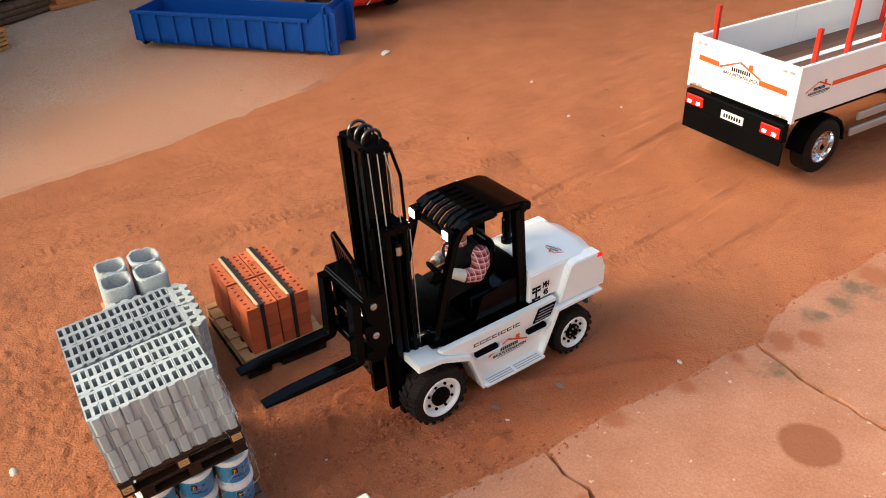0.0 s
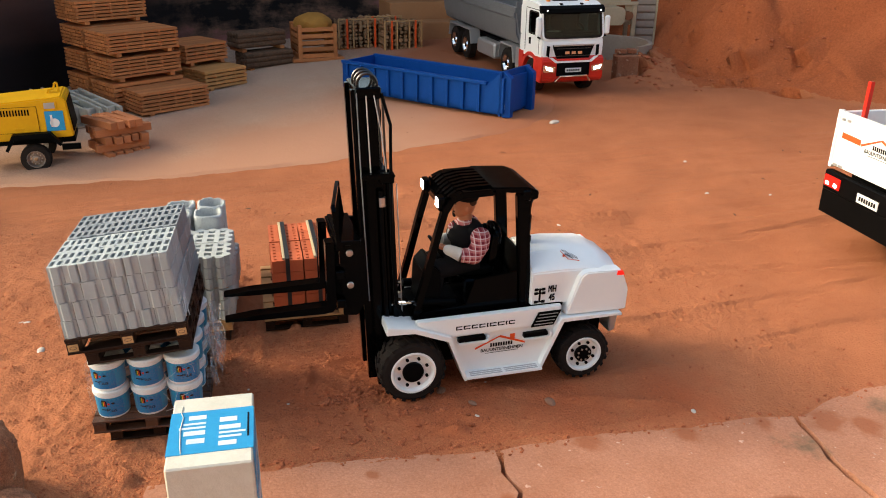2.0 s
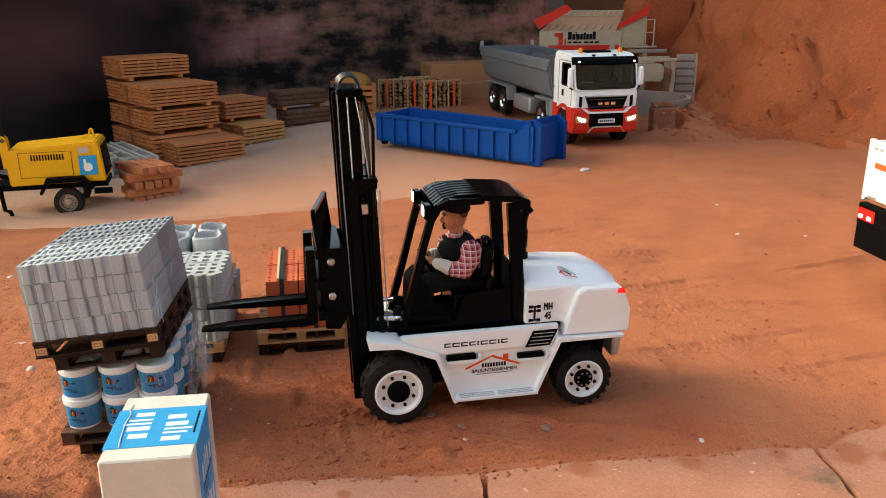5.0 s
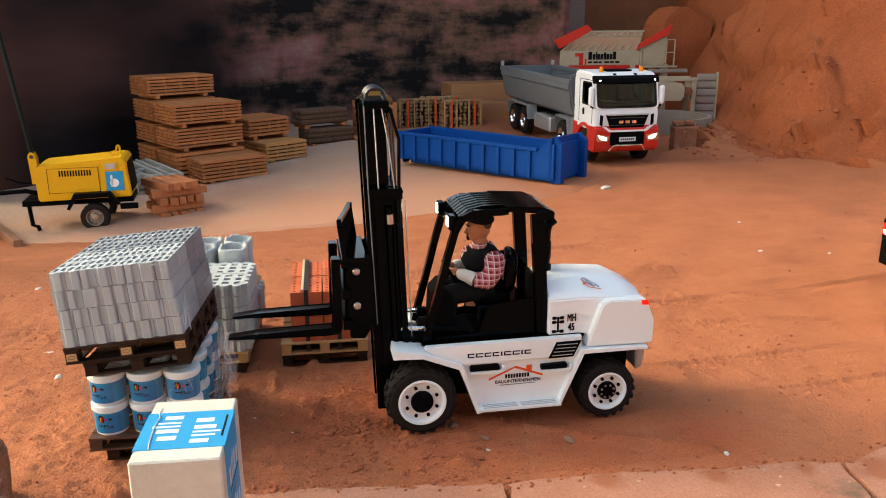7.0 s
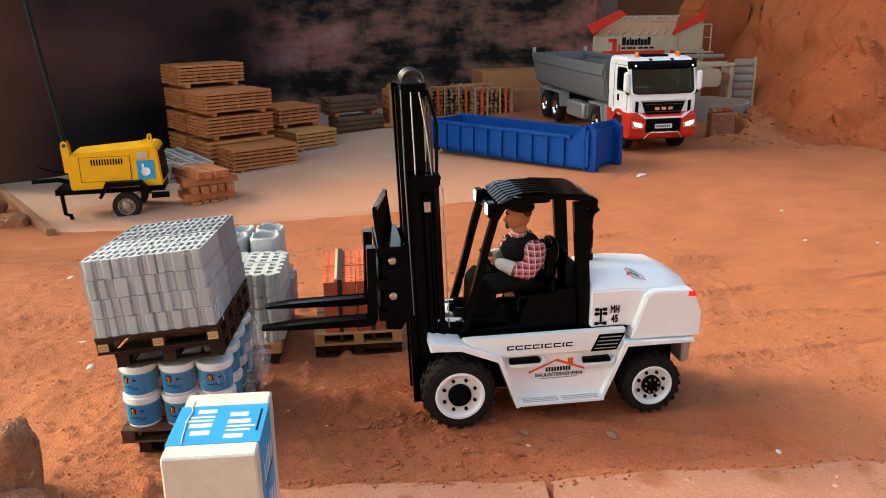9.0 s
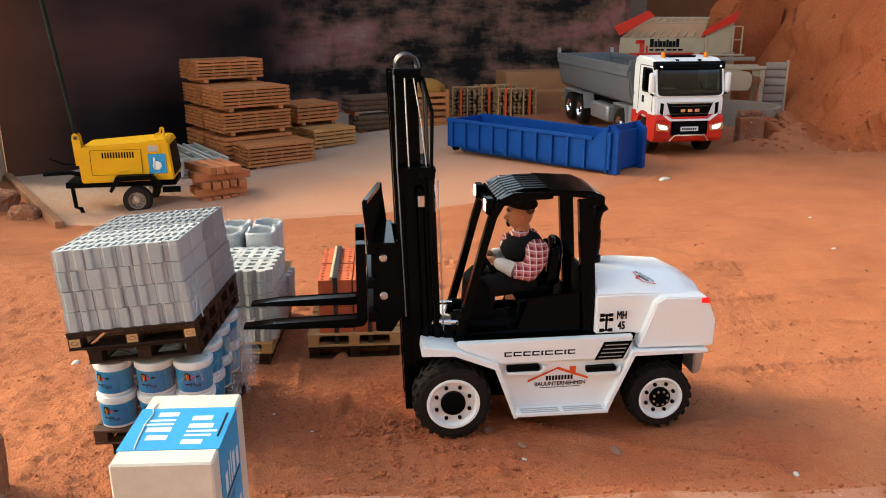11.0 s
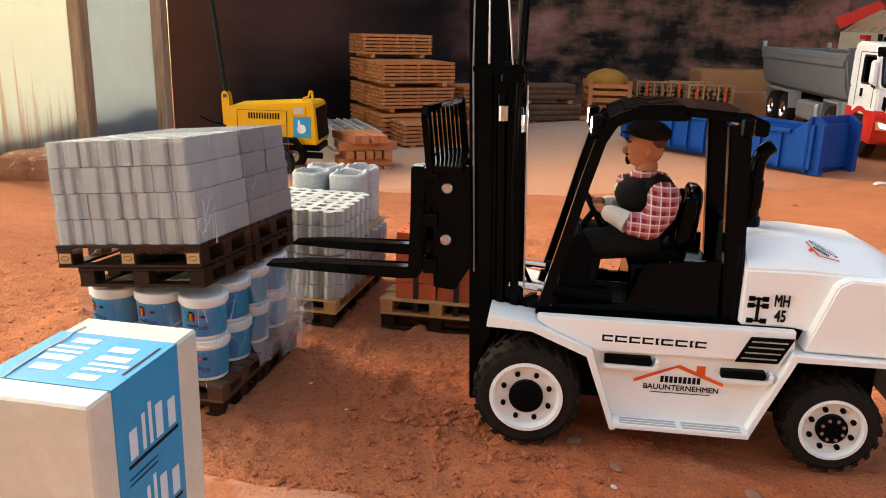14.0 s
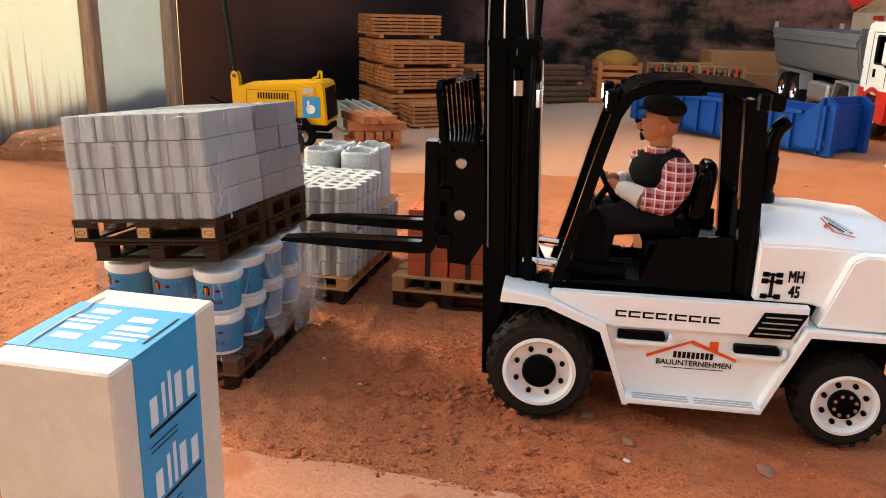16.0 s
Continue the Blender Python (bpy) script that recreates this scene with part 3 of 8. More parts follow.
def beam(bm, p, q, w, h, up=(0, 0, 1), mi=0):
    """A bar of section w by h from p to q."""
    p, q = Vector(p), Vector(q)
    d = (q - p).normalized()
    up = (0, 1, 0) if abs(d.dot(Vector(up))) > 0.98 else up
    s = d.cross(Vector(up)).normalized()
    u = s.cross(d)
    a = [bm.verts.new(c + i * w / 2 * s + j * h / 2 * u) for c in (p, q) for i, j in ((-1, -1), (1, -1), (1, 1), (-1, 1))]
    for f in ((0, 1, 2, 3), (7, 6, 5, 4), (0, 4, 5, 1), (1, 5, 6, 2), (2, 6, 7, 3), (3, 7, 4, 0)):
        bm.faces.new([a[i] for i in f]).material_index = mi
    return bm


def pierced(bm, xs, ys, holes, z0, z1, depth, mi=0, hole_mi=0):
    """A block whose top is a grid of cells; the cells in holes are wells of that depth."""
    nx, ny = len(xs) - 1, len(ys) - 1
    top = {(i, j): bm.verts.new((x, y, z1)) for i, x in enumerate(xs) for j, y in enumerate(ys)}
    for i in range(nx):
        for j in range(ny):
            q = [top[i, j], top[i + 1, j], top[i + 1, j + 1], top[i, j + 1]]
            if (i, j) in holes:
                low = [bm.verts.new((v.co.x, v.co.y, z1 - depth)) for v in q]
                for k in range(4):
                    bm.faces.new((q[k], q[(k + 1) % 4], low[(k + 1) % 4], low[k])).material_index = mi
                bm.faces.new(low).material_index = hole_mi
            else:
                bm.faces.new(q).material_index = mi
    rim = [(i, 0) for i in range(nx)] + [(nx, j) for j in range(ny)] + [(i, ny) for i in range(nx, 0, -1)] + [(0, j) for j in range(ny, 0, -1)]
    low = [bm.verts.new((top[k].co.x, top[k].co.y, z0)) for k in rim]
    for k in range(len(rim)):
        bm.faces.new((top[rim[k]], top[rim[(k + 1) % len(rim)]], low[(k + 1) % len(rim)], low[k])).material_index = mi
    bm.faces.new(low).material_index = mi
    return bm


def words(text, size, material, name, parent, m, label="", depth=0.02, bold=0.0):
    c = bpy.data.curves.new(name, "FONT")
    c.body, c.size, c.extrude, c.align_x, c.align_y = text, size * U, depth * U, "CENTER", "CENTER"
    tmp = bpy.data.objects.new("tmp", c)
    scene.collection.objects.link(tmp)
    me = bpy.data.meshes.new_from_object(tmp)
    bpy.data.objects.remove(tmp)
    if bold:
        bm = bmesh.new()
        bm.from_mesh(me)
        base = bm.faces[:]
        for k, (dx, dy) in enumerate(((1, 0), (0, 1), (1, 1))):
            twin = bmesh.ops.duplicate(bm, geom=base)["geom"]
            bmesh.ops.translate(bm, vec=(dx * bold * size * U, dy * bold * size * U, 0.00001 * (k + 1)), verts=[v for v in twin if isinstance(v, bmesh.types.BMVert)])
        bm.to_mesh(me)
        bm.free()
    me.materials.clear()
    me.materials.append(material)
    ob = new(name, me)
    ob.parent = parent
    ob.matrix_basis = m
    return tagged(ob, label)


def level(x, y):
    """The yard's ground without its roughness: flat, falling slightly at the far end, with the sand hill rising behind."""
    s = min(max((y - 35) / 55, 0), 1)
    s = s * s * (3 - 2 * s)
    z = s * min(max(0.05 * (x - 45), -5.0), 1.0)
    front, side = (x + y - 203) * 0.707, (x - 92) * 1.9 - (y - 118) * 0.3
    d = -13.0 * math.log(math.exp(-min(front, 250) / 13.0) + math.exp(-min(side, 250) / 13.0))
    if d > 0:
        z += min(1.65 * d * d / (d + 17), 85.0)
    return z

# ---- ground and walls ----
def steps(a, b, d):
    n = max(1, round((b - a) / d))
    return [a + (b - a) * i / n for i in range(n)]


# tyre tracks: start, end, half width, depth of the tread marks
TRACKS = [((-6, 44.2), (44, 36.6), 1.0, 0.42), ((-14, 62.6), (16, 61.0), 0.9, 0.30), ((-6, 57), (5, 57.2), 0.9, 0.38), ((-24, 55.2), (-6, 51.2), 0.9, 0.34),
          ((15, 47.4), (36, 51.9), 0.9, 0.38), ((18, 24), (75, 30), 1.0, 0.30), ((-60, 66), (10, 67), 1.0, 0.19), ((-60, 71), (20, 71), 1.1, 0.15),
          ((24, 20), (70, 15), 1.0, 0.34), ((-45, 30), (-22, 26), 1.0, 0.30), ((19, 8), (60, 12), 0.9, 0.30), ((19, 1.2), (60, 4.5), 0.9, 0.30)]


def slope_z(x, y):
    """The sand hill with gullies and broken strata; elsewhere the plain ground."""
    if min((x + y - 190), (x - 80) - (y - 118) * 0.25) < 0:
        return level(x, y)
    v = Vector((x, y, 0.0))
    w = 4.0 * noise.noise(v * 0.05) + 2.0 * abs(noise.noise(v * 0.11 + Vector((3, 8, 0)))) + 0.9 * abs(noise.noise(v * 0.27)) + 0.4 * abs(noise.noise(v * 0.6))
    z = level(x + w - 2.5, y + w - 2.5)
    base = min(max(z - 2, 0), 6) / 6
    t = z / 11 + 1.6 * noise.noise(v * 0.03 + Vector((8, 1, 0))) + 0.35 * noise.noise(v * 0.2)
    f = t - math.floor(t)
    step = min(1.0, max(0.0, (f - 0.62) / 0.16))
    return z + base * 2.4 * (step * step * (3 - 2 * step) - f) * max(0.0, 0.4 + 1.6 * noise.noise(v * 0.045 + Vector((2, 6, 0))))


# broken edges in the hill, in plan, with their height
SCARPS = [([(115.5, 173), (114.5, 162), (113.3, 155), (112.8, 149), (112.3, 143.6)], 3.6), ([(113, 143), (114.5, 138.5), (115.5, 132.6)], 2.2), ([(113.5, 132.4), (114.5, 126)], 2.2),
          ([(104, 115.2), (106, 114), (108.5, 112.6), (111.5, 110)], 3.0), ([(112.5, 121.6), (115.5, 117)], 1.8), ([(115.5, 113.4), (118, 110.4)], 2.2), ([(106, 133), (105.5, 126.6)], 1.8),
          ([(101.5, 112), (103.5, 110), (106.3, 108), (108.8, 105)], 1.6), ([(86.0, 123.5), (86.8, 117)], 1.5), ([(91, 128), (93, 122)], 1.2), ([(98.5, 120.5), (100, 117)], 1.4), ([(97.4, 111), (99.1, 107)], 1.2),
          ([(124, 206), (121, 192)], 3.0), ([(100, 150), (97, 140)], 1.8), ([(110, 100), (114, 92)], 2.0), ([(118, 108), (121, 103)], 2.6), ([(121, 136), (124, 124)], 2.6), ([(109.5, 146), (108.5, 139)], 1.2)]


def scarp(x, y):
    """How far a point lies behind a broken edge, and the edge's height there."""
    wob = 1.6 * noise.noise(Vector((y * 0.35, 3.0, 0))) + 0.6 * noise.noise(Vector((y * 1.1, x * 0.1, 7.0)))
    for line, h in SCARPS:
        if line[-1][1] < y < line[0][1]:
            for (xa, ya), (xb, yb) in zip(line, line[1:]):
                if yb <= y <= ya:
                    u = (y - line[-1][1]) / (line[0][1] - line[-1][1])
                    q = x - (xa + (xb - xa) * (ya - y) / (ya - yb)) - wob
                    if -6 < q < 9:
                        return q, h * min(1.0, 5 * u, 5 * (1 - u))
    return None


# near edge of the concrete apron, in plan
EDGE_A = [(-21.2, -5.9), (-17, -5.5), (-12.3, -6.3), (-8.5, -6.2), (-4.7, -6.8), (0.2, -7.5)]
EDGE_B = [(5.6, -8.2), (11, -8.0), (16.4, -8.5), (21, -9.3), (25.6, -9.0)]
EDGE_C = [(31, -9.9), (36, -8.2), (43, -7.5), (50, -8.5), (57, -8.3), (75, -9.4), (140, -12)]


def apron_edge(x):
    line = EDGE_A + EDGE_B + EDGE_C
    for (x0, y0), (x1, y1) in zip(line, line[1:]):
        if x0 <= x <= x1:
            return y0 + (y1 - y0) * (x - x0) / (x1 - x0)
    return -7.5


def ground_z(x, y):
    z = slope_z(x, y)
    hill = max(0.0, min((x + y - 203) * 0.707, (x - 92) * 1.9 - (y - 118) * 0.3))
    v = Vector((x, y, 0.0))
    r = 0.55 * noise.noise(v * 0.11) + 0.22 * noise.noise(v * 0.37 + Vector((9, 2, 0))) + 0.10 * noise.noise(v * 1.1)
    near = 1.0 if y < 60 else 0.45
    z += r * near * (0.45 if (x > 2 and -8 < y < 24) else 0.75)
    if 26 < y < 82:
        # long wheel-worn furrows across the flat
        k = min(1.0, (y - 26) / 8, (82 - y) / 6)
        z += k * (0.30 * noise.noise(Vector((x * 0.035, y * 0.34, 3))) + 0.20 * noise.noise(Vector((x * 0.10, y * 0.85, 5))) + 0.11 * noise.noise(v * 1.6))
    if y < 60:
        # lumpy, trodden sand, roughest beside the loads
        k = min(1.0, max(0.22, (-8 - x) / 8)) * min(1.0, (60 - y) / 14)
        z += k * (0.24 * abs(noise.noise(v * 0.9)) + 0.22 * noise.noise(v * 1.6 + Vector((3, 1, 0))) + 0.14 * noise.noise(v * 2.5) - 0.10)
    if y < 34:
        z += 0.07 * noise.noise(v * 2.3) + 0.05 * noise.noise(v * 4.1)
        lump = noise.noise(v * 0.55 + Vector((31, 7, 0)))
        if lump > 0.33:
            z += (lump - 0.33) * (0.5 if x < -24 or x > 4 else 1.3)
        if x < -27:
            k = min(1.0, (-27 - x) / 4)
            z += k * 0.22 * abs(noise.noise(v * 3.1))
        # trampled patch between the loads and the apron
        k = min(1.0, max(0.0, min((x + 14) / 4, (13 - x) / 4, (y + 6.5) / 2, (10 - y) / 4)))
        if k > 0:
            z += k * (0.20 * abs(noise.noise(v * 0.75 + Vector((12, 5, 0)))) + 0.10 * abs(noise.noise(v * 1.7)) - 0.09)
        # low ridge slanting across the front sand
        q = y - (3.9 - 0.47 * x) + 0.5 * noise.noise(v * 0.4)
        if abs(q) < 1.6 and -15 < x < 22:
            z += 0.34 * (1 - abs(q) / 1.6) ** 2 * (1.0 + 0.8 * noise.noise(v * 1.3))
    for (x0, y0), (x1, y1), w, depth in TRACKS:
        dx, dy = x1 - x0, y1 - y0
        n = math.hypot(dx, dy)
        s = ((x - x0) * dx + (y - y0) * dy) / n
        if not 0 < s < n:
            continue
        q = ((y - y0) * dx - (x - x0) * dy) / n + 0.5 * math.sin(s * 0.06)
        if abs(q) < w * 1.5:
            fade = min(1.0, s / 4, (n - s) / 4) * 0.62 * (0.8 + 0.6 * noise.noise(v * 0.25 + Vector((4, 4, 0))))
            if abs(q) < w:
                z += fade * depth * (math.copysign(0.55, math.sin(s * 6.6 + 2.2 * abs(q) + (2.0 if q > 0 else 0.0))) - 0.75)
            else:
                z += fade * depth * 0.6
    if hill > 0:
        k = min(1.0, hill / 22)
        z += k * (0.8 * abs(noise.noise(v * 0.22)) + 0.5 * abs(noise.noise(v * 0.5 + Vector((6, 1, 0)))) + 0.3 * noise.noise(v * 1.1))
        # small broken steps, in patches
        c = noise.noise(v * 0.10 + Vector((5, 9, 0))) + 0.3 * noise.noise(v * 0.45)
        m = max(0.0, 0.15 + noise.noise(v * 0.05 + Vector((1, 14, 0)))) * 3.0
        z += k * m * max(-1.0, min(1.0, c * 11))
    if 60 < x < 112 and 106 < y < 156:
        # sand banked up against the round basin and the block beside it
        d = math.hypot(x - 83.6, y - 136.5) - 11.2
        w = min(1.0, max(0.0, (x - 83.6 + 0.8 * noise.noise(v * 0.5)) / 2.4))
        if d > 0 and w > 0:
            z = max(z, 1.0 + 6.0 * w * max(0.0, 1 - d / 19) ** 1.4 + 0.9 * noise.noise(v * 0.35) + 0.4 * noise.noise(v * 0.9) - 0.4)
        z += 1.7 * math.exp(-(x - 80.5) ** 2 / 34 - (y - 116.2) ** 2 / 7) * (1 + 0.5 * noise.noise(v * 0.6))
    if x > 82 and y > 88:
        sc = scarp(x, y)
        if sc:
            q, h = sc
            z += 0.6 * h * (1 - q / 9) if q > 0 else -0.8 * h * (1 + q / 6)
    if y < -3 and x > -21.6:
        # the sand runs level with the apron and ends just under its edge
        d = y - apron_edge(x)
        k = min(1.0, max(0.0, d / 3.0))
        z = k * z + (1 - k) * (0.07 + 0.16 * noise.noise(v * 0.9) + 0.10 * noise.noise(v * 2.4))
        if d < -0.45:
            z = min(z, -0.9 if d < -1.0 else -0.1)
    return z


def build_ground():
    xs = steps(-420, -110, 40) + steps(-110, -50, 4) + steps(-50, -46, 1.0) + steps(-46, -30, 0.45) + steps(-30, 40, 0.32) + steps(40, 80, 1.0) + steps(80, 124, 0.7) + steps(124, 190, 2.0) + steps(190, 420, 20) + [420]
    ys = steps(-320, -34, 26) + steps(-34, -11, 1.0) + steps(-11, 34, 0.32) + steps(34, 68, 0.4) + steps(68, 100, 0.9) + steps(100, 165, 0.8) + steps(165, 250, 1.6) + steps(250, 420, 20) + [420]
    def lip(x, y):
        sc = scarp(x, y) if x > 84 and y > 88 else None
        return sc[1] * 1.2 * (1 - sc[0] / 3) if sc and 0 < sc[0] < 3 else 0.0

    verts = [((x - lip(x, y)) * U, y * U, ground_z(x, y) * U) for y in ys for x in xs]
    nx = len(xs)
    faces = [(j * nx + i, j * nx + i + 1, (j + 1) * nx + i + 1, (j + 1) * nx + i) for j in range(len(ys) - 1) for i in range(nx - 1)]
    me = bpy.data.meshes.new("ground")
    me.from_pydata(verts, [], faces)
    me.materials.append(SAND)
    me.materials.append(HILL)
    cells = [(i, j) for j in range(len(ys) - 1) for i in range(nx - 1)]
    me.polygons.foreach_set("material_index", [1 if min(xs[i] + ys[j] - 206, (xs[i] - 93) - (ys[j] - 118) * 0.16) + 3 * noise.noise(Vector((xs[i], ys[j], 0)) * 0.2) > 0 else 0 for i, j in cells])
    me.shade_smooth()
    tagged(new("ground", me), "reddish sand with tyre tracks, clods and a steep sand hill", "ground", kind="structure")


build_ground()


def ragged(pts, step, amp, seed):
    """A closed outline with its edges broken up."""
    rnd = random.Random(seed)
    out = []
    for (x0, y0), (x1, y1) in zip(pts, pts[1:] + pts[:1]):
        n = max(1, int(math.hypot(x1 - x0, y1 - y0) / step))
        for i in range(n):
            t = i / n
            out.append((x0 + (x1 - x0) * t + rnd.uniform(-amp, amp), y0 + (y1 - y0) * t + rnd.uniform(-amp, amp)))
    return out


# the broken concrete apron in front: three pieces with open cracks between them
apron = thing("pavement", at(0, 0, 0), "broken pinkish concrete apron with open cracks", "pavement", kind="structure")
CRACK_A = [(4.8, -8.1), (4.35, -10.8), (4.65, -13.0), (3.8, -15.3), (3.6, -18.4), (3.4, -25), (4.6, -40)]
CRACK_B = [(30.3, -9.9), (29.7, -13.4), (29.3, -16.5), (29.4, -19.2), (29.2, -21.4), (29.3, -23.6), (29.9, -26), (30.5, -40)]
for edge, close in ((EDGE_A, [(x - 0.16, y) for x, y in CRACK_A] + [(4, -150), (-23, -150), (-21.6, -12)]),
                    (EDGE_B, [(x - 0.3, y) for x, y in CRACK_B] + [(30, -150), (5, -150)] + [(x + 0.16, y) for x, y in CRACK_A[::-1]]),
                    (EDGE_C, [(140, -150), (30.6, -150)] + [(x + 0.3, y) for x, y in CRACK_B[::-1]])):
    bm = prism(bmesh.new(), ragged(edge + close, 0.9, 0.16, len(edge)), -1.2, 0.12, "z")
    part("slab", bm, SLAB, apron, flat=True)

# the level concrete yard at the back, dusted with sand
def build_yard():
    bm = bmesh.new()
    out = ragged([(-56, 86), (-44, 83), (-30, 79.5), (-22, 78.3), (-12, 77.6), (3, 78.7), (16, 80.2), (32, 82.8), (43, 86.5), (52, 95), (58, 108), (63, 130), (62, 160), (58, 200), (58, 214), (-70, 214), (-84, 133)], 2.5, 0.5, 3)
    top = [bm.verts.new((x, y, level(x, y) + 0.42 - 0.38 * min(1.0, max(0.0, (x - 30) / 12)))) for x, y in out]
    low = [bm.verts.new((x - (0.2 if y > 90 else 0), y - 1.6, level(x, y) - 0.6)) for x, y in out]
    f = bm.faces.new(top)
    for i in range(len(out)):
        j = (i + 1) % len(out)
        bm.faces.new((top[i], low[i], low[j], top[j]))
    bmesh.ops.triangulate(bm, faces=[f])
    ob = solid("yard_floor", bm, YARD, at(0, 0, 0), "pale dusty concrete yard floor", "floor", kind="structure")
    # sand drifts over its open edge: the mix follows the distance from that edge, broken up by noise
    m = YARD
    n, l = m.node_tree.nodes, m.node_tree.links
    b = n["Principled BSDF"]
    base = b.inputs["Base Color"].links[0].from_socket
    tc, sx = n.new("ShaderNodeTexCoord"), n.new("ShaderNodeSeparateXYZ")
    l.new(tc.outputs["Object"], sx.inputs[0])
    t = n.new("ShaderNodeTexNoise"); t.inputs["Scale"].default_value, t.inputs["Detail"].default_value = 0.06 / U, 5
    l.new(tc.outputs["Object"], t.inputs["Vector"])
    xx = n.new("ShaderNodeMath"); xx.operation = "MULTIPLY_ADD"; xx.inputs[1].default_value = -0.55
    l.new(sx.outputs["X"], xx.inputs[0]); l.new(sx.outputs["Y"], xx.inputs[2])
    ns = n.new("ShaderNodeMath"); ns.operation = "MULTIPLY_ADD"; ns.inputs[1].default_value = 70 * U
    l.new(t.outputs["Fac"], ns.inputs[0]); l.new(xx.outputs[0], ns.inputs[2])
    mr = n.new("ShaderNodeMapRange")
    mr.inputs["From Min"].default_value, mr.inputs["From Max"].default_value = 132 * U, 178 * U
    mr.inputs["To Min"].default_value, mr.inputs["To Max"].default_value = 1.0, 0.0
    l.new(ns.outputs[0], mr.inputs["Value"])
    mx = n.new("ShaderNodeMix"); mx.data_type = "RGBA"; mx.inputs["B"].default_value = (0.45, 0.222, 0.135, 1)
    l.new(base, mx.inputs["A"]); l.new(mr.outputs[0], mx.inputs["Factor"])
    # towards the hill the sand lies thick and hides the concrete
    thick = n.new("ShaderNodeMath"); thick.operation = "MULTIPLY_ADD"; thick.inputs[1].default_value = 26 * U
    l.new(t.outputs["Fac"], thick.inputs[0]); l.new(sx.outputs["X"], thick.inputs[2])
    m3 = n.new("ShaderNodeMapRange")
    m3.inputs["From Min"].default_value, m3.inputs["From Max"].default_value = 32 * U, 56 * U
    l.new(thick.outputs[0], m3.inputs["Value"])
    m4 = n.new("ShaderNodeMix"); m4.data_type = "RGBA"; m4.inputs["B"].default_value = (0.385, 0.136, 0.064, 1)
    l.new(mx.outputs["Result"], m4.inputs["A"]); l.new(m3.outputs[0], m4.inputs["Factor"])
    l.new(m4.outputs["Result"], b.inputs["Base Color"])


build_yard()

# scenery cloth behind the yard, bowed at its right end
bm = bmesh.new()
line = [(-80.5, 127.6), (-75, 130.2), (-69, 133.6), (-60, 141), (-52, 153), (-46, 172), (-38, 196), (-24, 211), (-8, 217), (50, 217), (64, 214), (72, 206), (76, 196)]
back_line = [(-81.5, 129.4), (-76, 132), (-70.2, 135.3), (-61.6, 142.3), (-53.9, 153.8), (-47.9, 172.7), (-39.7, 197.1), (-25, 212.8), (-8.4, 219), (50, 219), (65, 216), (73.5, 207.5), (78, 197)]
outline = line + back_line[::-1]
low = [bm.verts.new((x, y, -7)) for x, y in outline]
high = [bm.verts.new((x, y, 44 + 26 * min(1.0, max(0.0, (x + 40) / 40)))) for x, y in outline]
bm.faces.new(low); bm.faces.new(high[::-1])
for k in range(len(outline)):
    bm.faces.new((low[k], low[(k + 1) % len(outline)], high[(k + 1) % len(outline)], high[k]))
solid("backdrop", bm, CLOTH, at(0, 0, 0), "dark scenery cloth painted with wine-red drifts", "backdrop", kind="structure")

# hall wall beyond the cloth
bm = box(bmesh.new(), 60, 232, -10, 420, 236, 90)
solid("wall_north", bm, OLDCONC, at(0, 0, 0), "grey weathered concrete hall wall", "wall", kind="structure")
pier = box(bmesh.new(), 79, 224, -8, 93, 231, 80, 0.5)
solid("wall_pier", pier, OLDCONC, at(0, 0, 0), "grey concrete pier of the hall wall", "wall", kind="structure")
bm = box(bmesh.new(), 93.2, 228, -8, 150, 231.5, 80, 0.3)
solid("wall_panel", bm, ROCK, at(0, 0, 0), "rust-brown wall panel beside the concrete pier", "wall", kind="structure")
# board along the yard's open edge
bm = bmesh.new()
prism(bm, [(-0.75, 0), (-0.75, 1.35), (-0.6, 1.5), (0.7, 1.45), (0.75, 0)], 0, 51.6, "y", 0.06)
solid("kerb_board", bm, KERB, at(-55.4, 83.4, -5.1, 29.6), "weathered brown board edging the concrete yard", "board", kind="structure")

# glazed side wall: weathered posts with translucent sheets
glazed = thing("window_1", at(0, 0, 0), "glazed hall side with weathered posts and translucent sheets", "window", kind="structure")
WALL = [(-82.2, 126.5), (-86.6, 104), (-92, 80), (-98, 54), (-105, 25), (-112, -5), (-119, -36), (-127, -70), (-136, -110), (-145, -150)]
for x, y in WALL:
    bm = box(bmesh.new(), x - 1.3, y - 1.7, -8, x + 1.3, y + 1.7, 48, 0.3)
    part("post", bm, POST, glazed)
for (x0, y0), (x1, y1) in zip(WALL, WALL[1:]):
    bm = beam(bmesh.new(), (x0 - 0.6, y0, 20), (x1 - 0.6, y1, 20), 0.25, 55)
    part("pane", bm, BLUE_PANEL if y0 > 120 else PANEL, glazed, "rain-stained translucent sheet").visible_shadow = False

# dark mass added outside the sheets, darkening their foot; dimly seen through them
bm = bmesh.new()
rows = []
for k in range(40):
    y = 74 + 1.4 * k
    x, top = -86.4 - (124 - y) * 0.215, 5.0 + 3.5 * noise.noise(Vector((y * 0.06, 2, 0))) + 1.2 * noise.noise(Vector((y * 0.3, 5, 0)))
    rows.append([bm.verts.new(p) for p in ((x, y, -9), (x - 0.4, y, top - 2), (x - 2.5, y, top), (x - 8, y, top + 0.6), (x - 22, y, -9))])
for r0, r1 in zip(rows, rows[1:]):
    for i in range(4):
        bm.faces.new((r0[i], r0[i + 1], r1[i + 1], r1[i]))
bmesh.ops.recalc_face_normals(bm, faces=bm.faces[:])
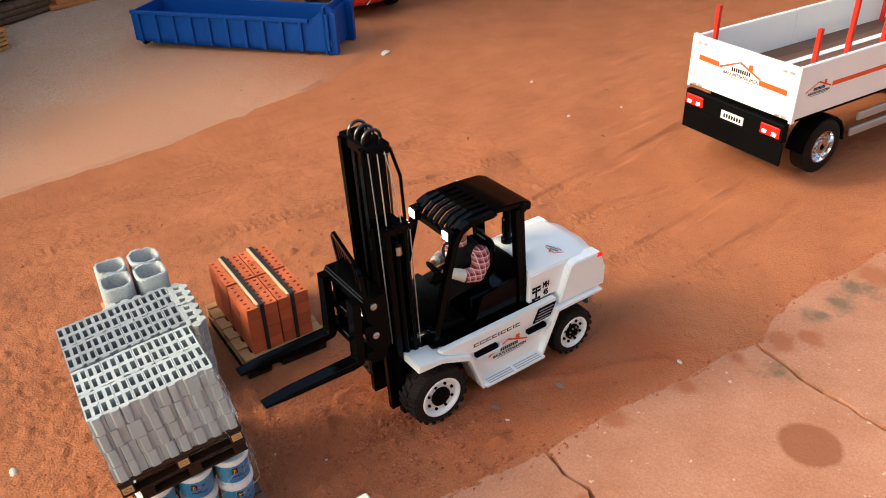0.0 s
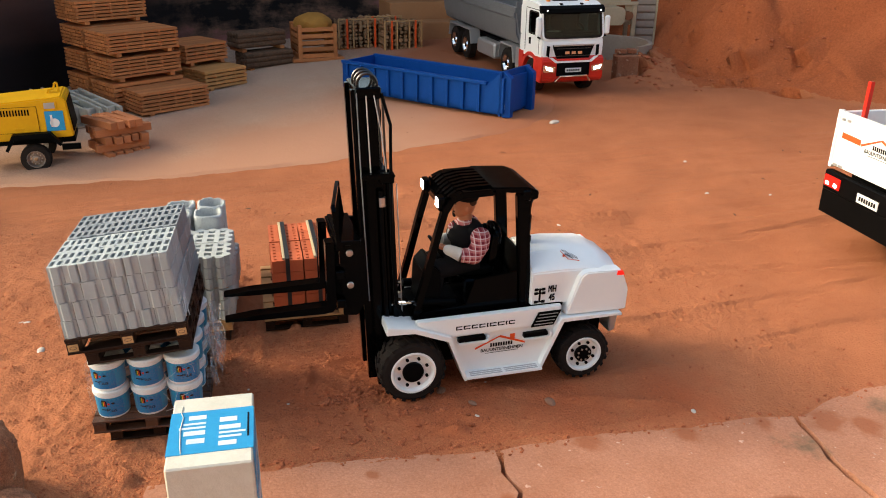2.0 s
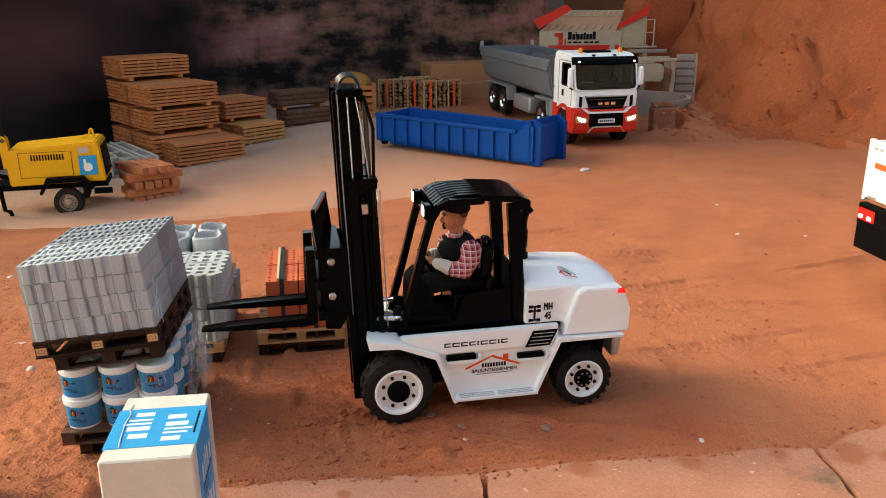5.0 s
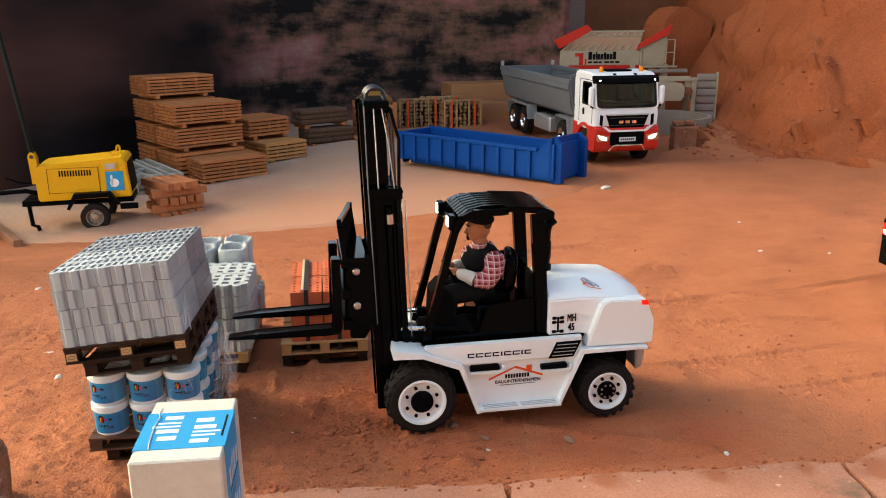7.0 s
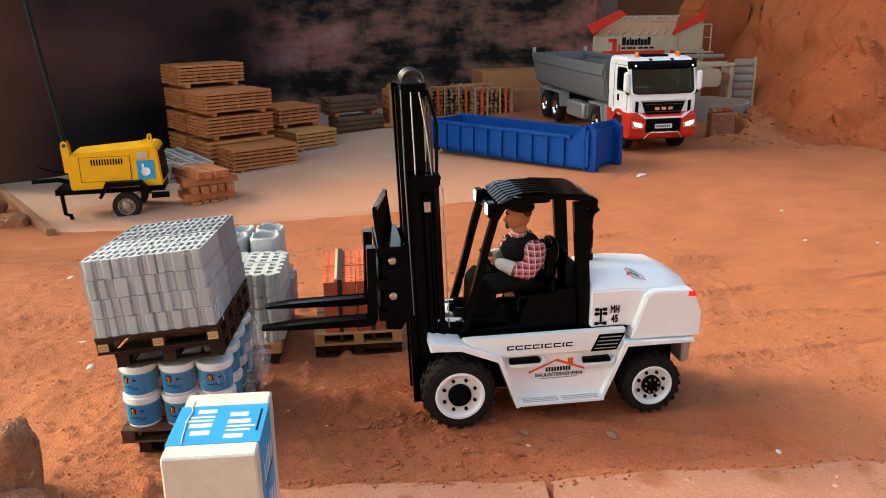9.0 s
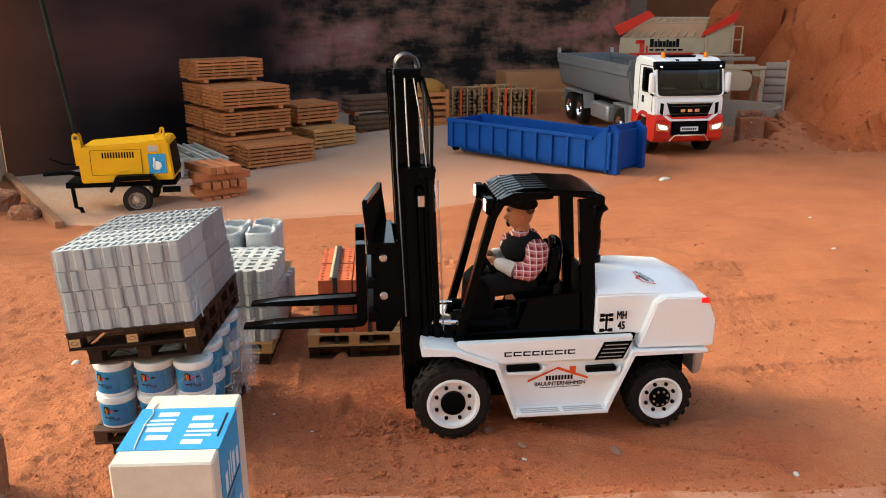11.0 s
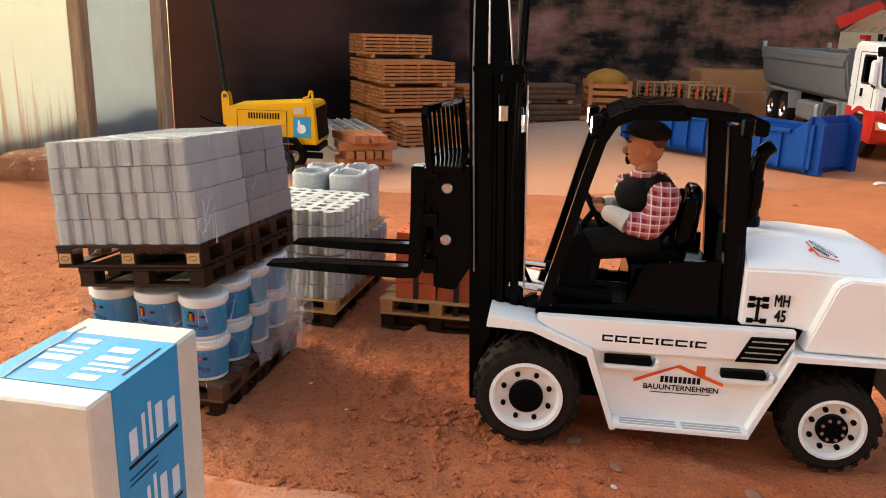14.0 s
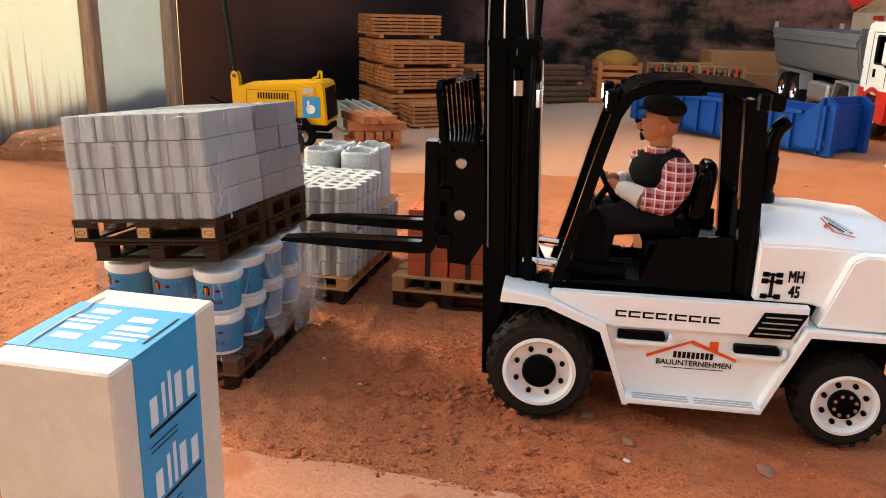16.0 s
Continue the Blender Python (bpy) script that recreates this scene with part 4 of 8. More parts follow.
solid("earth_bank", bm, BARK, at(0, 0, 0), "added dark mass outside that darkens the foot of the translucent sheets", "bank", kind="structure")

# unseen wall and roof, added to keep sun and sky off the far end
bm = bmesh.new()
high = [(-69, 330), (-80, 240), (-98, 163)]
prism(bm, high + [(x - 3, y) for x, y in high[::-1]], 48.2, 150, "z")
solid("wall_west", bm, BAFFLE, at(0, 0, 0), "added plain wall, unseen, that keeps the sun off the far end", "wall", kind="structure")
# unseen wall added behind the camera, to dim the faces turned to it
solid("wall_south", box(bmesh.new(), -150, -186, -10, 420, -182, 130), BAFFLE, at(0, 0, 0), "added plain wall, unseen, that dims faces turned to the near end", "wall", kind="structure")
solid("ceiling", box(bmesh.new(), -110, 175, 150.2, 420, 430, 154, 0), BAFFLE, at(0, 0, 0), "added plain roof, unseen, that dims the far end", "ceiling", kind="structure")

# ---- pallets and what stands on them ----
def pallet(m, w, d, wood, label, group="pallets", h=1.05, pale=False):
    """Flat pallet, w wide and d deep: five deck boards on three bearers with blocks and three runners."""
    ob = thing("pallet", m, label, "pallet", group)
    for i in range(6):
        x = -w / 2 + (w - 0.95) * i / 5
        part("deck_board", box(bmesh.new(), -w / 2, -d / 2 + (d - 0.85) * i / 5, h - 0.16, w / 2, -d / 2 + (d - 0.85) * i / 5 + 0.85, h, 0.02), wood, ob)
    for i in (-1, 0, 1):
        x = i * (w / 2 - 0.5)
        part("bearer", box(bmesh.new(), x - 0.48, -d / 2, h - 0.31, x + 0.48, d / 2, h - 0.165, 0.02), wood, ob)
        part("runner", box(bmesh.new(), x - 0.46, -d / 2 + 0.9, 0, x + 0.46, d / 2 - 0.9, 0.15, 0.02), wood, ob)
        for j in (-1, 0, 1):
            y = j * (d / 2 - 0.5)
            part("spacer_block", box(bmesh.new(), x - 0.45, y - 0.48, 0.155, x + 0.45, y + 0.48, h - 0.315, 0.02), wood, ob)
            if pale and j == -1:
                part("stamp", tube(bmesh.new(), [(x + 0.24 * math.cos(a), y - 0.503, 0.5 * (h - 0.22) + 0.12 * math.sin(a)) for a in [2 * math.pi * k / 14 for k in range(15)]], 0.02, 4), BROWN_WOOD, ob, "oval burnt stamp")
                part("end_grain", box(bmesh.new(), x - 0.36, y - 0.50, 0.24, x + 0.36, y - 0.482, h - 0.46, 0.0), PALE_WOOD, ob, "pale end grain of the block")
    for y in (-d / 2, d / 2 - 0.85):
        part("foot_board", box(bmesh.new(), -w / 2 + 0.02, y, 0, w / 2 - 0.02, y + 0.85, 0.15, 0.02), wood, ob)
    return ob


# wrapped stack of hollow blocks on two rows of pallets, over the pallet of paint buckets
SX, SY, SR = -21.85, 6.1, -4.0
ROT = Matrix.Rotation(radians(SR), 4, "Z")


def leaning(dx, dy, dz, r=0.0):
    """Places on the upper pallets, which lean: higher at one side, lower at the back."""
    return at(SX, SY, 8.2, SR) @ pose(0, 0, 0, -3.4, -5.0, 0) @ at(dx, dy, dz, r)


def on_stack(dx, dy, z, r=0.0):
    v = ROT @ Vector((dx, dy, 0))
    return at(SX + v.x, SY + v.y, z, SR + r)


def bucket(m):
    ob = thing("paint_bucket", m, "white plastic paint bucket with a blue label", "bucket", "buckets on the pallet")
    part("body", lathe(bmesh.new(), [(1.10, 0), (1.16, 0.05), (1.24, 2.02)], (0, 0, 0), "z", 24), BUCKET, ob)
    part("label", lathe(bmesh.new(), [(1.185, 0.22), (1.20, 0.225), (1.265, 1.85), (1.25, 1.855)], (0, 0, 0), "z", 24, caps=False), LABEL, ob, "light blue printed label")
    part("lid", lathe(bmesh.new(), [(1.26, 1.98), (1.36, 2.0), (1.36, 2.38), (1.30, 2.44), (1.05, 2.44), (1.0, 2.40)], (0, 0, 0), "z", 24), BUCKET, ob, "white lid")
    def patch(bm, a, z, w, h, mi, lift_):
        r = 1.195 + 0.04 * z + lift_
        n = max(1, int(w / 0.12))
        rows = [(r * math.cos(a + w / r * (k / n - 0.5)), r * math.sin(a + w / r * (k / n - 0.5))) for k in range(n + 1)]
        for (xa, ya), (xb, yb) in zip(rows, rows[1:]):
            bm.faces.new([bm.verts.new(p) for p in ((xa, ya, z - h / 2), (xb, yb, z - h / 2), (xb * 1.01, yb * 1.01, z + h / 2), (xa * 1.01, ya * 1.01, z + h / 2))]).material_index = mi

    bm = bmesh.new()
    patch(bm, -1.55, 1.04, 1.95, 1.60, 0, 0.004)
    part("label_front", bm, DEEP, ob, "deep blue front of the label")
    bm = bmesh.new()
    patch(bm, -1.92, 1.38, 0.44, 0.50, 0, 0.012)
    patch(bm, -1.92, 1.66, 0.30, 0.10, 0, 0.012)
    for k, mi in enumerate((4, 2, 1, 0)):
        patch(bm, -2.03 + 0.085 * k, 1.36, 0.06, 0.42, mi, 0.02)
    patch(bm, -1.64, 1.36, 0.16, 0.16, 1, 0.012)
    patch(bm, -1.38, 1.40, 0.28, 0.10, 0, 0.012)
    patch(bm, -1.38, 1.40, 0.14, 0.17, 0, 0.012)
    patch(bm, -1.95, 0.78, 0.42, 0.22, 0, 0.012)
    patch(bm, -1.62, 0.40, 0.9, 0.06, 3, 0.012)
    part("print", bm, [INK, RED, YELLOW, BUCKET, LEAF], ob, "dark emblem with coloured stripes")
    word = words("Plus", 0.46, INK, "lettering", ob, Matrix(), "dark lettering", 0.004, bold=0.012)
    for v in word.data.vertices:
        a, r = -1.50 + v.co.x / U / 1.235, 1.243 + v.co.z / U
        v.co = Vector((r * math.cos(a), r * math.sin(a), 0.78 + v.co.y / U)) * U
    return ob


for dy in (-2.85, 2.75):
    pallet(on_stack(1.75, dy, 0.0), 7.4, 5.4, DARK_WOOD, "dark stained wooden pallet under the paint buckets", "bucket pallets")
for dy in (-3.05, 2.95):
    pallet(on_stack(1.35, dy, 1.07), 8.6, 5.9, BROWN_WOOD, "brown stained wooden pallet under the paint buckets", "bucket pallets")
first = bucket(on_stack(-1.5, -4.55, 2.14))
for k in range(2):
    for j in range(4):
        for i in range(3):
            if (i, j, k) == (0, 0, 0):
                continue
            copy_thing(first, on_stack(-1.5 + i * 2.75 + 0.05 * ((i + j) % 2), -4.55 + j * 2.80, 2.14 + 2.46 * k, 17 * ((i * 7 + j * 3 + k * 5) % 5 - 2) * 0.4))
for dy in (-3.2, 3.1):
    pallet(leaning(1.25, dy, -1.1), 7.6, 5.9, DARK_WOOD, "dark stained wooden pallet lying on the paint buckets", "upper pallets")
    pallet(leaning(0.70, dy, 0.0), 8.7, 6.2, DARK_WOOD, "dark stained wooden pallet under the hollow blocks", "upper pallets", h=1.25, pale=dy < 0)


def hollow_block(tone, tongue):
    """Block a unit wide: four wells in its top and, on its ends, a shallow rounded tongue or a plain face."""
    bm = bmesh.new()
    w, d, h = 0.487, 1.46, 1.365
    pierced(bm, [-w, -0.40, -0.11, 0.11, 0.40, w], [-d, -1.2, -0.2, 0.2, 1.2, d], {(1, 1), (3, 1), (1, 3), (3, 3)}, 0, h, 1.1, 0, 0)
    x0, x1 = tongue
    y = -d - 0.002
    prism(bm, [(x0, y), (x0 + 0.04, y - 0.09), (x0 + 0.11, y - 0.15), (x1 - 0.11, y - 0.15), (x1 - 0.04, y - 0.09), (x1, y)], 0.0, h - 0.012, "z")
    box(bm, -0.17, d + 0.002, 0.0, 0.17, d + 0.05, h - 0.02)
    return finish("hollow_block", bm, tone, True)


stack = thing("block_stack", leaning(0, 0, 1.26), "film-wrapped stack of grey hollow concrete blocks on a pallet", "block stack")
TONGUES = [(-0.48, 0.05), (-0.15, 0.48), (-0.32, 0.32), (-0.48, 0.48)]
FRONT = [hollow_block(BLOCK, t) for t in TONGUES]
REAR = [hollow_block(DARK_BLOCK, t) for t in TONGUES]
rnd = random.Random(11)
for k in range(4):
    for j in range(4):
        widths = [rnd.choice((0.94, 1.0, 1.0, 1.06)) for _ in range(8)]
        x = -3.62 + (0, 0.06, -0.04, 0.02)[k]
        for i, width in enumerate(widths):
            width *= (8.55, 8.44, 8.40, 8.30)[k] / sum(widths)
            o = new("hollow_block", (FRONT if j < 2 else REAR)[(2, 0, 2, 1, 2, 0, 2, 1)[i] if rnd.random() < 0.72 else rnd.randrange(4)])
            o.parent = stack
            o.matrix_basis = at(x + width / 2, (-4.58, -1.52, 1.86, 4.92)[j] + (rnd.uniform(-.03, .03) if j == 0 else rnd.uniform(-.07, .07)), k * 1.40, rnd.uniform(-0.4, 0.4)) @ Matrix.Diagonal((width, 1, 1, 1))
            x += width


def film(parent, x0, y0, x1, y1, z0, z1, seed, name="shrink_film", stuff=FILM, loose=1.0):
    """Loose clear film round a load: a wrinkled open sleeve."""
    bm = bmesh.new()
    pts = ragged([(x0, y0), (x1, y0), (x1, y1), (x0, y1)], 0.8, 0.0, seed)
    rows = []
    rnd = random.Random(seed)
    for k in range(9):
        z = z0 + (z1 - z0) * k / 8
        rows.append([bm.verts.new((x * (1 + loose * rnd.uniform(0, .016)), y * (1 + loose * rnd.uniform(0, .012)), z)) for x, y in pts])
    for a, b in zip(rows, rows[1:]):
        for i in range(len(pts)):
            bm.faces.new((a[i], a[(i + 1) % len(pts)], b[(i + 1) % len(pts)], b[i]))
    return part(name, bm, stuff, parent, "crinkled clear shrink film")


film(stack, -3.72, -6.27, 5.0, 6.55, -0.5, 5.60, 4, loose=0.4)
wrap = thing("film_sleeve", on_stack(1.28, -0.35, 2.2), "crinkled clear film round the paint buckets", "film")
film(wrap, -4.05, -5.65, 4.15, 5.7, 0.02, 4.8, 8, "film", FILM, 1.5)


def crumple(y0, y1, z0, z1, x, seed):
    """A loose crumpled sheet of film hanging beside the buckets."""
    bm = bmesh.new()
    n, k = 26, 20
    rows = []
    for j in range(k + 1):
        row = []
        for i in range(n + 1):
            y, z = y0 + (y1 - y0) * i / n, z0 + (z1 - z0) * j / k
            p = Vector((y, z * 0.7, seed))
            d = 0.5 * noise.noise(p * 0.7) + 0.45 * abs(noise.noise(p * 1.5)) + 0.18 * noise.noise(p * 3.2)
            row.append(bm.verts.new((x + d + 0.25 * (1 - j / k) ** 2, y + 0.3 * noise.noise(p * 1.1 + Vector((5, 0, 0))), z + 0.35 * noise.noise(Vector((y * 1.3, seed, 0))) * (1 if j in (0, k) else 0.3))))
        rows.append(row)
    for a, b in zip(rows, rows[1:]):
        for i in range(n):
            bm.faces.new((a[i], a[i + 1], b[i + 1], b[i]))
    return bm


def creases(parent, x, y0, y1, z0, z1, count, seed, front=False, steep=(0.15, 0.5, 1.1, -0.7, 1.4)):
    """Film folds with their highlights as whitish threads, along one side or its front."""
    rnd = random.Random(seed)
    for _ in range(count):
        y, z = rnd.uniform(y0, y1), rnd.uniform(z0, z1)
        a = rnd.choice(steep)
        pts = []
        for k in range(rnd.choice((3, 4, 5, 7))):
            p, q = x + rnd.uniform(0, .05), min(max(y, y0), y1)
            pts.append((q, -p, min(max(z, z0), z1)) if front else (p, q, min(max(z, z0), z1)))
            a += rnd.uniform(-.35, .35)
            y, z = y + 0.42 * math.cos(a), z + 0.42 * math.sin(a)
        part("film_crease", tube(bmesh.new(), pts, rnd.uniform(0.010, 0.026), 5, r1=0.004), CREASE_GLINT, parent, "crease in the film with its highlight in white")


creases(stack, 5.08, -6.2, 6.3, 0.0, 5.4, 14, 5)
creases(stack, 5.04, -6.3, -4.4, -0.3, 3.4, 16, 15, steep=(1.3, 1.5, 1.7, 1.9, 0.6))
creases(stack, 6.32, 3.6, 5.0, -0.3, 4.6, 9, 16, True, (1.3, 1.6, 1.9))
creases(stack, 6.32, -3.4, 4.8, 3.8, 5.4, 8, 17, True, (1.2, 1.6, 0.3))
creases(wrap, 4.3, -5.6, 5.6, 0.1, 4.6, 26, 6)
creases(wrap, 5.75, 1.2, 4.2, -0.2, 4.4, 16, 18, True, (1.2, 1.5, 1.8, 0.4))
part("loose_sheet", crumple(-1.6, 5.9, -0.5, 4.9, 4.35, 3.0), LOOSE, wrap, "loose crumpled sheet of film")
part("loose_sheet", crumple(1.0, 6.2, -1.1, 3.6, 4.75, 9.0), LOOSE, wrap, "loose crumpled sheet of film")


# lattice pavers and planting rings
PX, PY, PR = -17.2, 21.2, -5.0
PROT = Matrix.Rotation(radians(PR), 4, "Z")


def on_pavers(dx, dy, z, r=0.0):
    v = PROT @ Vector((dx, dy, 0))
    return at(PX + v.x, PY + v.y, z, PR + r)


for dy in (-3.1, 3.2):
    pallet(on_pavers(-0.1, dy, 0), 6.6, 6.0, DARK_WOOD, "dark wooden pallet under the paver pallet", "paver pallets")
    pallet(on_pavers(0, dy, 1.07), 7.0, 6.2, PALE_WOOD, "pale wooden pallet under the lattice pavers", "paver pallets")


def lattice_paver():
    """Grass paver: a scalloped plate with rows of square wells."""
    bm = bmesh.new()
    n, s = 3, 1.12
    xs = [-n * s / 2 + s * (i + f) for i in range(n) for f in (0, 0.21, 0.79)] + [n * s / 2]
    holes = {(3 * i + 1, 3 * j + 1) for i in range(n) for j in range(n)}
    pierced(bm, xs, xs, holes, 0, 1.05, 0.8)
    for i in range(n):
        for sx, sy in ((1, 0), (-1, 0), (0, 1), (0, -1)):
            c = -n * s / 2 + s * (i + 0.5)
            x, y = (sx * n * s / 2, c) if sx else (c, sy * n * s / 2)
            lathe(bm, [(0.40, 0.02), (0.43, 0.06), (0.43, 1.0), (0.40, 1.045)], (x, y, 0), "z", 8)
    return finish("lattice_paver", bm, LATTICE, True)


pav = thing("paver_stack", on_pavers(0, 0, 2.13), "stacked grey lattice pavers on a pale pallet", "paver stack")
lp = lattice_paver()
for gx in (-1.72, 1.72):
    for gy, n in ((-4.1, 6), (-0.55, 6), (4.2, 3)):
        for k in range(n):
            o = new("lattice_paver", lp)
            o.parent = pav
            o.matrix_basis = at(gx + rnd.uniform(-.05, .05), gy + rnd.uniform(-.05, .05), k * 1.075 + (0.12 if k >= 3 else 0), 90 * rnd.randint(0, 3))
part("slip_board", box(bmesh.new(), -3.4, -5.7, 3.235, 3.4, 7.2, 3.335, 0.02), PALE_WOOD, pav, "thin pale board between the layers")


def squared(a):
    """Outline of a square with well rounded corners, as a share of the half width."""
    return (abs(math.cos(a)) ** 3.6 + abs(math.sin(a)) ** 3.6) ** (-1 / 3.6)


def ring(m, w):
    bm = bmesh.new()
    rows = []
    o = Vector((w * 3, m.translation.x * 90, m.translation.y * 90))
    for r, z in ((w, 0), (w, 4.22), (w - 0.10, 4.36), (w - 0.24, 4.36), (w - 0.30, 4.22), (w - 0.30, 0.0)):
        rows.append([bm.verts.new((r * squared(a) * math.cos(a), r * squared(a) * math.sin(a), z + (0.24 * noise.noise(Vector((math.cos(a), math.sin(a), 0)) * 4.2 + o) if z > 3 else 0))) for a in [2 * math.pi * i / 32 for i in range(32)]])
    rows.append(rows[0])
    for a, b in zip(rows, rows[1:]):
        for i in range(32):
            bm.faces.new((a[i], a[(i + 1) % 32], b[(i + 1) % 32], b[i]))
    return solid("planting_ring", bm, PAVER, m, "speckled grey concrete planting ring standing on pavers", "planting ring", "planting rings")


for dx, dy in ((-1.75, 3.0), (1.35, 3.1), (-1.65, 5.95), (1.45, 6.05)):
    ring(on_pavers(dx - 0.1, dy, 5.50, dx * 2), 1.42)

# strapped bricks
BX, BY, BR = -6.9, 21.0, -2.0


def brick_mesh():
    bm = bmesh.new()
    xs = [-0.735, -0.5, -0.22, 0.22, 0.5, 0.735]
    ys = [-1.19, -0.9, -0.66, -0.12, 0.12, 0.66, 0.9, 1.19]
    pierced(bm, xs, ys, {(1, 1), (1, 3), (1, 5), (3, 1), (3, 3), (3, 5)}, 0, 1.20, 0.5, 0, 1)
    return finish("brick", bm, [BRICK, HOLE], True)


pallet(at(BX, BY, 0, BR), 8.2, 10.8, DARK_WOOD, "dark stained wooden pallet under the brick pallet", "brick pallets", h=1.05)
pallet(at(BX, BY, 1.07, BR), 8.3, 10.9, PALE_WOOD, "pale wooden pallet carrying strapped bricks", "brick pallets", h=1.2)
bricks = thing("brick_stack", at(BX, BY, 2.28, BR), "strapped stack of orange perforated bricks on a pallet", "brick stack")
bme = brick_mesh()
for k in range(4):
    for j in range(4):
        for i in range(4):
            o = new("brick", bme)
            o.parent = bricks
            o.matrix_basis = at(-2.32 + i * 1.52 + (0.06 if i > 1 else 0), (-3.85, -1.42, 1.25, 3.68)[j] + rnd.uniform(-.03, .03), k * 1.25, rnd.uniform(-1.2, 1.2))
for x in (-1.55, 1.45):
    bm = bmesh.new()
    box(bm, x - 0.20, -5.10, -1.05, x + 0.20, -5.05, 5.15)
    box(bm, x - 0.20, 4.92, -1.05, x + 0.20, 4.97, 5.15)
    box(bm, x - 0.20, -5.10, 5.155, x + 0.20, 4.97, 5.20)
    part("strap", bm, STRAP, bricks, "black strap")
    part("edge_slat", box(bmesh.new(), x - 0.46, -4.95, 5.0, x - 0.22, 4.85, 5.22, 0.02), SLAT, bricks, "pale yellow slat under the strap")

# pack of calcium-silicate bricks in printed film
pack = thing("wrapped_block_pack", at(-15.85, -13.8, 0.14, -3.5), "cream film-wrapped block pack with a blue printed band, on concrete", "block pack")
PW, PD, PH = 2.44, 3.6, 9.55
bm = box(bmesh.new(), -PW, -PD, 0, PW, PD, PH, 0.10)
part("body", bm, CREAM, pack)
y0, y1, e = -2.35, 1.95, 0.03
part("band", box(bmesh.new(), PW + 0.005, y0, 0.02, PW + e, y1, PH - 0.02), BAND, pack, "light blue printed band")
part("band", box(bmesh.new(), -PW - e, y0, 0.02, -PW - 0.005, y1, PH - 0.02), BAND, pack, "light blue printed band")
part("band", box(bmesh.new(), -PW - e, y0, PH + 0.005, PW + e, y1, PH + e), BAND, pack, "light blue printed band")


def brand_shapes(bm, place, s):
    """A row of plain white shapes in place of the brand's lettering."""
    for u0, u1, v0, v1 in ((0.02, 0.26, 0, 0.55), (0.42, 0.53, 0, 0.70), (0.64, 0.75, 0, 0.82), (0.86, 1.10, 0, 0.66), (1.28, 1.54, 0, 0.55)):
        q = [place(u * s, v * s) for u, v in ((u0, v0), (u1, v0), (u1, v1), (u0, v1))]
        bm.faces.new([bm.verts.new(p) for p in q])


bm = bmesh.new()


def strip(pts):
    b = bmesh.new()
    b.faces.new([b.verts.new(p) for p in pts])
    part("fine_print", b, INK, pack, "dark line of unreadable print")


for z in (6.5, 3.55, 0.6):
    brand_shapes(bm, lambda u, v, z=z: (PW + 0.045, -1.65 + u, z + v), 2.05)
    strip([(PW + 0.045, y, zz) for y, zz in ((-1.75, z - 0.30), (1.65, z - 0.30), (1.65, z - 0.14), (-1.75, z - 0.14))])
    for zz in (0.72, 0.95):
        strip([(PW + 0.045, y, z - zz + d) for y, d in ((-1.75, 0), (0.1, 0), (0.1, 0.06), (-1.75, 0.06))])
brand_shapes(bm, lambda u, v: (0.45 + v, -1.9 + u, PH + 0.045), 1.9)
brand_shapes(bm, lambda u, v: (-0.35 - v, 1.5 - u, PH + 0.045), 1.9)
part("print", bm, PALE_PRINT, pack, "pale print")
strip(((2.10, -1.2, PH + 0.045), (2.22, -1.2, PH + 0.045), (2.22, 1.3, PH + 0.045), (2.10, 1.3, PH + 0.045)))
part("film_fold", tube(bmesh.new(), [(-1.62, -2.3, PH + 0.04), (-1.7, -1.6, PH + 0.07), (-1.82, 0.2, PH + 0.06), (-1.72, 1.3, PH + 0.09), (-1.9, 1.9, PH + 0.05), (-1.85, 2.6, PH + 0.04)], 0.035, 6), CREAM, pack, "loose fold of film")

# ---- forklift ----
lift = thing("forklift", at(0, 0, 0), "white and black forklift truck with a tall mast, standing on sand", "forklift")
CY = 4.6


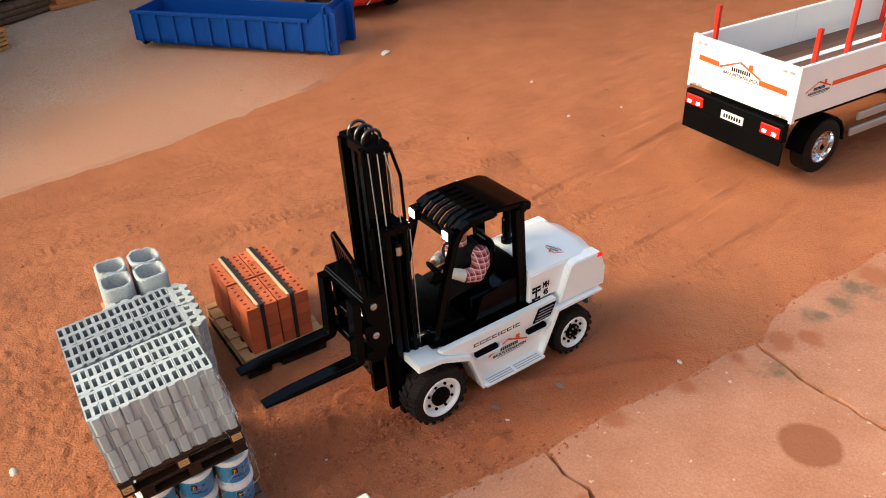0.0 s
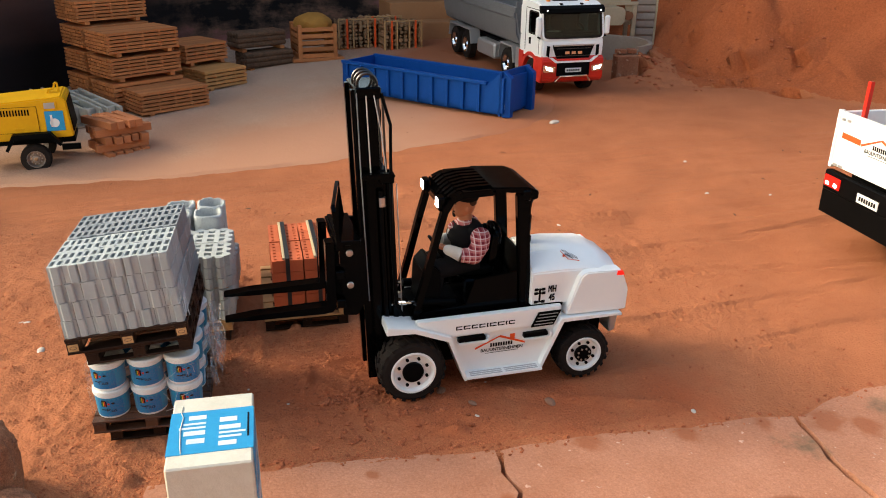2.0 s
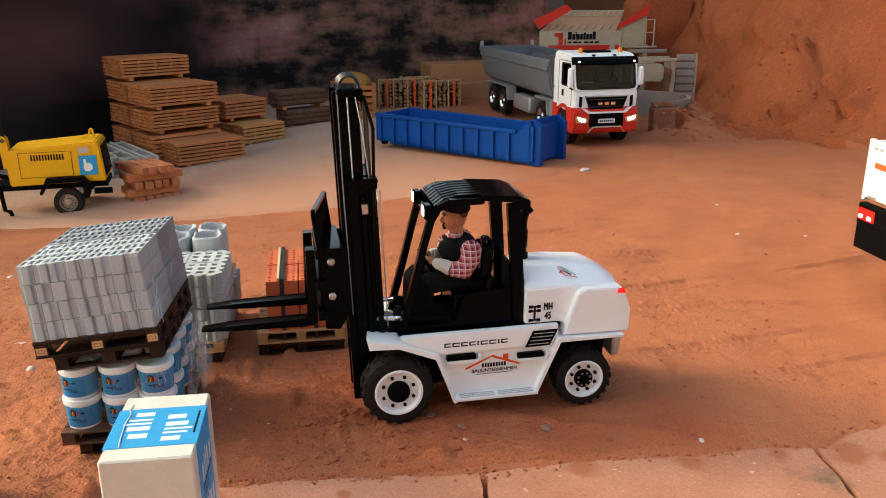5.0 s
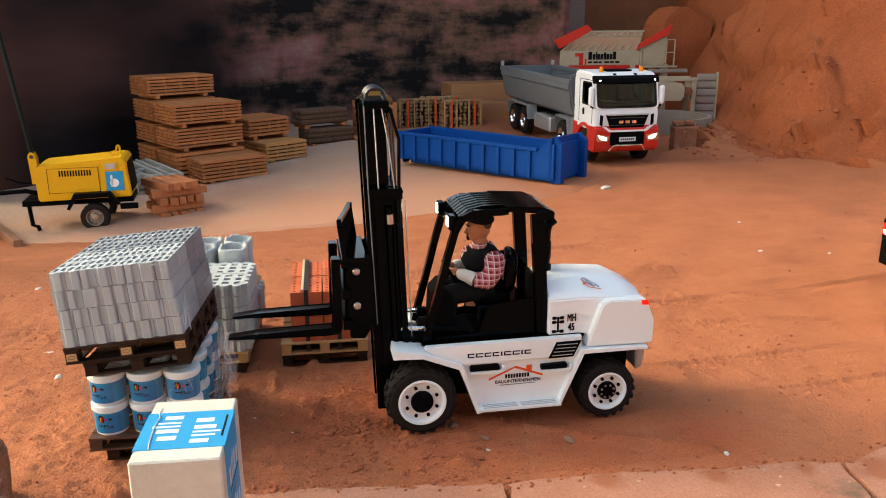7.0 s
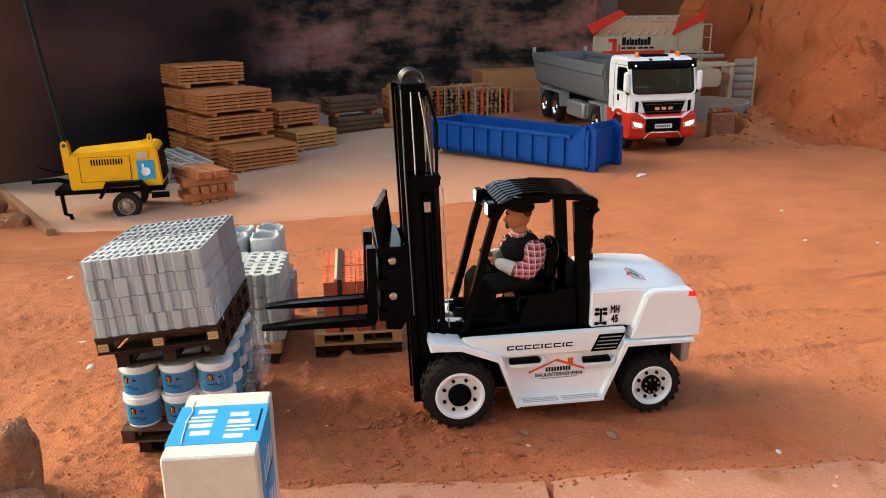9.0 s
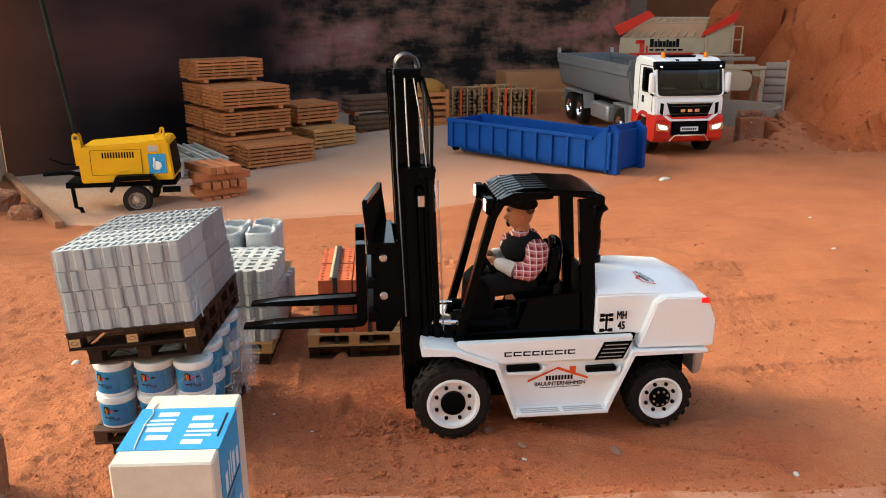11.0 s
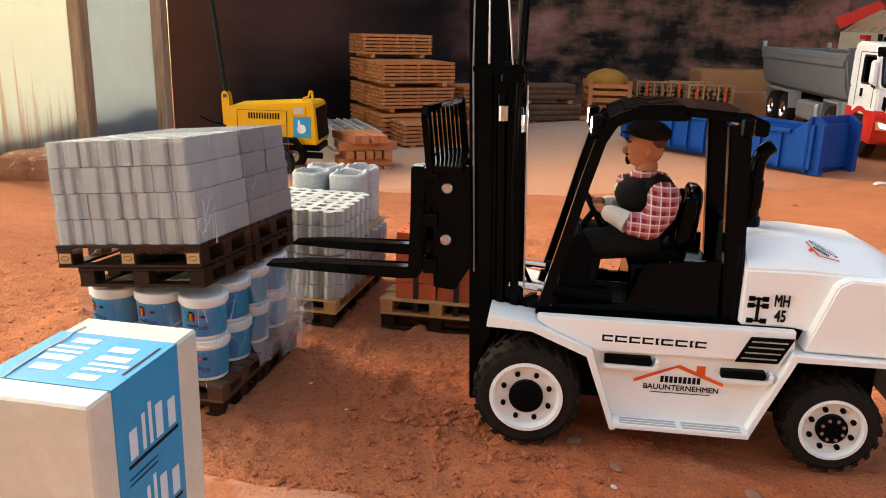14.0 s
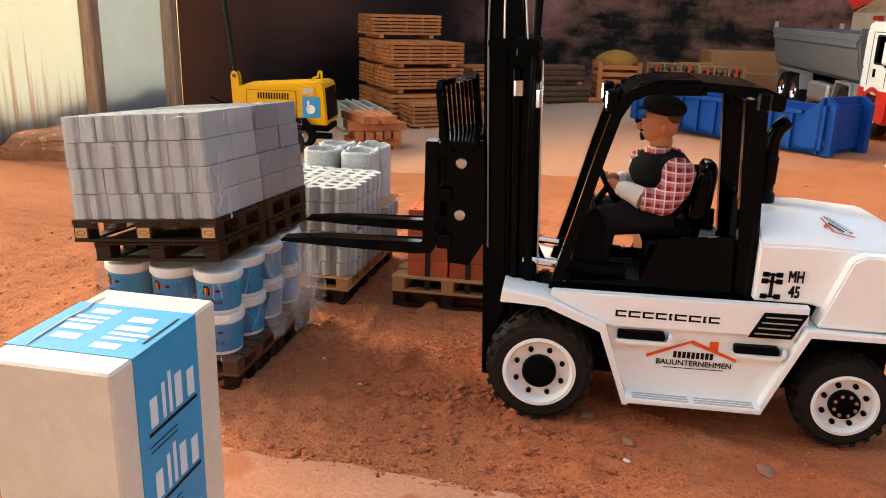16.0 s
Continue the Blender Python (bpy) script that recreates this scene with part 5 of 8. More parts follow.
def wheel(x, z, r, w, y_out, side, bolts):
    """Treaded tyre with a white dished rim and a black hub. side -1: the outer face looks to -y."""
    bm = bmesh.new()
    s = side
    lathe(bm, [(r * 0.60, y_out + 0.05 * -s), (r * 0.66, y_out), (r * 0.84, y_out - s * 0.02), (r * 0.93, y_out - s * 0.22), (r * 0.945, y_out - s * w * 0.5), (r * 0.93, y_out - s * (w - 0.2)), (r * 0.80, y_out - s * w), (r * 0.55, y_out - s * w)], (x, 0, z), "y", 40, caps=False)
    tyre = part("wheel", bm, RUBBER, lift, "black treaded tyre dusted with sand")
    for ya, yb, da in ((0.06, w * 0.52, 0.0), (w * 0.48, w - 0.06, math.pi / 20)):
        bm = bmesh.new()
        q = []
        for yy, sh in ((ya, 0.0), (yb, 0.16)):
            for dr in (0.90, 1.0):
                for dd in (-0.068, 0.062):
                    aa = da + dd + (sh if ya < 0.1 else 0.16 - sh)
                    edge = 0.97 if (dr == 1.0 and (yy < 0.1 or yy > w - 0.1)) else 1
                    q.append(bm.verts.new((r * dr * edge * math.cos(aa), y_out - s * yy, r * dr * edge * math.sin(aa))))
        for f in ((0, 1, 3, 2), (4, 6, 7, 5), (2, 3, 7, 6), (0, 2, 6, 4), (1, 5, 7, 3), (0, 4, 5, 1)):
            bm.faces.new([q[k] for k in f])
        lug = finish("tread_lug", bm, RUBBER, True)
        for i in range(20):
            part("tread_lug", lug, RUBBER, tyre).matrix_basis = pose(x * U, 0, z * U, 0, 18 * i, 0)
    part("rim", lathe(bmesh.new(), [(r * 0.665, y_out - s * 0.04), (r * 0.66, y_out + s * 0.06), (r * 0.60, y_out + s * 0.07), (r * 0.575, y_out - s * 0.03), (r * 0.545, y_out - s * 0.26), (r * 0.30, y_out - s * 0.30), (r * 0.28, y_out - s * 0.5)], (x, 0, z), "y", 40, caps=False), WHITE, tyre, "white dished rim")
    part("hub", lathe(bmesh.new(), [(r * 0.31, y_out - s * 0.40), (r * 0.31, y_out - s * 0.05), (r * 0.27, y_out + s * 0.02), (r * 0.10, y_out + s * 0.03)], (x, 0, z), "y", 24), MATT, tyre, "black hub")
    bm = bmesh.new()
    for i in range(8):
        a = 2 * math.pi * (i + 0.5) / 8
        lathe(bm, [(0.14, y_out - s * 0.30), (0.14, y_out - s * 0.12), (0.08, y_out - s * 0.09)], (x + r * 0.44 * math.cos(a), 0, z + r * 0.44 * math.sin(a)), "y", 8)
        if bolts:
            lathe(bm, [(0.09, y_out), (0.09, y_out + s * 0.10), (0.04, y_out + s * 0.12)], (x + r * 0.22 * math.cos(a), 0, z + r * 0.22 * math.sin(a)), "y", 8, mi=1)
    part("bolts", bm, [MATT, STEEL], tyre, "wheel bolts")


for yo, sd in ((0.0, -1), (9.2, 1)):
    wheel(0, 2.92, 2.92, 2.5, yo, sd, False)
    wheel(15.5, 2.48, 2.5, 2.1, yo + (0.1 if sd < 0 else -0.1), sd, True)

part("chassis", prism(bmesh.new(), [(-0.6, 2.0), (17, 1.9), (18.2, 3.0), (18.2, 6.3), (-0.6, 6.3)], 2.75, 6.45, "y", 0.15), MATT, lift, "black chassis")
part("axle", box(bmesh.new(), -0.7, 2.4, 2.2, 0.7, 6.8, 3.6, 0.1), MATT, lift)


def mirrored(y):
    return 2 * CY - y


for sd in (0, 1):
    Y = (lambda y: y) if sd == 0 else mirrored
    def pr(pts, a, b, bevel=0.05):
        a, b = sorted((Y(a), Y(b)))
        return prism(bmesh.new(), pts, a, b, "y", bevel)
    fend = [(-2.25, 6.75), (-2.15, 7.45), (0.15, 7.10), (3.25, 5.85), (4.75, 1.55), (4.45, 1.50), (3.0, 5.55), (0.1, 6.72)]
    part("front_fender", pr(fend, -0.12, 2.3, 0.04), WHITE, lift)
    rear = [(11.15, 1.75), (13.05, 6.45), (18.7, 6.35), (18.75, 6.08), (13.25, 6.12), (11.45, 1.70)]
    part("rear_fender", pr(rear, -0.12, 2.2, 0.04), WHITE, lift)
    side = part("side_panel", pr([(0.3, 7.15), (0.4, 7.4), (13.2, 7.45), (13.25, 6.2), (11.5, 2.0), (4.6, 2.0), (3.2, 5.7), (0.9, 6.75)], 0.55, 0.95, 0.04), WHITE, lift, "white side panel")
    part("side_band", pr([(0.35, 7.2), (0.4, 7.42), (13.15, 7.47), (12.75, 5.85), (3.5, 5.72), (0.95, 6.82)], 0.30, 0.548, 0.04), WHITE, lift, "white upper band of the side")
    part("step", pr([(4.55, 1.85), (4.55, 2.12), (11.35, 2.12), (11.35, 1.85)], -0.55, 0.60, 0.04), WHITE, lift, "white step with slots")
    for x0, x1 in ((4.9, 7.75), (8.05, 11.0)):
        for k in range(3):
            bm = box(bmesh.new(), x0, *((Y(-0.42 + 0.27 * k),) if sd == 0 else (Y(-0.28 + 0.27 * k),)), 2.124, x1, Y(-0.28 + 0.27 * k) if sd == 0 else Y(-0.42 + 0.27 * k), 2.14)
            part("step_slot", bm, ALU, lift)
    for x0, x1, z in ((3.9, 6.35, 5.0), (9.75, 12.0, 4.7)):
        part("foothold", pr([(x0, z + 0.16), (x0, z + 0.56), (x1 - 0.1, z + 0.60), (x1 - 0.02, z + 0.3), (x1 - 0.1, z + 0.16)], 0.10, 0.546, 0.04), MATT, lift, "black ribbed foothold")
        part("foothold_lip", pr([(x0 + 0.05, z - 0.06), (x0 - 0.05, z + 0.15), (x1 + 0.05, z + 0.15), (x1 + 0.12, z + 0.5), (x1 + 0.3, z + 0.5), (x1 + 0.25, z + 0.1), (x1 - 0.05, z - 0.06)], -0.02, 0.546, 0.03), WHITE, lift)
    gr = part("grille", pr([(10.35, 5.75), (11.0, 7.12), (13.1, 7.15), (12.45, 5.78)], 0.20, 0.298, 0.02), MATT, lift, "black louvred grille")
    for k in range(4):
        z = 5.98 + 0.3 * k
        a = 10.62 + 0.14 * k
        part("louvre", pr([(a, z), (a + 0.02, z + 0.055), (a + 1.74, z + 0.065), (a + 1.72, z + 0.01)], 0.12, 0.198, 0.01), ALU, gr)
    # engine cover flank and counterweight flank
    part("counterweight", pr([(13.55, 6.5), (14.75, 10.0), (15.3, 10.35), (18.55, 10.25), (19.3, 8.4), (19.25, 6.45)], 0.28, 1.6, 0.10), WHITE, lift, "white counterweight flank")
    part("tail_lamp", pr([(18.05, 9.85), (18.1, 10.2), (18.6, 10.2), (18.78, 9.8)], 0.22, 0.6, 0.02), REDLAMP, lift, "red tail lamp")
    # cab posts
    bm = bmesh.new()
    yy = Y(1.75)
    path = [(0.45, yy, 7.1), (1.4, yy, 10.6), (2.35, yy, 14.3), (2.95, yy, 16.4), (3.5, yy, 17.35), (4.4, yy, 17.75), (6.9, yy, 17.8)]
    for p, q in zip(path, path[1:]):
        beam(bm, p, q, 0.55, 0.62, (0, 1, 0))
    part("front_pillar", bm, BLACK, lift)
    part("rear_pillar", prism(bmesh.new(), [(9.75, 7.0), (8.98, 17.4), (10.05, 17.4), (10.75, 7.0)], *sorted((yy - 0.35, yy + 0.35)), "y", 0.08), BLACK, lift)
    part("cab_side", pr([(0.5, 7.3), (4.2, 7.3), (9.5, 7.4), (9.35, 10.6), (5.6, 10.2), (4.9, 7.9), (1.4, 7.75)], 1.5, 1.75, 0.04), BLACK, lift, "glossy black cab side")
    part("tilt_cylinder", tube(tube(bmesh.new(), [(4.2, Y(2.5), 7.9), (0.6, Y(2.5), 8.2)], 0.36, 12), [(0.6, Y(2.5), 8.2), (-1.3, Y(2.5), 8.35)], 0.2, 10, mi=1), [MATT, CHROME], lift, "tilt cylinder with a chrome rod")
    part("head_lamp", box(bmesh.new(), 2.45, min(Y(1.7), Y(2.75)), 16.45, 3.05, max(Y(1.7), Y(2.75)), 17.6, 0.1), BLACK, lift, "black work lamp, lit")
    part("lamp_lens", box(bmesh.new(), 2.41, min(Y(1.9), Y(2.55)), 16.7, 2.446, max(Y(1.82), Y(2.62)), 17.45, 0.02), LAMPWHITE, lift, "lit white lens")

part("floor", box(bmesh.new(), 0.6, 1.8, 6.4, 10.4, 7.4, 7.3, 0.05), MATT, lift, "black cab floor")
part("seat_box", box(bmesh.new(), 4.9, 2.2, 7.3, 9.3, 7.0, 9.9, 0.15), BLACK, lift)


def cushion(bm, c, half, tilt=0.0, square=0.5):
    """A padded block: a ball squared off, so that its edges stay round."""
    r = bmesh.ops.create_uvsphere(bm, u_segments=28, v_segments=18, radius=1.0)
    m = Matrix.Translation(c) @ Matrix.Rotation(tilt, 4, "Y")
    for v in r["verts"]:
        v.co = m @ Vector([math.copysign(abs(a) ** square, a) * h for a, h in zip(v.co, half)])
    return bm


part("seat", cushion(bmesh.new(), (6.3, CY, 10.25), (1.75, 1.55, 0.48)), MATT, lift, "black padded seat")
back_pad = cushion(bmesh.new(), (8.05, CY, 12.15), (0.42, 1.45, 1.75), 0.10)
for y in (3.3, 5.9):
    cushion(back_pad, (7.75, y, 11.95), (0.40, 0.30, 1.45), 0.10)
part("seat_back", back_pad, BLACK, lift, "glossy black seat back with side bolsters")
part("dashboard", prism(bmesh.new(), [(1.3, 7.3), (1.5, 10.6), (2.3, 11.4), (2.9, 10.8), (3.0, 7.3)], 2.6, 6.6, "y", 0.1), MATT, lift)
bm = bmesh.new()
sw = Vector((3.05, CY, 12.2))
ax = Vector((0.85, 0, 0.5)).normalized()
u = Vector((0, 1, 0)); v = ax.cross(u)
tube(bm, [sw + 1.05 * (math.cos(a) * u + math.sin(a) * v) for a in [2 * math.pi * i / 24 for i in range(25)]], 0.14, 8)
tube(bm, [(2.2, CY, 10.9), sw], 0.18, 8)
for a in (0.5, 2.6, 4.7):
    tube(bm, [sw, sw + 1.0 * (math.cos(a) * u + math.sin(a) * v)], 0.1, 6)
part("steering_wheel", bm, MATT, lift)

# roof: curved bars in front, a plate behind
for i in range(7):
    y = 2.3 + i * 0.77
    bm = bmesh.new()
    path = [(2.95, y, 16.6), (3.4, y, 17.35), (4.1, y, 17.85), (5.2, y, 18.08), (6.9, y, 18.1)]
    for p, q in zip(path, path[1:]):
        beam(bm, p, q, 0.26, 0.42, (0, 1, 0))
    part("roof_bar", bm, BLACK, lift)
part("roof_plate", prism(bmesh.new(), [(6.8, 17.75), (6.8, 18.2), (9.9, 18.0), (10.9, 17.6), (10.85, 16.9), (10.2, 16.95), (9.6, 17.6)], 1.5, 7.7, "y", 0.08), BLACK, lift, "black roof plate")
part("roof_front_rail", beam(bmesh.new(), (3.0, 1.5, 16.75), (3.0, 7.7, 16.75), 0.5, 0.45), BLACK, lift)
part("roof_cross_rail", beam(bmesh.new(), (6.9, 1.5, 17.75), (6.9, 7.7, 17.75), 0.5, 0.4), BLACK, lift)
for y in (1.75, 7.45):
    part("corner_block", box(bmesh.new(), 9.5, y - 0.45, 16.85, 10.2, y + 0.45, 17.8, 0.12), BLACK, lift)
part("bulkhead", box(bmesh.new(), 10.15, 1.3, 7.5, 10.4, 7.9, 11.55, 0.08), MATT, lift, "black panel behind the seat")
# engine cover
def loft(bm, sections):
    """Skin over closed outlines, each with the same number of points."""
    rows = [[bm.verts.new(p) for p in sec] for sec in sections]
    n = len(rows[0])
    for a, b in zip(rows, rows[1:]):
        for i in range(n):
            bm.faces.new((a[i], a[(i + 1) % n], b[(i + 1) % n], b[i]))
    bm.faces.new(rows[0])
    bm.faces.new(rows[-1])
    return bm


def hood_section(x, zb, zs, zt, y0, yc):
    return [(x, y0, zb), (x, y0, zs), (x, yc, zt), (x, 2 * CY - yc, zt), (x, 2 * CY - y0, zs), (x, 2 * CY - y0, zb)]


bm = loft(bmesh.new(), [hood_section(10.5, 7.46, 10.4, 11.65, 1.0, 2.7), hood_section(13.3, 7.46, 10.45, 11.75, 1.0, 2.7), hood_section(16.6, 6.5, 10.3, 11.5, 1.05, 2.8), hood_section(18.6, 6.5, 9.8, 10.5, 1.2, 3.0), hood_section(19.35, 6.5, 8.6, 8.9, 1.4, 3.0)])
bmesh.ops.bevel(bm, geom=bm.edges[:], offset=0.11, segments=2, affect="EDGES", clamp_overlap=True)
cover = part("engine_cover", bm, WHITE, lift, "white engine cover with sloping shoulders")
pipe = tube(bmesh.new(), [(11.4, 5.3, 11.5), (11.4, 5.3, 14.6), (11.45, 5.3, 15.2), (11.65, 5.3, 15.7), (12.1, 5.3, 16.05)], 0.42, 12)
lathe(pipe, [(0.55, 11.5), (0.55, 12.1), (0.46, 12.2)], (11.4, 5.3, 0), "z", 14)
lathe(pipe, [(0.48, 12.7), (0.50, 14.1), (0.43, 14.2)], (11.4, 5.3, 0), "z", 14)
part("exhaust_pipe", pipe, BLACK, lift, "black exhaust pipe bent backwards")
part("tow_bumper", prism(bmesh.new(), [(18.4, 3.6), (18.4, 6.3), (19.3, 6.3), (19.0, 3.8)], 1.4, 7.8, "y", 0.1), ALU, lift)


def roof_mark(name, parent, o, ux, uz, s, n, with_words=True):
    """House-roof sign: an orange gable line with a chimney, dark bars for the firm's name below."""
    o, ux, uz, n = Vector(o), Vector(ux), Vector(uz), Vector(n)
    bm = bmesh.new()
    for pts in (((-1.0, 0.0), (-0.05, 0.42), (0.0, 0.50), (-1.0, 0.09)), ((0.0, 0.50), (-0.05, 0.42), (0.0, 0.40), (1.0, 0.02), (1.0, 0.10)), ((0.38, 0.34), (0.38, 0.50), (0.58, 0.50), (0.58, 0.26))):
        bm.faces.new([bm.verts.new(o + s * (x * ux + z * uz) + 0.02 * n) for x, z in pts])
    part(name, bm, ORANGE, parent, "orange gable sign")
    bm = bmesh.new()
    for x0, x1, z0, z1 in ((-0.40, 0.52, 0.04, 0.20), (-0.60, 0.74, -0.22, -0.20)):
        x = x0
        while x < x1 - 0.01:
            w = (x1 - x0) / 9 if z1 - z0 > 0.1 else (x1 - x0)
            bm.faces.new([bm.verts.new(o + s * (a * ux + b * uz) + 0.02 * n) for a, b in ((x, z0), (x + w * (0.72 if z1 - z0 > .1 else 1), z0), (x + w * (0.72 if z1 - z0 > .1 else 1), z1), (x, z1))])
            x += w
    part("name_print", bm, INK, parent, "dark bars of lettering")
    rot = Matrix((ux, uz, ux.cross(uz))).transposed().to_4x4()
    p = o + s * (0.07 * ux - 0.09 * uz) + 0.02 * n
    words("BAUUNTERNEHMEN", s * 0.185, INK, "lettering", parent, Matrix.Translation(p * U) @ rot, "dark lettering", 0.005, bold=0.03)


roof_mark("sign", lift, (7.75, 0.53, 4.1), (1, 0, 0.01), (0, 0, 1), 2.25, (0, -1, 0))
roof_mark("sign", lift, (14.35, 2.1, 11.30), (-0.77, 0.49, 0.37), (-0.64, -0.60, -0.46), 0.95, (0, -0.64, 0.77))
bm = bmesh.new()
x = 3.7
for w in (0.55, 0.6, 0.55, 0.55, 0.16, 0.6, 0.6, 0.16, 0.55):
    for z0, z1 in ((6.30, 6.40), (6.56, 6.66)):
        bm.faces.new([bm.verts.new((a, 0.285, b)) for a, b in ((x, z0), (x + w, z0), (x + w, z1), (x, z1))])
    bm.faces.new([bm.verts.new((a, 0.284, b)) for a, b in ((x, 6.30), (x + 0.12, 6.30), (x + 0.12, 6.66), (x, 6.66))])
    x += w + 0.11
part("brand_print", bm, INK, lift, "dark bars in place of the maker's name")
words("MH", 0.85, INK, "lettering", lift, at(12.42, 0.955, 8.82, rx=90) @ Matrix.Diagonal((0.60, 1, 1, 1)), "dark lettering", bold=0.05)
words("45", 0.85, INK, "lettering", lift, at(12.42, 0.955, 8.02, rx=90) @ Matrix.Diagonal((0.66, 1, 1, 1)), "dark lettering", bold=0.05)
bm = bmesh.new()
for z, w in ((8.78, 0.5), (8.42, 0.52), (7.62, 0.5)):
    for sx in (-1, 1):
        box(bm, 11.3 + sx * (w - 0.17) - 0.17, 0.93, z, 11.3 + sx * (w - 0.17) + 0.17, 1.0 - 0.015, z + 0.27, 0.05)
    box(bm, 11.3 - w + 0.1, 0.93, z + 0.08, 11.3 + w - 0.1, 0.975, z + 0.19)
box(bm, 11.22, 0.93, 7.7, 11.38, 0.98, 9.0)
part("emblem", bm, INK, lift, "dark axle emblem")

# mast, leaning forward a little
def mx(x, z):
    return x - 0.035 * (z - 2)


def mast_rail(y, x0, x1, z0, z1, w):
    return prism(bmesh.new(), [(mx(x0, z0), z0), (mx(x1, z0), z0), (mx(x1, z1), z1), (mx(x0, z1), z1)], y - w / 2, y + w / 2, "y", 0.05)


for y in (2.45, 6.75):
    s = 1 if y < CY else -1
    part("outer_rail", mast_rail(y, -2.62, -2.05, 0.9, 19.9, 0.75), BLACK, lift, "black outer mast rail")
    part("outer_rail", mast_rail(y, -1.0, -0.55, 0.9, 19.9, 0.75), BLACK, lift, "black outer mast rail")
    part("rail_web", mast_rail(y + s * 0.22, -2.04, -1.01, 0.9, 19.9, 0.25), BLACK, lift)
    part("rail_cylinder", tube(bmesh.new(), [(mx(-1.55, 2), y - s * 0.12, 1.6), (mx(-1.55, 18.4), y - s * 0.12, 18.4)], 0.27, 14), BLACK, lift, "glossy black cylinder in the rail")
    part("steel_collar", tube(bmesh.new(), [(mx(-1.45, 17.1), y - s * 0.14, 17.1), (mx(-1.45, 17.85), y - s * 0.14, 17.85)], 0.33, 14), STEEL, lift, "bright steel collar")
    part("inner_rail", mast_rail(y + s * 0.72, -3.28, -1.35, 1.2, 26.2, 0.6), BLACK, lift, "black inner mast rail")
    part("lift_cylinder", tube(tube(bmesh.new(), [(mx(-0.75, 1.5), y + s * 1.25, 1.5), (mx(-0.75, 19), y + s * 1.25, 19)], 0.42, 12), [(mx(-0.75, 19), y + s * 1.25, 19), (mx(-0.75, 25.5), y + s * 1.25, 25.5)], 0.10, 10, mi=1), [BLACK, IRON], lift, "lift cylinder with a chrome rod")
    part("clamp", box(bmesh.new(), mx(-1.6, 19), y - 0.5, 19.0, mx(-0.45, 19), y + 0.5, 19.9, 0.08), BLACK, lift)
    part("steel_collar", lathe(bmesh.new(), [(0.46, 16.4), (0.46, 17.3)], (mx(-0.75, 17), y + s * 1.25, 0), "z", 14), STEEL, lift)
    part("hose", tube(bmesh.new(), [(mx(-1.0, 26), y + s * 0.3, 25.9), (-1.2, y + s * 0.1, 23.5), (-1.3, y - s * 0.35, 20), (-1.3, y - s * 0.42, 14), (-1.0, y - s * 0.42, 8.5), (-0.2, y - s * 0.1, 7.0)], 0.13, 8), MATT, lift, "black hydraulic hose")
for z, h in ((1.4, 1.0), (9.6, 0.7), (19.2, 0.8)):
    part("mast_cross", box(bmesh.new(), mx(-1.6, z), 2.5, z, mx(-0.9, z), 6.7, z + h, 0.06), BLACK, lift)
part("mast_head", box(bmesh.new(), mx(-3.0, 26), 2.6, 25.5, mx(-1.0, 26), 6.6, 26.4, 0.1), BLACK, lift)
part("mast_bracket", prism(bmesh.new(), [(-3.6, 19.45), (-3.6, 19.85), (-1.2, 19.9), (-0.95, 19.65), (-1.2, 19.4)], 1.75, 2.4, "y", 0.06), BLACK, lift)
for k in range(3):
    yc = 3.6 + k * 1.0
    bm = tube(bmesh.new(), [(mx(-1.9, 26.7) + 0.75 * math.cos(a), yc, 26.5 + 0.75 * math.sin(a)) for a in [2 * math.pi * i / 16 for i in range(17)]], 0.13, 6)
    part("pulley", bm, IRON, lift, "dark steel chain pulley")
for y in (3.9, 5.3):
    part("chain", beam(bmesh.new(), (mx(-2.7, 14), y, 14), (mx(-2.65, 26.4), y, 26.4), 0.3, 0.1, (1, 0, 0)), IRON, lift, "dark steel lift chain")
part("steel_wire", tube(bmesh.new(), [(mx(-2.95, 9), 2.15, 9), (mx(-3.0, 20), 2.15, 20), (mx(-2.9, 26), 2.6, 26)], 0.05, 6), GREY, lift)
part("guide_rod", tube(bmesh.new(), [(mx(-0.28, 7), 2.2, 7.4), (mx(-0.28, 18), 2.2, 18.9)], 0.045, 8), ALU, lift, "thin bright steel rod")
part("steel_rod", tube(bmesh.new(), [(mx(-2.2, 20), 2.3, 19.8), (mx(-2.2, 26), 2.5, 25.8)], 0.05, 8), ALU, lift, "thin bright steel rod")
part("steel_rod", tube(bmesh.new(), [(mx(-1.0, 20), 2.15, 19.8), (mx(-1.25, 23), 2.2, 23), (mx(-1.6, 26), 2.5, 25.8)], 0.045, 8), ALU, lift, "slanting steel cable")

# carriage with forks and load rest, turned a little with the mast
def sk(y):
    return 0.2 * (y - 1.45)


for y in (2.2, 7.0):
    part("carriage_plate", prism(bmesh.new(), [(-5.35, 8.0), (-5.55, 13.6), (-4.9, 14.7), (-3.6, 14.7), (-3.3, 9.4), (-4.2, 7.9)], y - 0.22, y + 0.22, "y", 0.06), BLACK, lift)
    for x, z in ((-4.75, 13.5), (-4.75, 10.7)):
        s = -1 if y < CY else 1
        bm = lathe(bmesh.new(), [(0.29, y + s * 0.22), (0.29, y + s * 0.32), (0.24, y + s * 0.37), (0.08, y + s * 0.39)], (x, 0, z), "y", 16)
        part("pin_head", bm, STEEL, lift, "round pin head")
for z in (8.9, 11.4, 13.9):
    part("carriage_bar", box(bmesh.new(), -5.9, 1.5, z, -5.2, 7.7, z + 0.75, 0.06), BLACK, lift)
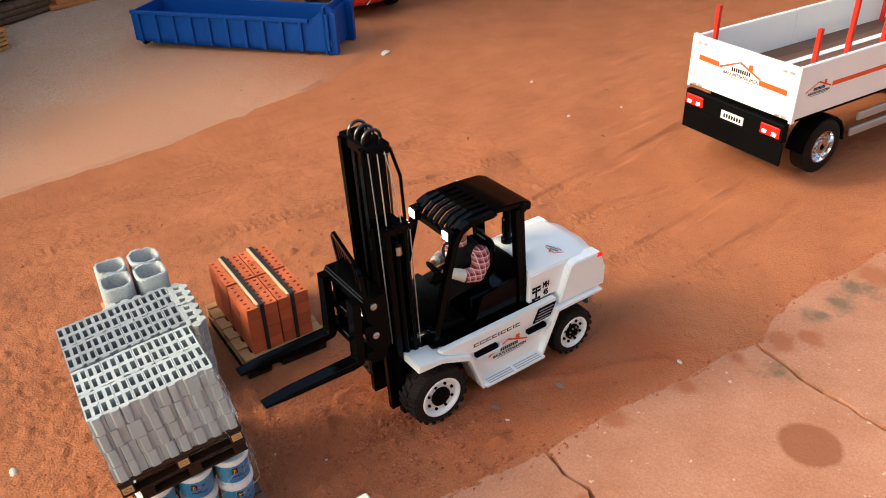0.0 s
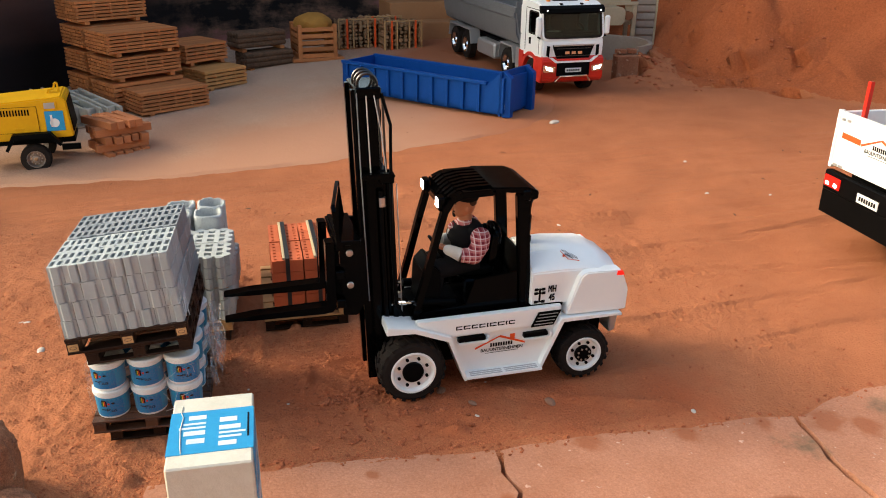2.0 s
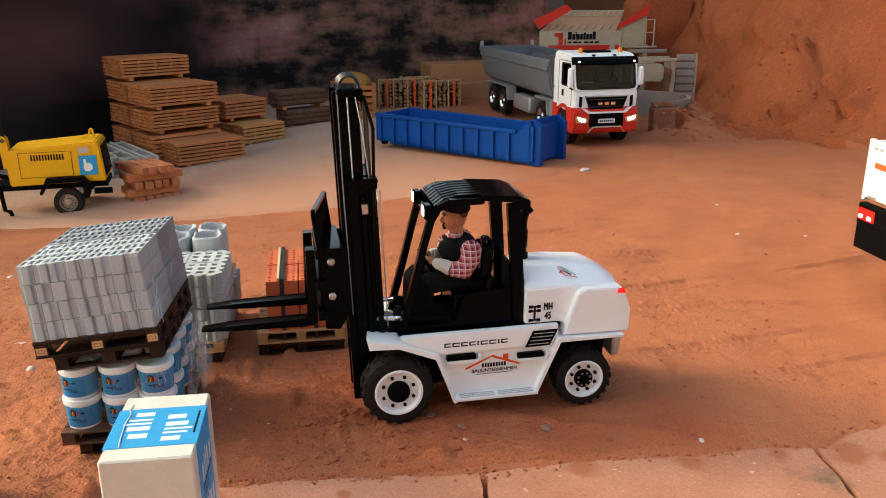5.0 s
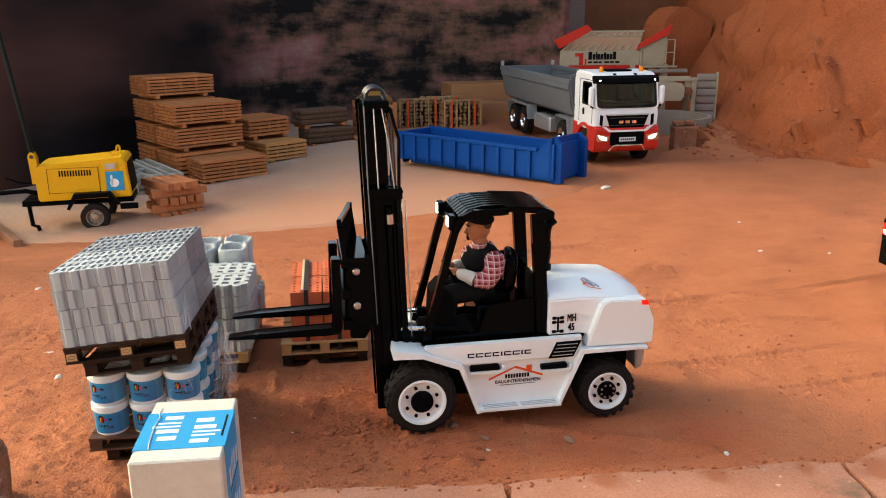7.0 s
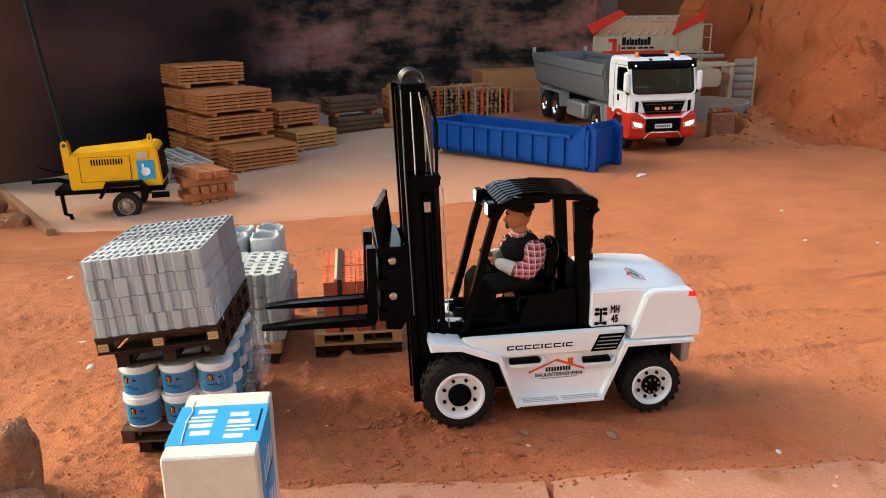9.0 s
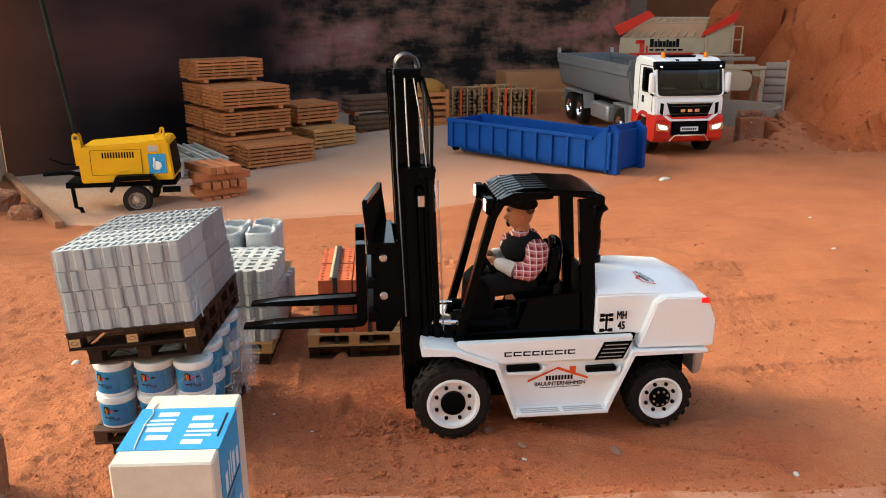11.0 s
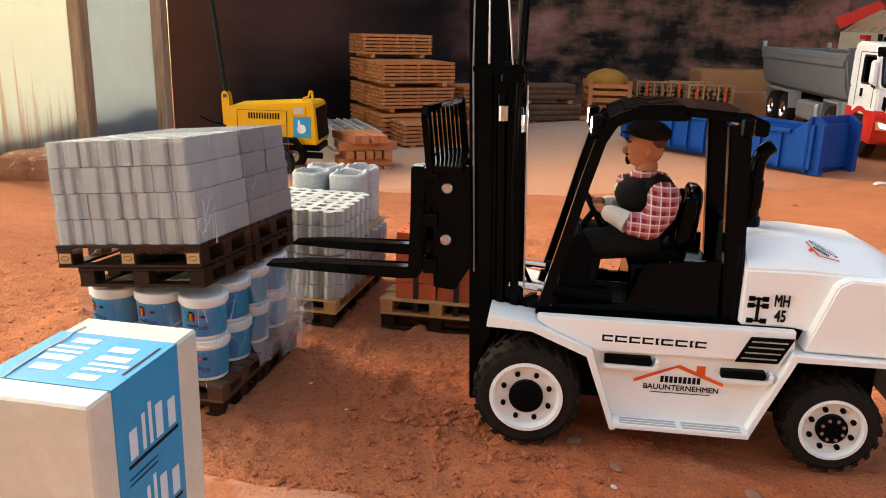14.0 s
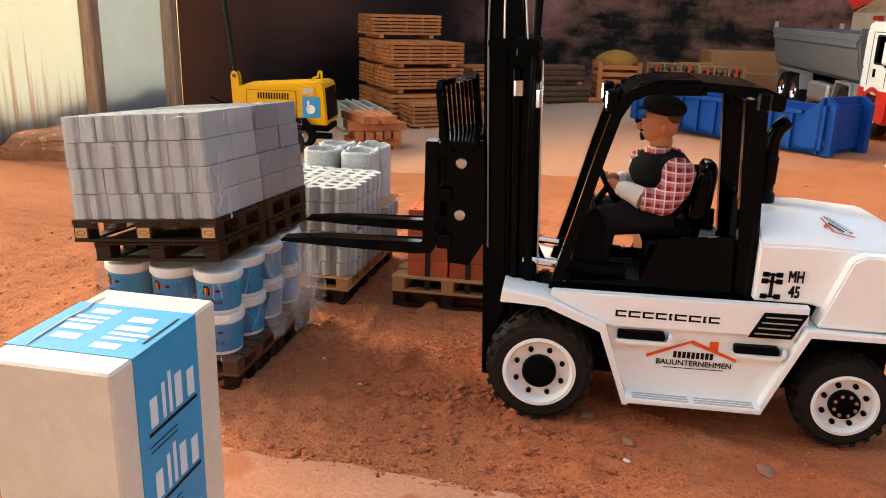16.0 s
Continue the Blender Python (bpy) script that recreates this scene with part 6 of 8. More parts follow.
for y in (2.3, 6.9):
    part("fork", prism(bmesh.new(), [(-14.7, 8.62), (-14.65, 8.78), (-12.5, 8.98), (-6.75, 9.05), (-6.65, 9.2), (-6.65, 14.6), (-5.95, 14.6), (-5.95, 8.9), (-6.25, 8.5), (-7.0, 8.45), (-12.5, 8.55)], y - 0.55, y + 0.55, "y", 0.06), BLACK, lift, "black fork")
bm = bmesh.new()
for y in (1.45, 7.75):
    beam(bm, (sk(y) - 5.6, y, 14.3), (sk(y) - 5.95, y, 17.2), 0.3, 0.3)
    beam(bm, (sk(y) - 5.95, y, 17.2), (sk(y) - 5.97, y + (0.35 if y < CY else -0.35), 17.6), 0.3, 0.3)
beam(bm, (sk(1.75) - 5.97, 1.75, 17.6), (sk(7.45) - 5.97, 7.45, 17.6), 0.3, 0.3)
part("load_rest_frame", bm, BLACK, lift)
for i in range(8):
    y = 2.15 + i * 0.7
    part("load_rest_bar", beam(bmesh.new(), (sk(y) - 5.6, y, 14.3), (sk(y) - 5.96, y, 17.55), 0.16, 0.18), BLACK, lift)
part("load_rest_shelf", box(bmesh.new(), -5.7, 1.4, 14.35, -3.9, 7.8, 14.75, 0.05), BLACK, lift)


# driver doll
def doll():
    bm = bmesh.new()

    def blob(c, rx, ry, rz, mi, seg=14, tilt=0.0):
        r = bmesh.ops.create_uvsphere(bm, u_segments=seg, v_segments=10, radius=1.0)
        m = Matrix.Translation(c) @ Matrix.Rotation(tilt, 4, "Y") @ Matrix.Diagonal((rx, ry, rz, 1))
        bmesh.ops.transform(bm, matrix=m, verts=r["verts"])
        for f in {f for v in r["verts"] for f in v.link_faces}:
            f.material_index = mi
    blob((5.95, CY, 12.4), 1.55, 1.5, 2.0, 1, tilt=0.05)
    blob((5.55, CY, 13.2), 1.55, 1.6, 1.25, 1, tilt=0.2)
    blob((6.1, CY, 13.75), 1.05, 1.75, 0.6, 1)
    blob((5.35, CY, 14.2), 0.85, 0.9, 0.42, 2, tilt=-0.35)
    blob((4.55, CY, 13.75), 0.42, 0.5, 0.55, 2, tilt=-0.5)
    blob((4.45, CY - 0.05, 13.45), 0.42, 0.32, 0.5, 3, tilt=-0.4)
    blob((5.6, CY, 14.75), 0.60, 0.60, 0.65, 0)
    blob((5.45, CY, 15.75), 0.98, 0.80, 1.0, 0)
    blob((5.15, CY, 15.25), 0.68, 0.60, 0.55, 0, tilt=0.3)
    blob((4.45, CY, 15.55), 0.20, 0.14, 0.22, 0, tilt=0.5)
    blob((4.62, CY, 16.05), 0.18, 0.45, 0.10, 4)
    blob((4.62, CY, 15.08), 0.17, 0.26, 0.30, 1)
    blob((4.56, CY, 15.34), 0.13, 0.30, 0.07, 1)
    blob((6.0, CY, 16.08), 0.56, 0.79, 0.42, 4)
    for s in (-1, 1):
        blob((5.55, CY + 0.80 * s, 15.6), 0.20, 0.10, 0.28, 0)
    blob((5.6, CY, 16.62), 1.18, 0.98, 0.62, 1, tilt=0.16)
    blob((4.75, CY, 16.55), 0.60, 0.70, 0.09, 1, tilt=-0.12)
    for s in (-1, 1):
        sh = Vector((6.45, CY + 1.65 * s, 13.4)); el = Vector((5.75, CY + 2.1 * s, 11.95)); wr = Vector((4.75, CY + 1.85 * s, 12.0)); ha = Vector((3.75, CY + 1.2 * s, 12.35))
        tube(bm, [sh, (sh + el) / 2 + Vector((0.2, 0.12 * s, 0.05)), el], 0.86, 14, mi=2, r1=0.74)
        blob(sh, 0.88, 0.78, 0.84, 2)
        blob(el, 0.76, 0.72, 0.72, 2)
        tube(bm, [el, wr], 0.72, 14, mi=2, r1=0.60)
        tube(bm, [wr, (wr + ha) / 2 + Vector((0, 0, 0.03)), ha], 0.58, 14, mi=3, r1=0.46)
        blob(ha, 0.40, 0.36, 0.42, 3)
        pl = ha + Vector((-0.42, -0.28 * s, 0.18))
        blob(pl, 0.36, 0.22, 0.26, 0, tilt=0.4)
        for k in range(4):
            tube(bm, [pl + Vector((-0.12, (0.16 - 0.11 * k) * s, 0.12 - 0.07 * k)), pl + Vector((-0.42, (0.12 - 0.12 * k) * s, 0.20 - 0.08 * k))], 0.075, 6, mi=0)
        hip = Vector((6.4, CY + 0.75 * s, 11.0)); kn = Vector((3.0, CY + 1.0 * s, 10.55)); ft = Vector((2.8, CY + 0.95 * s, 7.9))
        tube(bm, [hip, kn], 1.0, 12, mi=1, r1=0.85)
        blob(kn, 0.88, 0.82, 0.88, 1)
        tube(bm, [kn, ft], 0.66, 12, mi=1, r1=0.5)
        blob(ft + Vector((-0.4, 0, -0.25)), 0.85, 0.42, 0.35, 1)
    solid("driver_doll", bm, [SKIN, VEST, PLAID, CUFF, HAIR], at(0, 0, 0), "seated driver doll in a red plaid shirt and black vest", "doll")


doll()

# ---- tail of the parked drop-side trailer ----
trailer = thing("trailer", at(57.8, 7.4, 0.1, -4.0), "white drop-side trailer with red stakes, parked on sand", "trailer")
TW, TL = 16.5, 62
part("tailboard", box(bmesh.new(), 0, 0, 9.9, 0.5, TW, 16.6, 0.08), WHITE, trailer, "cream-white tailboard")
part("side_board", box(bmesh.new(), 0.55, 0, 9.9, 20.0, 0.5, 16.6, 0.08), WHITE, trailer)
part("side_board", box(bmesh.new(), 20.2, 0, 9.9, TL, 0.5, 16.6, 0.08), WHITE, trailer)
part("side_board", box(bmesh.new(), 0.55, TW - 0.5, 9.9, 20.0, TW, 16.6, 0.08), WHITE, trailer)
part("side_board", box(bmesh.new(), 20.2, TW - 0.5, 9.9, TL, TW, 16.6, 0.08), WHITE, trailer)
part("headboard", box(bmesh.new(), TL, 0, 9.9, TL + 0.6, TW, 20, 0.08), WHITE, trailer)
for j in range(6):
    w = (TW - 1.0) / 6
    part("floor_plank", box(bmesh.new(), 0.5, 0.5 + j * w + 0.03, 11.1, TL, 0.5 + (j + 1) * w - 0.03, 11.5), FLOORWOOD, trailer, "brown floor plank")
for y in (TW * 0.33, TW * 0.66):
    part("floor_strip", box(bmesh.new(), 0.6, y - 0.5, 11.51, TL, y + 0.5, 11.62), WHITE, trailer, "white metal floor strip")
for x, y in ((4.0, 1.2), (2.4, TW - 1.3), (10.2, 1.2), (17.5, 1.2), (31, 1.2), (40, TW - 1.3)):
    part("stake", beam(bmesh.new(), (x, y, 11.5), (x, y, 20.3 if x < 5 else 23.0), 0.52, 0.52), RED, trailer, "red stake")
for y0 in (0.03, TW - 0.03):
    part("corner_post", box(bmesh.new(), -0.1, y0 - 0.25, 9.6, 0.5, y0 + 0.25, 16.75, 0.05), WHITE, trailer)
for y in (1.0, 2.0, TW - 2.0, TW - 1.0):
    part("latch", box(bmesh.new(), -0.14, y - 0.3, 15.6, -0.01, y + 0.3, 15.95, 0.03), ALU, trailer)
    part("hinge", box(bmesh.new(), -0.14, y - 0.35, 10.0, -0.01, y + 0.35, 10.3, 0.03), ALU, trailer)
part("underframe", box(bmesh.new(), 1.0, 3.0, 7.4, TL, TW - 3.0, 9.85, 0.1), MATT, trailer)
part("rear_bumper", box(bmesh.new(), -0.6, 0.2, 6.9, 0.4, TW - 0.2, 9.4, 0.15), MATT, trailer, "black rear bumper")
part("mud_flap", box(bmesh.new(), -0.4, 0.1, 3.9, -0.15, TW - 0.1, 6.88, 0.05), MATT, trailer, "black rubber flap")
for y in (0.6, TW - 3.5):
    lamp = part("tail_lamp", box(bmesh.new(), -0.85, y, 7.5, -0.61, y + 2.9, 8.9, 0.1), REDLAMP, trailer, "lit red tail lamp")
    for d in (0.4, 1.9):
        part("bulb", box(bmesh.new(), -0.92, y + d, 7.75, -0.86, y + d + 0.6, 8.15, 0.03), LAMPWHITE, lamp)
plate = part("number_plate", box(bmesh.new(), -0.75, 6.2, 7.3, -0.62, 9.8, 8.4, 0.03), BUCKET, trailer, "white plate with dark bars")
bm = bmesh.new()
for k in range(7):
    box(bm, -0.80, 6.55 + k * 0.42, 7.6, -0.755, 6.55 + k * 0.42 + 0.26, 8.1)
part("bars", bm, INK, plate)
for y0, y1, dz in ((TW - 4.6, TW - 1.2, 0.75), (1.2, 5.4, 0.1)):
    bm = bmesh.new()
    bm.faces.new([bm.verts.new(p) for p in ((-0.02, y0, 12.7 + dz), (-0.02, y1, 12.8 + dz), (-0.02, y1, 13.5 + dz), (-0.02, y0, 13.4 + dz))])
    part("stripe", bm, ORANGE, trailer, "orange stripe")
roof_mark("sign", trailer, (-0.01, 8.5, 13.4), (0, -1, 0), (0, 0, 1), 3.3, (-1, 0, 0))
roof_mark("sign", trailer, (4.2, -0.01, 13.0), (1, 0, 0), (0, 0, 1), 2.4, (0, -1, 0))
bm = bmesh.new()
bm.faces.new([bm.verts.new(p) for p in ((6.8, -0.02, 13.0), (19.5, -0.02, 13.0), (19.5, -0.02, 13.6), (6.8, -0.02, 13.6))])
part("stripe", bm, ORANGE, trailer, "orange stripe")


def road_wheel(parent, x, y, z, r, w, side, name="wheel", rim=None):
    s = side
    t = part(name, lathe(bmesh.new(), [(r * 0.58, y), (r * 0.9, y), (r, y - s * 0.25), (r, y - s * (w - 0.25)), (r * 0.9, y - s * w), (r * 0.5, y - s * w)], (x, 0, z), "y", 32, caps=False), RUBBER, parent)
    part("rim", lathe(bmesh.new(), [(r * 0.60, y + s * 0.03), (r * 0.56, y + s * 0.03), (r * 0.5, y - s * 0.7), (r * 0.28, y - s * 0.6), (r * 0.26, y - s * 0.1), (r * 0.12, y - s * 0.05)], (x, 0, z), "y", 28, caps=False), rim or CHROME, t, "chrome rim" if rim is None else "dull dusty steel rim")
    bm = bmesh.new()
    for k in range(10):
        a = 2 * math.pi * k / 10
        lathe(bm, [(0.14, y - s * 0.62), (0.12, y - s * 0.45)], (x + r * 0.38 * math.cos(a), 0, z + r * 0.38 * math.sin(a)), "y", 6)
    part("wheel_nuts", bm, STEEL, t)


for x in (9.4, 42.5):
    for y, s in ((0.9, -1), (TW - 0.9, 1)):
        road_wheel(trailer, x, y, 3.7, 3.7, 2.4, s)
        part("mudguard", prism(bmesh.new(), [(x - 4.2 * math.cos(a), 3.7 + 4.2 * math.sin(a)) for a in [math.pi * k / 8 for k in range(9)]] + [(x + 3.95 * math.cos(a), 3.7 + 3.95 * math.sin(a)) for a in [math.pi * k / 8 for k in range(9)]], *sorted((y, y - s * 2.6)), "y"), MATT, trailer)
for z in (6.2, 4.2):
    part("side_guard", box(bmesh.new(), 15.0 if z > 5 else 14.0, 0.3, z, 37, 0.7, z + 1.1, 0.08), ALU, trailer, "grey side guard rail")

# ---- roll-off container ----
cont = thing("skip_container", at(31.3, 113.0, level(31, 113) + 0.47, -51.2), "open blue steel roll-off container with ribbed sides", "container")
CL, CW, CH = 20.8, 5.5, 6.6
part("floor", box(bmesh.new(), -CL, -CW, 1.0, CL, CW, 1.5), BLUE, cont)
for s in (-1, 1):
    part("side_wall", prism(bmesh.new(), [(-CL, 1.0), (-CL, CH), (CL - 3.2, CH), (CL, CH + 2.6), (CL, 1.0)], *sorted((s * CW, s * (CW - 0.35))), "y", 0.05), BLUE, cont)
    part("top_rail", box(bmesh.new(), -CL, min(s * (CW - 0.4), s * (CW + 0.45)), CH - 0.1, CL - 3.2, max(s * (CW - 0.4), s * (CW + 0.45)), CH + 0.55, 0.06), BLUE, cont)
    for k in range(10):
        x = -CL + 1.6 + k * 3.9
        part("rib", box(bmesh.new(), x - 0.3, min(s * CW, s * (CW + 0.5)), 0.9, x + 0.3, max(s * CW, s * (CW + 0.5)), CH - 0.1, 0.05), BLUE, cont)
    part("skid", box(bmesh.new(), -CL + 2, s * 2.9 - 0.4, -0.05, CL - 1, s * 2.9 + 0.4, 0.95, 0.05), BLUE, cont)
    part("roller", lathe(bmesh.new(), [(0.7, -0.5), (0.7, 0.5)], (-CL + 1.2, s * 4.1, 0.65), "y", 16), MATT, cont)
part("tail_wall", box(bmesh.new(), -CL - 0.1, -CW, 1.0, -CL + 0.35, CW, CH + 0.3, 0.05), BLUE, cont)
part("front_wall", box(bmesh.new(), CL - 0.35, -CW, 0.6, CL + 0.1, CW, CH + 2.8, 0.05), BLUE, cont)
for y in (-4.3, 4.3):
    part("hook_post", prism(bmesh.new(), [(CL + 0.1, 0.3), (CL + 2.0, 0.5), (CL + 2.0, CH + 1.6), (CL + 0.1, CH + 2.9)], y - 0.6, y + 0.6, "y", 0.05), BLUE, cont)
part("hook_plate", box(bmesh.new(), CL + 0.1, -CW, 1.2, CL + 0.7, CW, CH + 1.6, 0.08), BLUE, cont)
part("placard", box(bmesh.new(), CL + 0.71, -CW + 0.6, 2.0, CL + 0.75, -CW + 1.8, 3.0), BUCKET, cont, "small white and red placard")

# ---- tipper lorry ----
lorry = thing("tipper_truck", at(61.2, 107.2, 1.0, 2.5), "white and red tipper lorry with a grey steel body", "truck")
HW = 7.25


def framed(o, ux, uz, n, outer, inner, thick):
    """A panel with rounded corners and a rounded opening: half width, half height and squareness of each, and the opening's shift."""
    bm = bmesh.new()
    o, ux, uz, n = Vector(o), Vector(ux).normalized(), Vector(uz).normalized(), Vector(n).normalized()
    rows = []
    for (w, h, q, cx, cz), d in ((outer, 0), (inner, 0), (inner, -thick), (outer, -thick)):
        row = []
        for k in range(48):
            c, e = math.cos(2 * math.pi * k / 48), math.sin(2 * math.pi * k / 48)
            u, v = cx + w * math.copysign(abs(c) ** q, c), cz + h * math.copysign(abs(e) ** q, e)
            row.append(bm.verts.new(o + ux * u + uz * v + n * d))
        rows.append(row)
    for r0, r1 in zip(rows, rows[1:] + rows[:1]):
        for k in range(48):
            bm.faces.new((r0[k], r1[k], r1[k - 1], r0[k - 1]))
    bmesh.ops.recalc_face_normals(bm, faces=bm.faces[:])
    return bm


def pane(o, ux, uz, n, shape):
    w, h, q, cx, cz = shape
    bm = bmesh.new()
    o, ux, uz, n = Vector(o), Vector(ux).normalized(), Vector(uz).normalized(), Vector(n).normalized()
    for d in (0.0, -0.1):
        vs = []
        for k in range(48):
            c, e = math.cos(2 * math.pi * k / 48), math.sin(2 * math.pi * k / 48)
            u, v = cx + w * math.copysign(abs(c) ** q, c), cz + h * math.copysign(abs(e) ** q, e)
            vs.append(bm.verts.new(o + ux * u + uz * v + n * d))
        bm.faces.new(vs)
    return bm


cab = part("cab", prism(bmesh.new(), [(0.3, 7.2), (0.0, 10.4), (0.25, 11.9), (0.9, 11.9), (12.2, 11.9), (12.3, 7.2)], -HW, HW, "x", 0.3), WHITE, lorry, "white cab")
part("roof", prism(bmesh.new(), [(1.3, 17.7), (1.75, 18.6), (3.4, 19.3), (11.4, 19.5), (12.1, 18.8), (12.15, 17.7)], -HW, HW, "x", 0.35), WHITE, cab)
part("rear_wall", box(bmesh.new(), -HW + 0.2, 11.6, 11.8, HW - 0.2, 12.1, 17.8, 0.1), MATT, cab)
rake = (0, 1.35, 6.0)
face = (0, -6.0, 1.35)
part("windscreen_frame", framed((0, 0.72, 14.9), (1, 0, 0), rake, face, (HW + 0.02, 3.1, 0.16, 0, 0), (6.75, 2.85, 0.20, 0, 0), 0.7), WHITE, cab)
part("windscreen_seal", framed((0, 0.70, 14.9), (1, 0, 0), rake, face, (6.9, 3.0, 0.20, 0, 0), (6.5, 2.62, 0.22, 0, 0), 0.3), RUBBER, cab, "black rubber seal")
part("windscreen", pane((0, 0.78, 14.9), (1, 0, 0), rake, face, (6.7, 2.8, 0.22, 0, 0)), CABGLASS, cab, "clear windscreen")
part("dashboard", prism(bmesh.new(), [(1.3, 11.6), (1.4, 12.9), (2.3, 13.3), (3.6, 12.9), (3.9, 11.6)], -HW + 0.4, HW - 0.4, "x", 0.25), DASH, cab, "dark dashboard")
part("papers", box(bmesh.new(), -5.0, 1.7, 13.25, -2.4, 2.9, 13.42, 0.03), BUCKET, cab, "white papers behind the windscreen")
for s in (-1, 1):
    part("cab_seat", prism(bmesh.new(), [(5.6, 11.6), (5.4, 13.0), (8.6, 13.2), (9.2, 17.0), (10.0, 17.0), (9.8, 11.6)], *sorted((s * 1.6, s * 5.0)), "x", 0.3), DASH, cab, "dark seat")
    part("door", framed((s * HW, 6.65, 14.9), (0, 1, 0), (0, 0, 1), (s, 0, 0), (5.5, 3.25, 0.14, 0, 0), (2.45, 2.35, 0.2, -1.55, -0.05), 0.4), WHITE, cab, "white cab door")
    part("window_seal", framed((s * (HW + 0.03), 6.65, 14.9), (0, 1, 0), (0, 0, 1), (s, 0, 0), (2.6, 2.5, 0.2, -1.55, -0.05), (2.3, 2.2, 0.22, -1.55, -0.05), 0.2), RUBBER, cab, "black rubber seal")
    part("side_window", pane((s * (HW - 0.1), 6.65, 14.9), (0, 1, 0), (0, 0, 1), (s, 0, 0), (2.4, 2.3, 0.2, -1.55, -0.05)), CABGLASS, cab)
    part("marker_light", box(bmesh.new(), s * 2.4 - 0.3, 1.9, 18.75, s * 2.4 + 0.3, 2.7, 19.12, 0.1), MATT, cab)
wheel_ring = [(2.9 + 1.35 * math.cos(a), 4.0 + 0.6 * math.sin(a), 13.4 + 1.2 * math.sin(a)) for a in [2 * math.pi * k / 20 for k in range(21)]]
part("steering_wheel", tube(bmesh.new(), wheel_ring, 0.16, 6), MATT, cab)
part("bumper", prism(bmesh.new(), [(0.6, 2.6), (-0.5, 3.4), (-0.6, 7.6), (0.3, 8.4), (4.2, 8.3), (4.3, 2.9)], -HW - 0.1, HW + 0.1, "x", 0.2), RED, lorry, "red bumper")
bm = bmesh.new()
cols = []
for k in range(17):
    x = -HW - 0.15 + k * (2 * HW + 0.3) / 16
    back = 0.5 * (abs(x) / HW) ** 5
    cols.append([bm.verts.new((x, y + back, z)) for y, z in ((0.95, 17.05), (0.35, 17.35), (0.45, 18.2), (1.35, 18.75), (1.9, 18.5), (1.5, 17.3))])
for c0, c1 in zip(cols, cols[1:]):
    for i in range(6):
        bm.faces.new((c0[i], c0[i - 1], c1[i - 1], c1[i]))
bm.faces.new(cols[0]); bm.faces.new(cols[-1][::-1])
bmesh.ops.recalc_face_normals(bm, faces=bm.faces[:])
part("sun_visor", bm, MATT, lorry, "dark curved sun visor")
part("grille", prism(bmesh.new(), [(-4.9, 10.7), (4.9, 10.7), (3.7, 7.5), (-3.7, 7.5)], -0.30, 0.1, "y", 0.03), MATT, lorry, "black grille")
part("lower_grille", prism(bmesh.new(), [(-0.72, 4.2), (-0.72, 7.2), (-0.4, 7.2), (-0.4, 4.2)], -3.9, 3.9, "x", 0.03), MATT, lorry)
part("grille_bar", prism(bmesh.new(), [(-0.36, 10.5), (-0.34, 10.78), (0.0, 10.78), (0.0, 10.5)], -4.7, 4.7, "x", 0.02), STEEL, lorry, "bright bar")
for z in (9.9, 8.35):
    part("grille_bar", prism(bmesh.new(), [(-0.34, z), (-0.33, z + 0.14), (0.0, z + 0.14), (0.0, z)], -4.0, 4.0, "x", 0.01), IRON, lorry)
bm = bmesh.new()
for k in range(3):
    box(bm, -2.0 + 1.5 * k, -0.42, 8.8, -1.0 + 1.5 * k, -0.31, 9.4)
part("badge", bm, CHROME, lorry, "chrome badge shapes")
part("bull_bar", tube(bmesh.new(), [(-4.2, -0.75, 3.0), (-3.2, -1.0, 4.2), (3.2, -1.0, 4.2), (4.2, -0.75, 3.0)], 0.22, 8), CHROME, lorry)
pl = part("number_plate", box(bmesh.new(), -1.9, -0.85, 5.0, 1.9, -0.73, 5.9, 0.03), BUCKET, lorry)
bm = bmesh.new()
for k in range(7):
    box(bm, -1.6 + 0.46 * k, -0.88, 5.25, -1.6 + 0.46 * k + 0.3, -0.855, 5.65)
part("bars", bm, INK, pl)
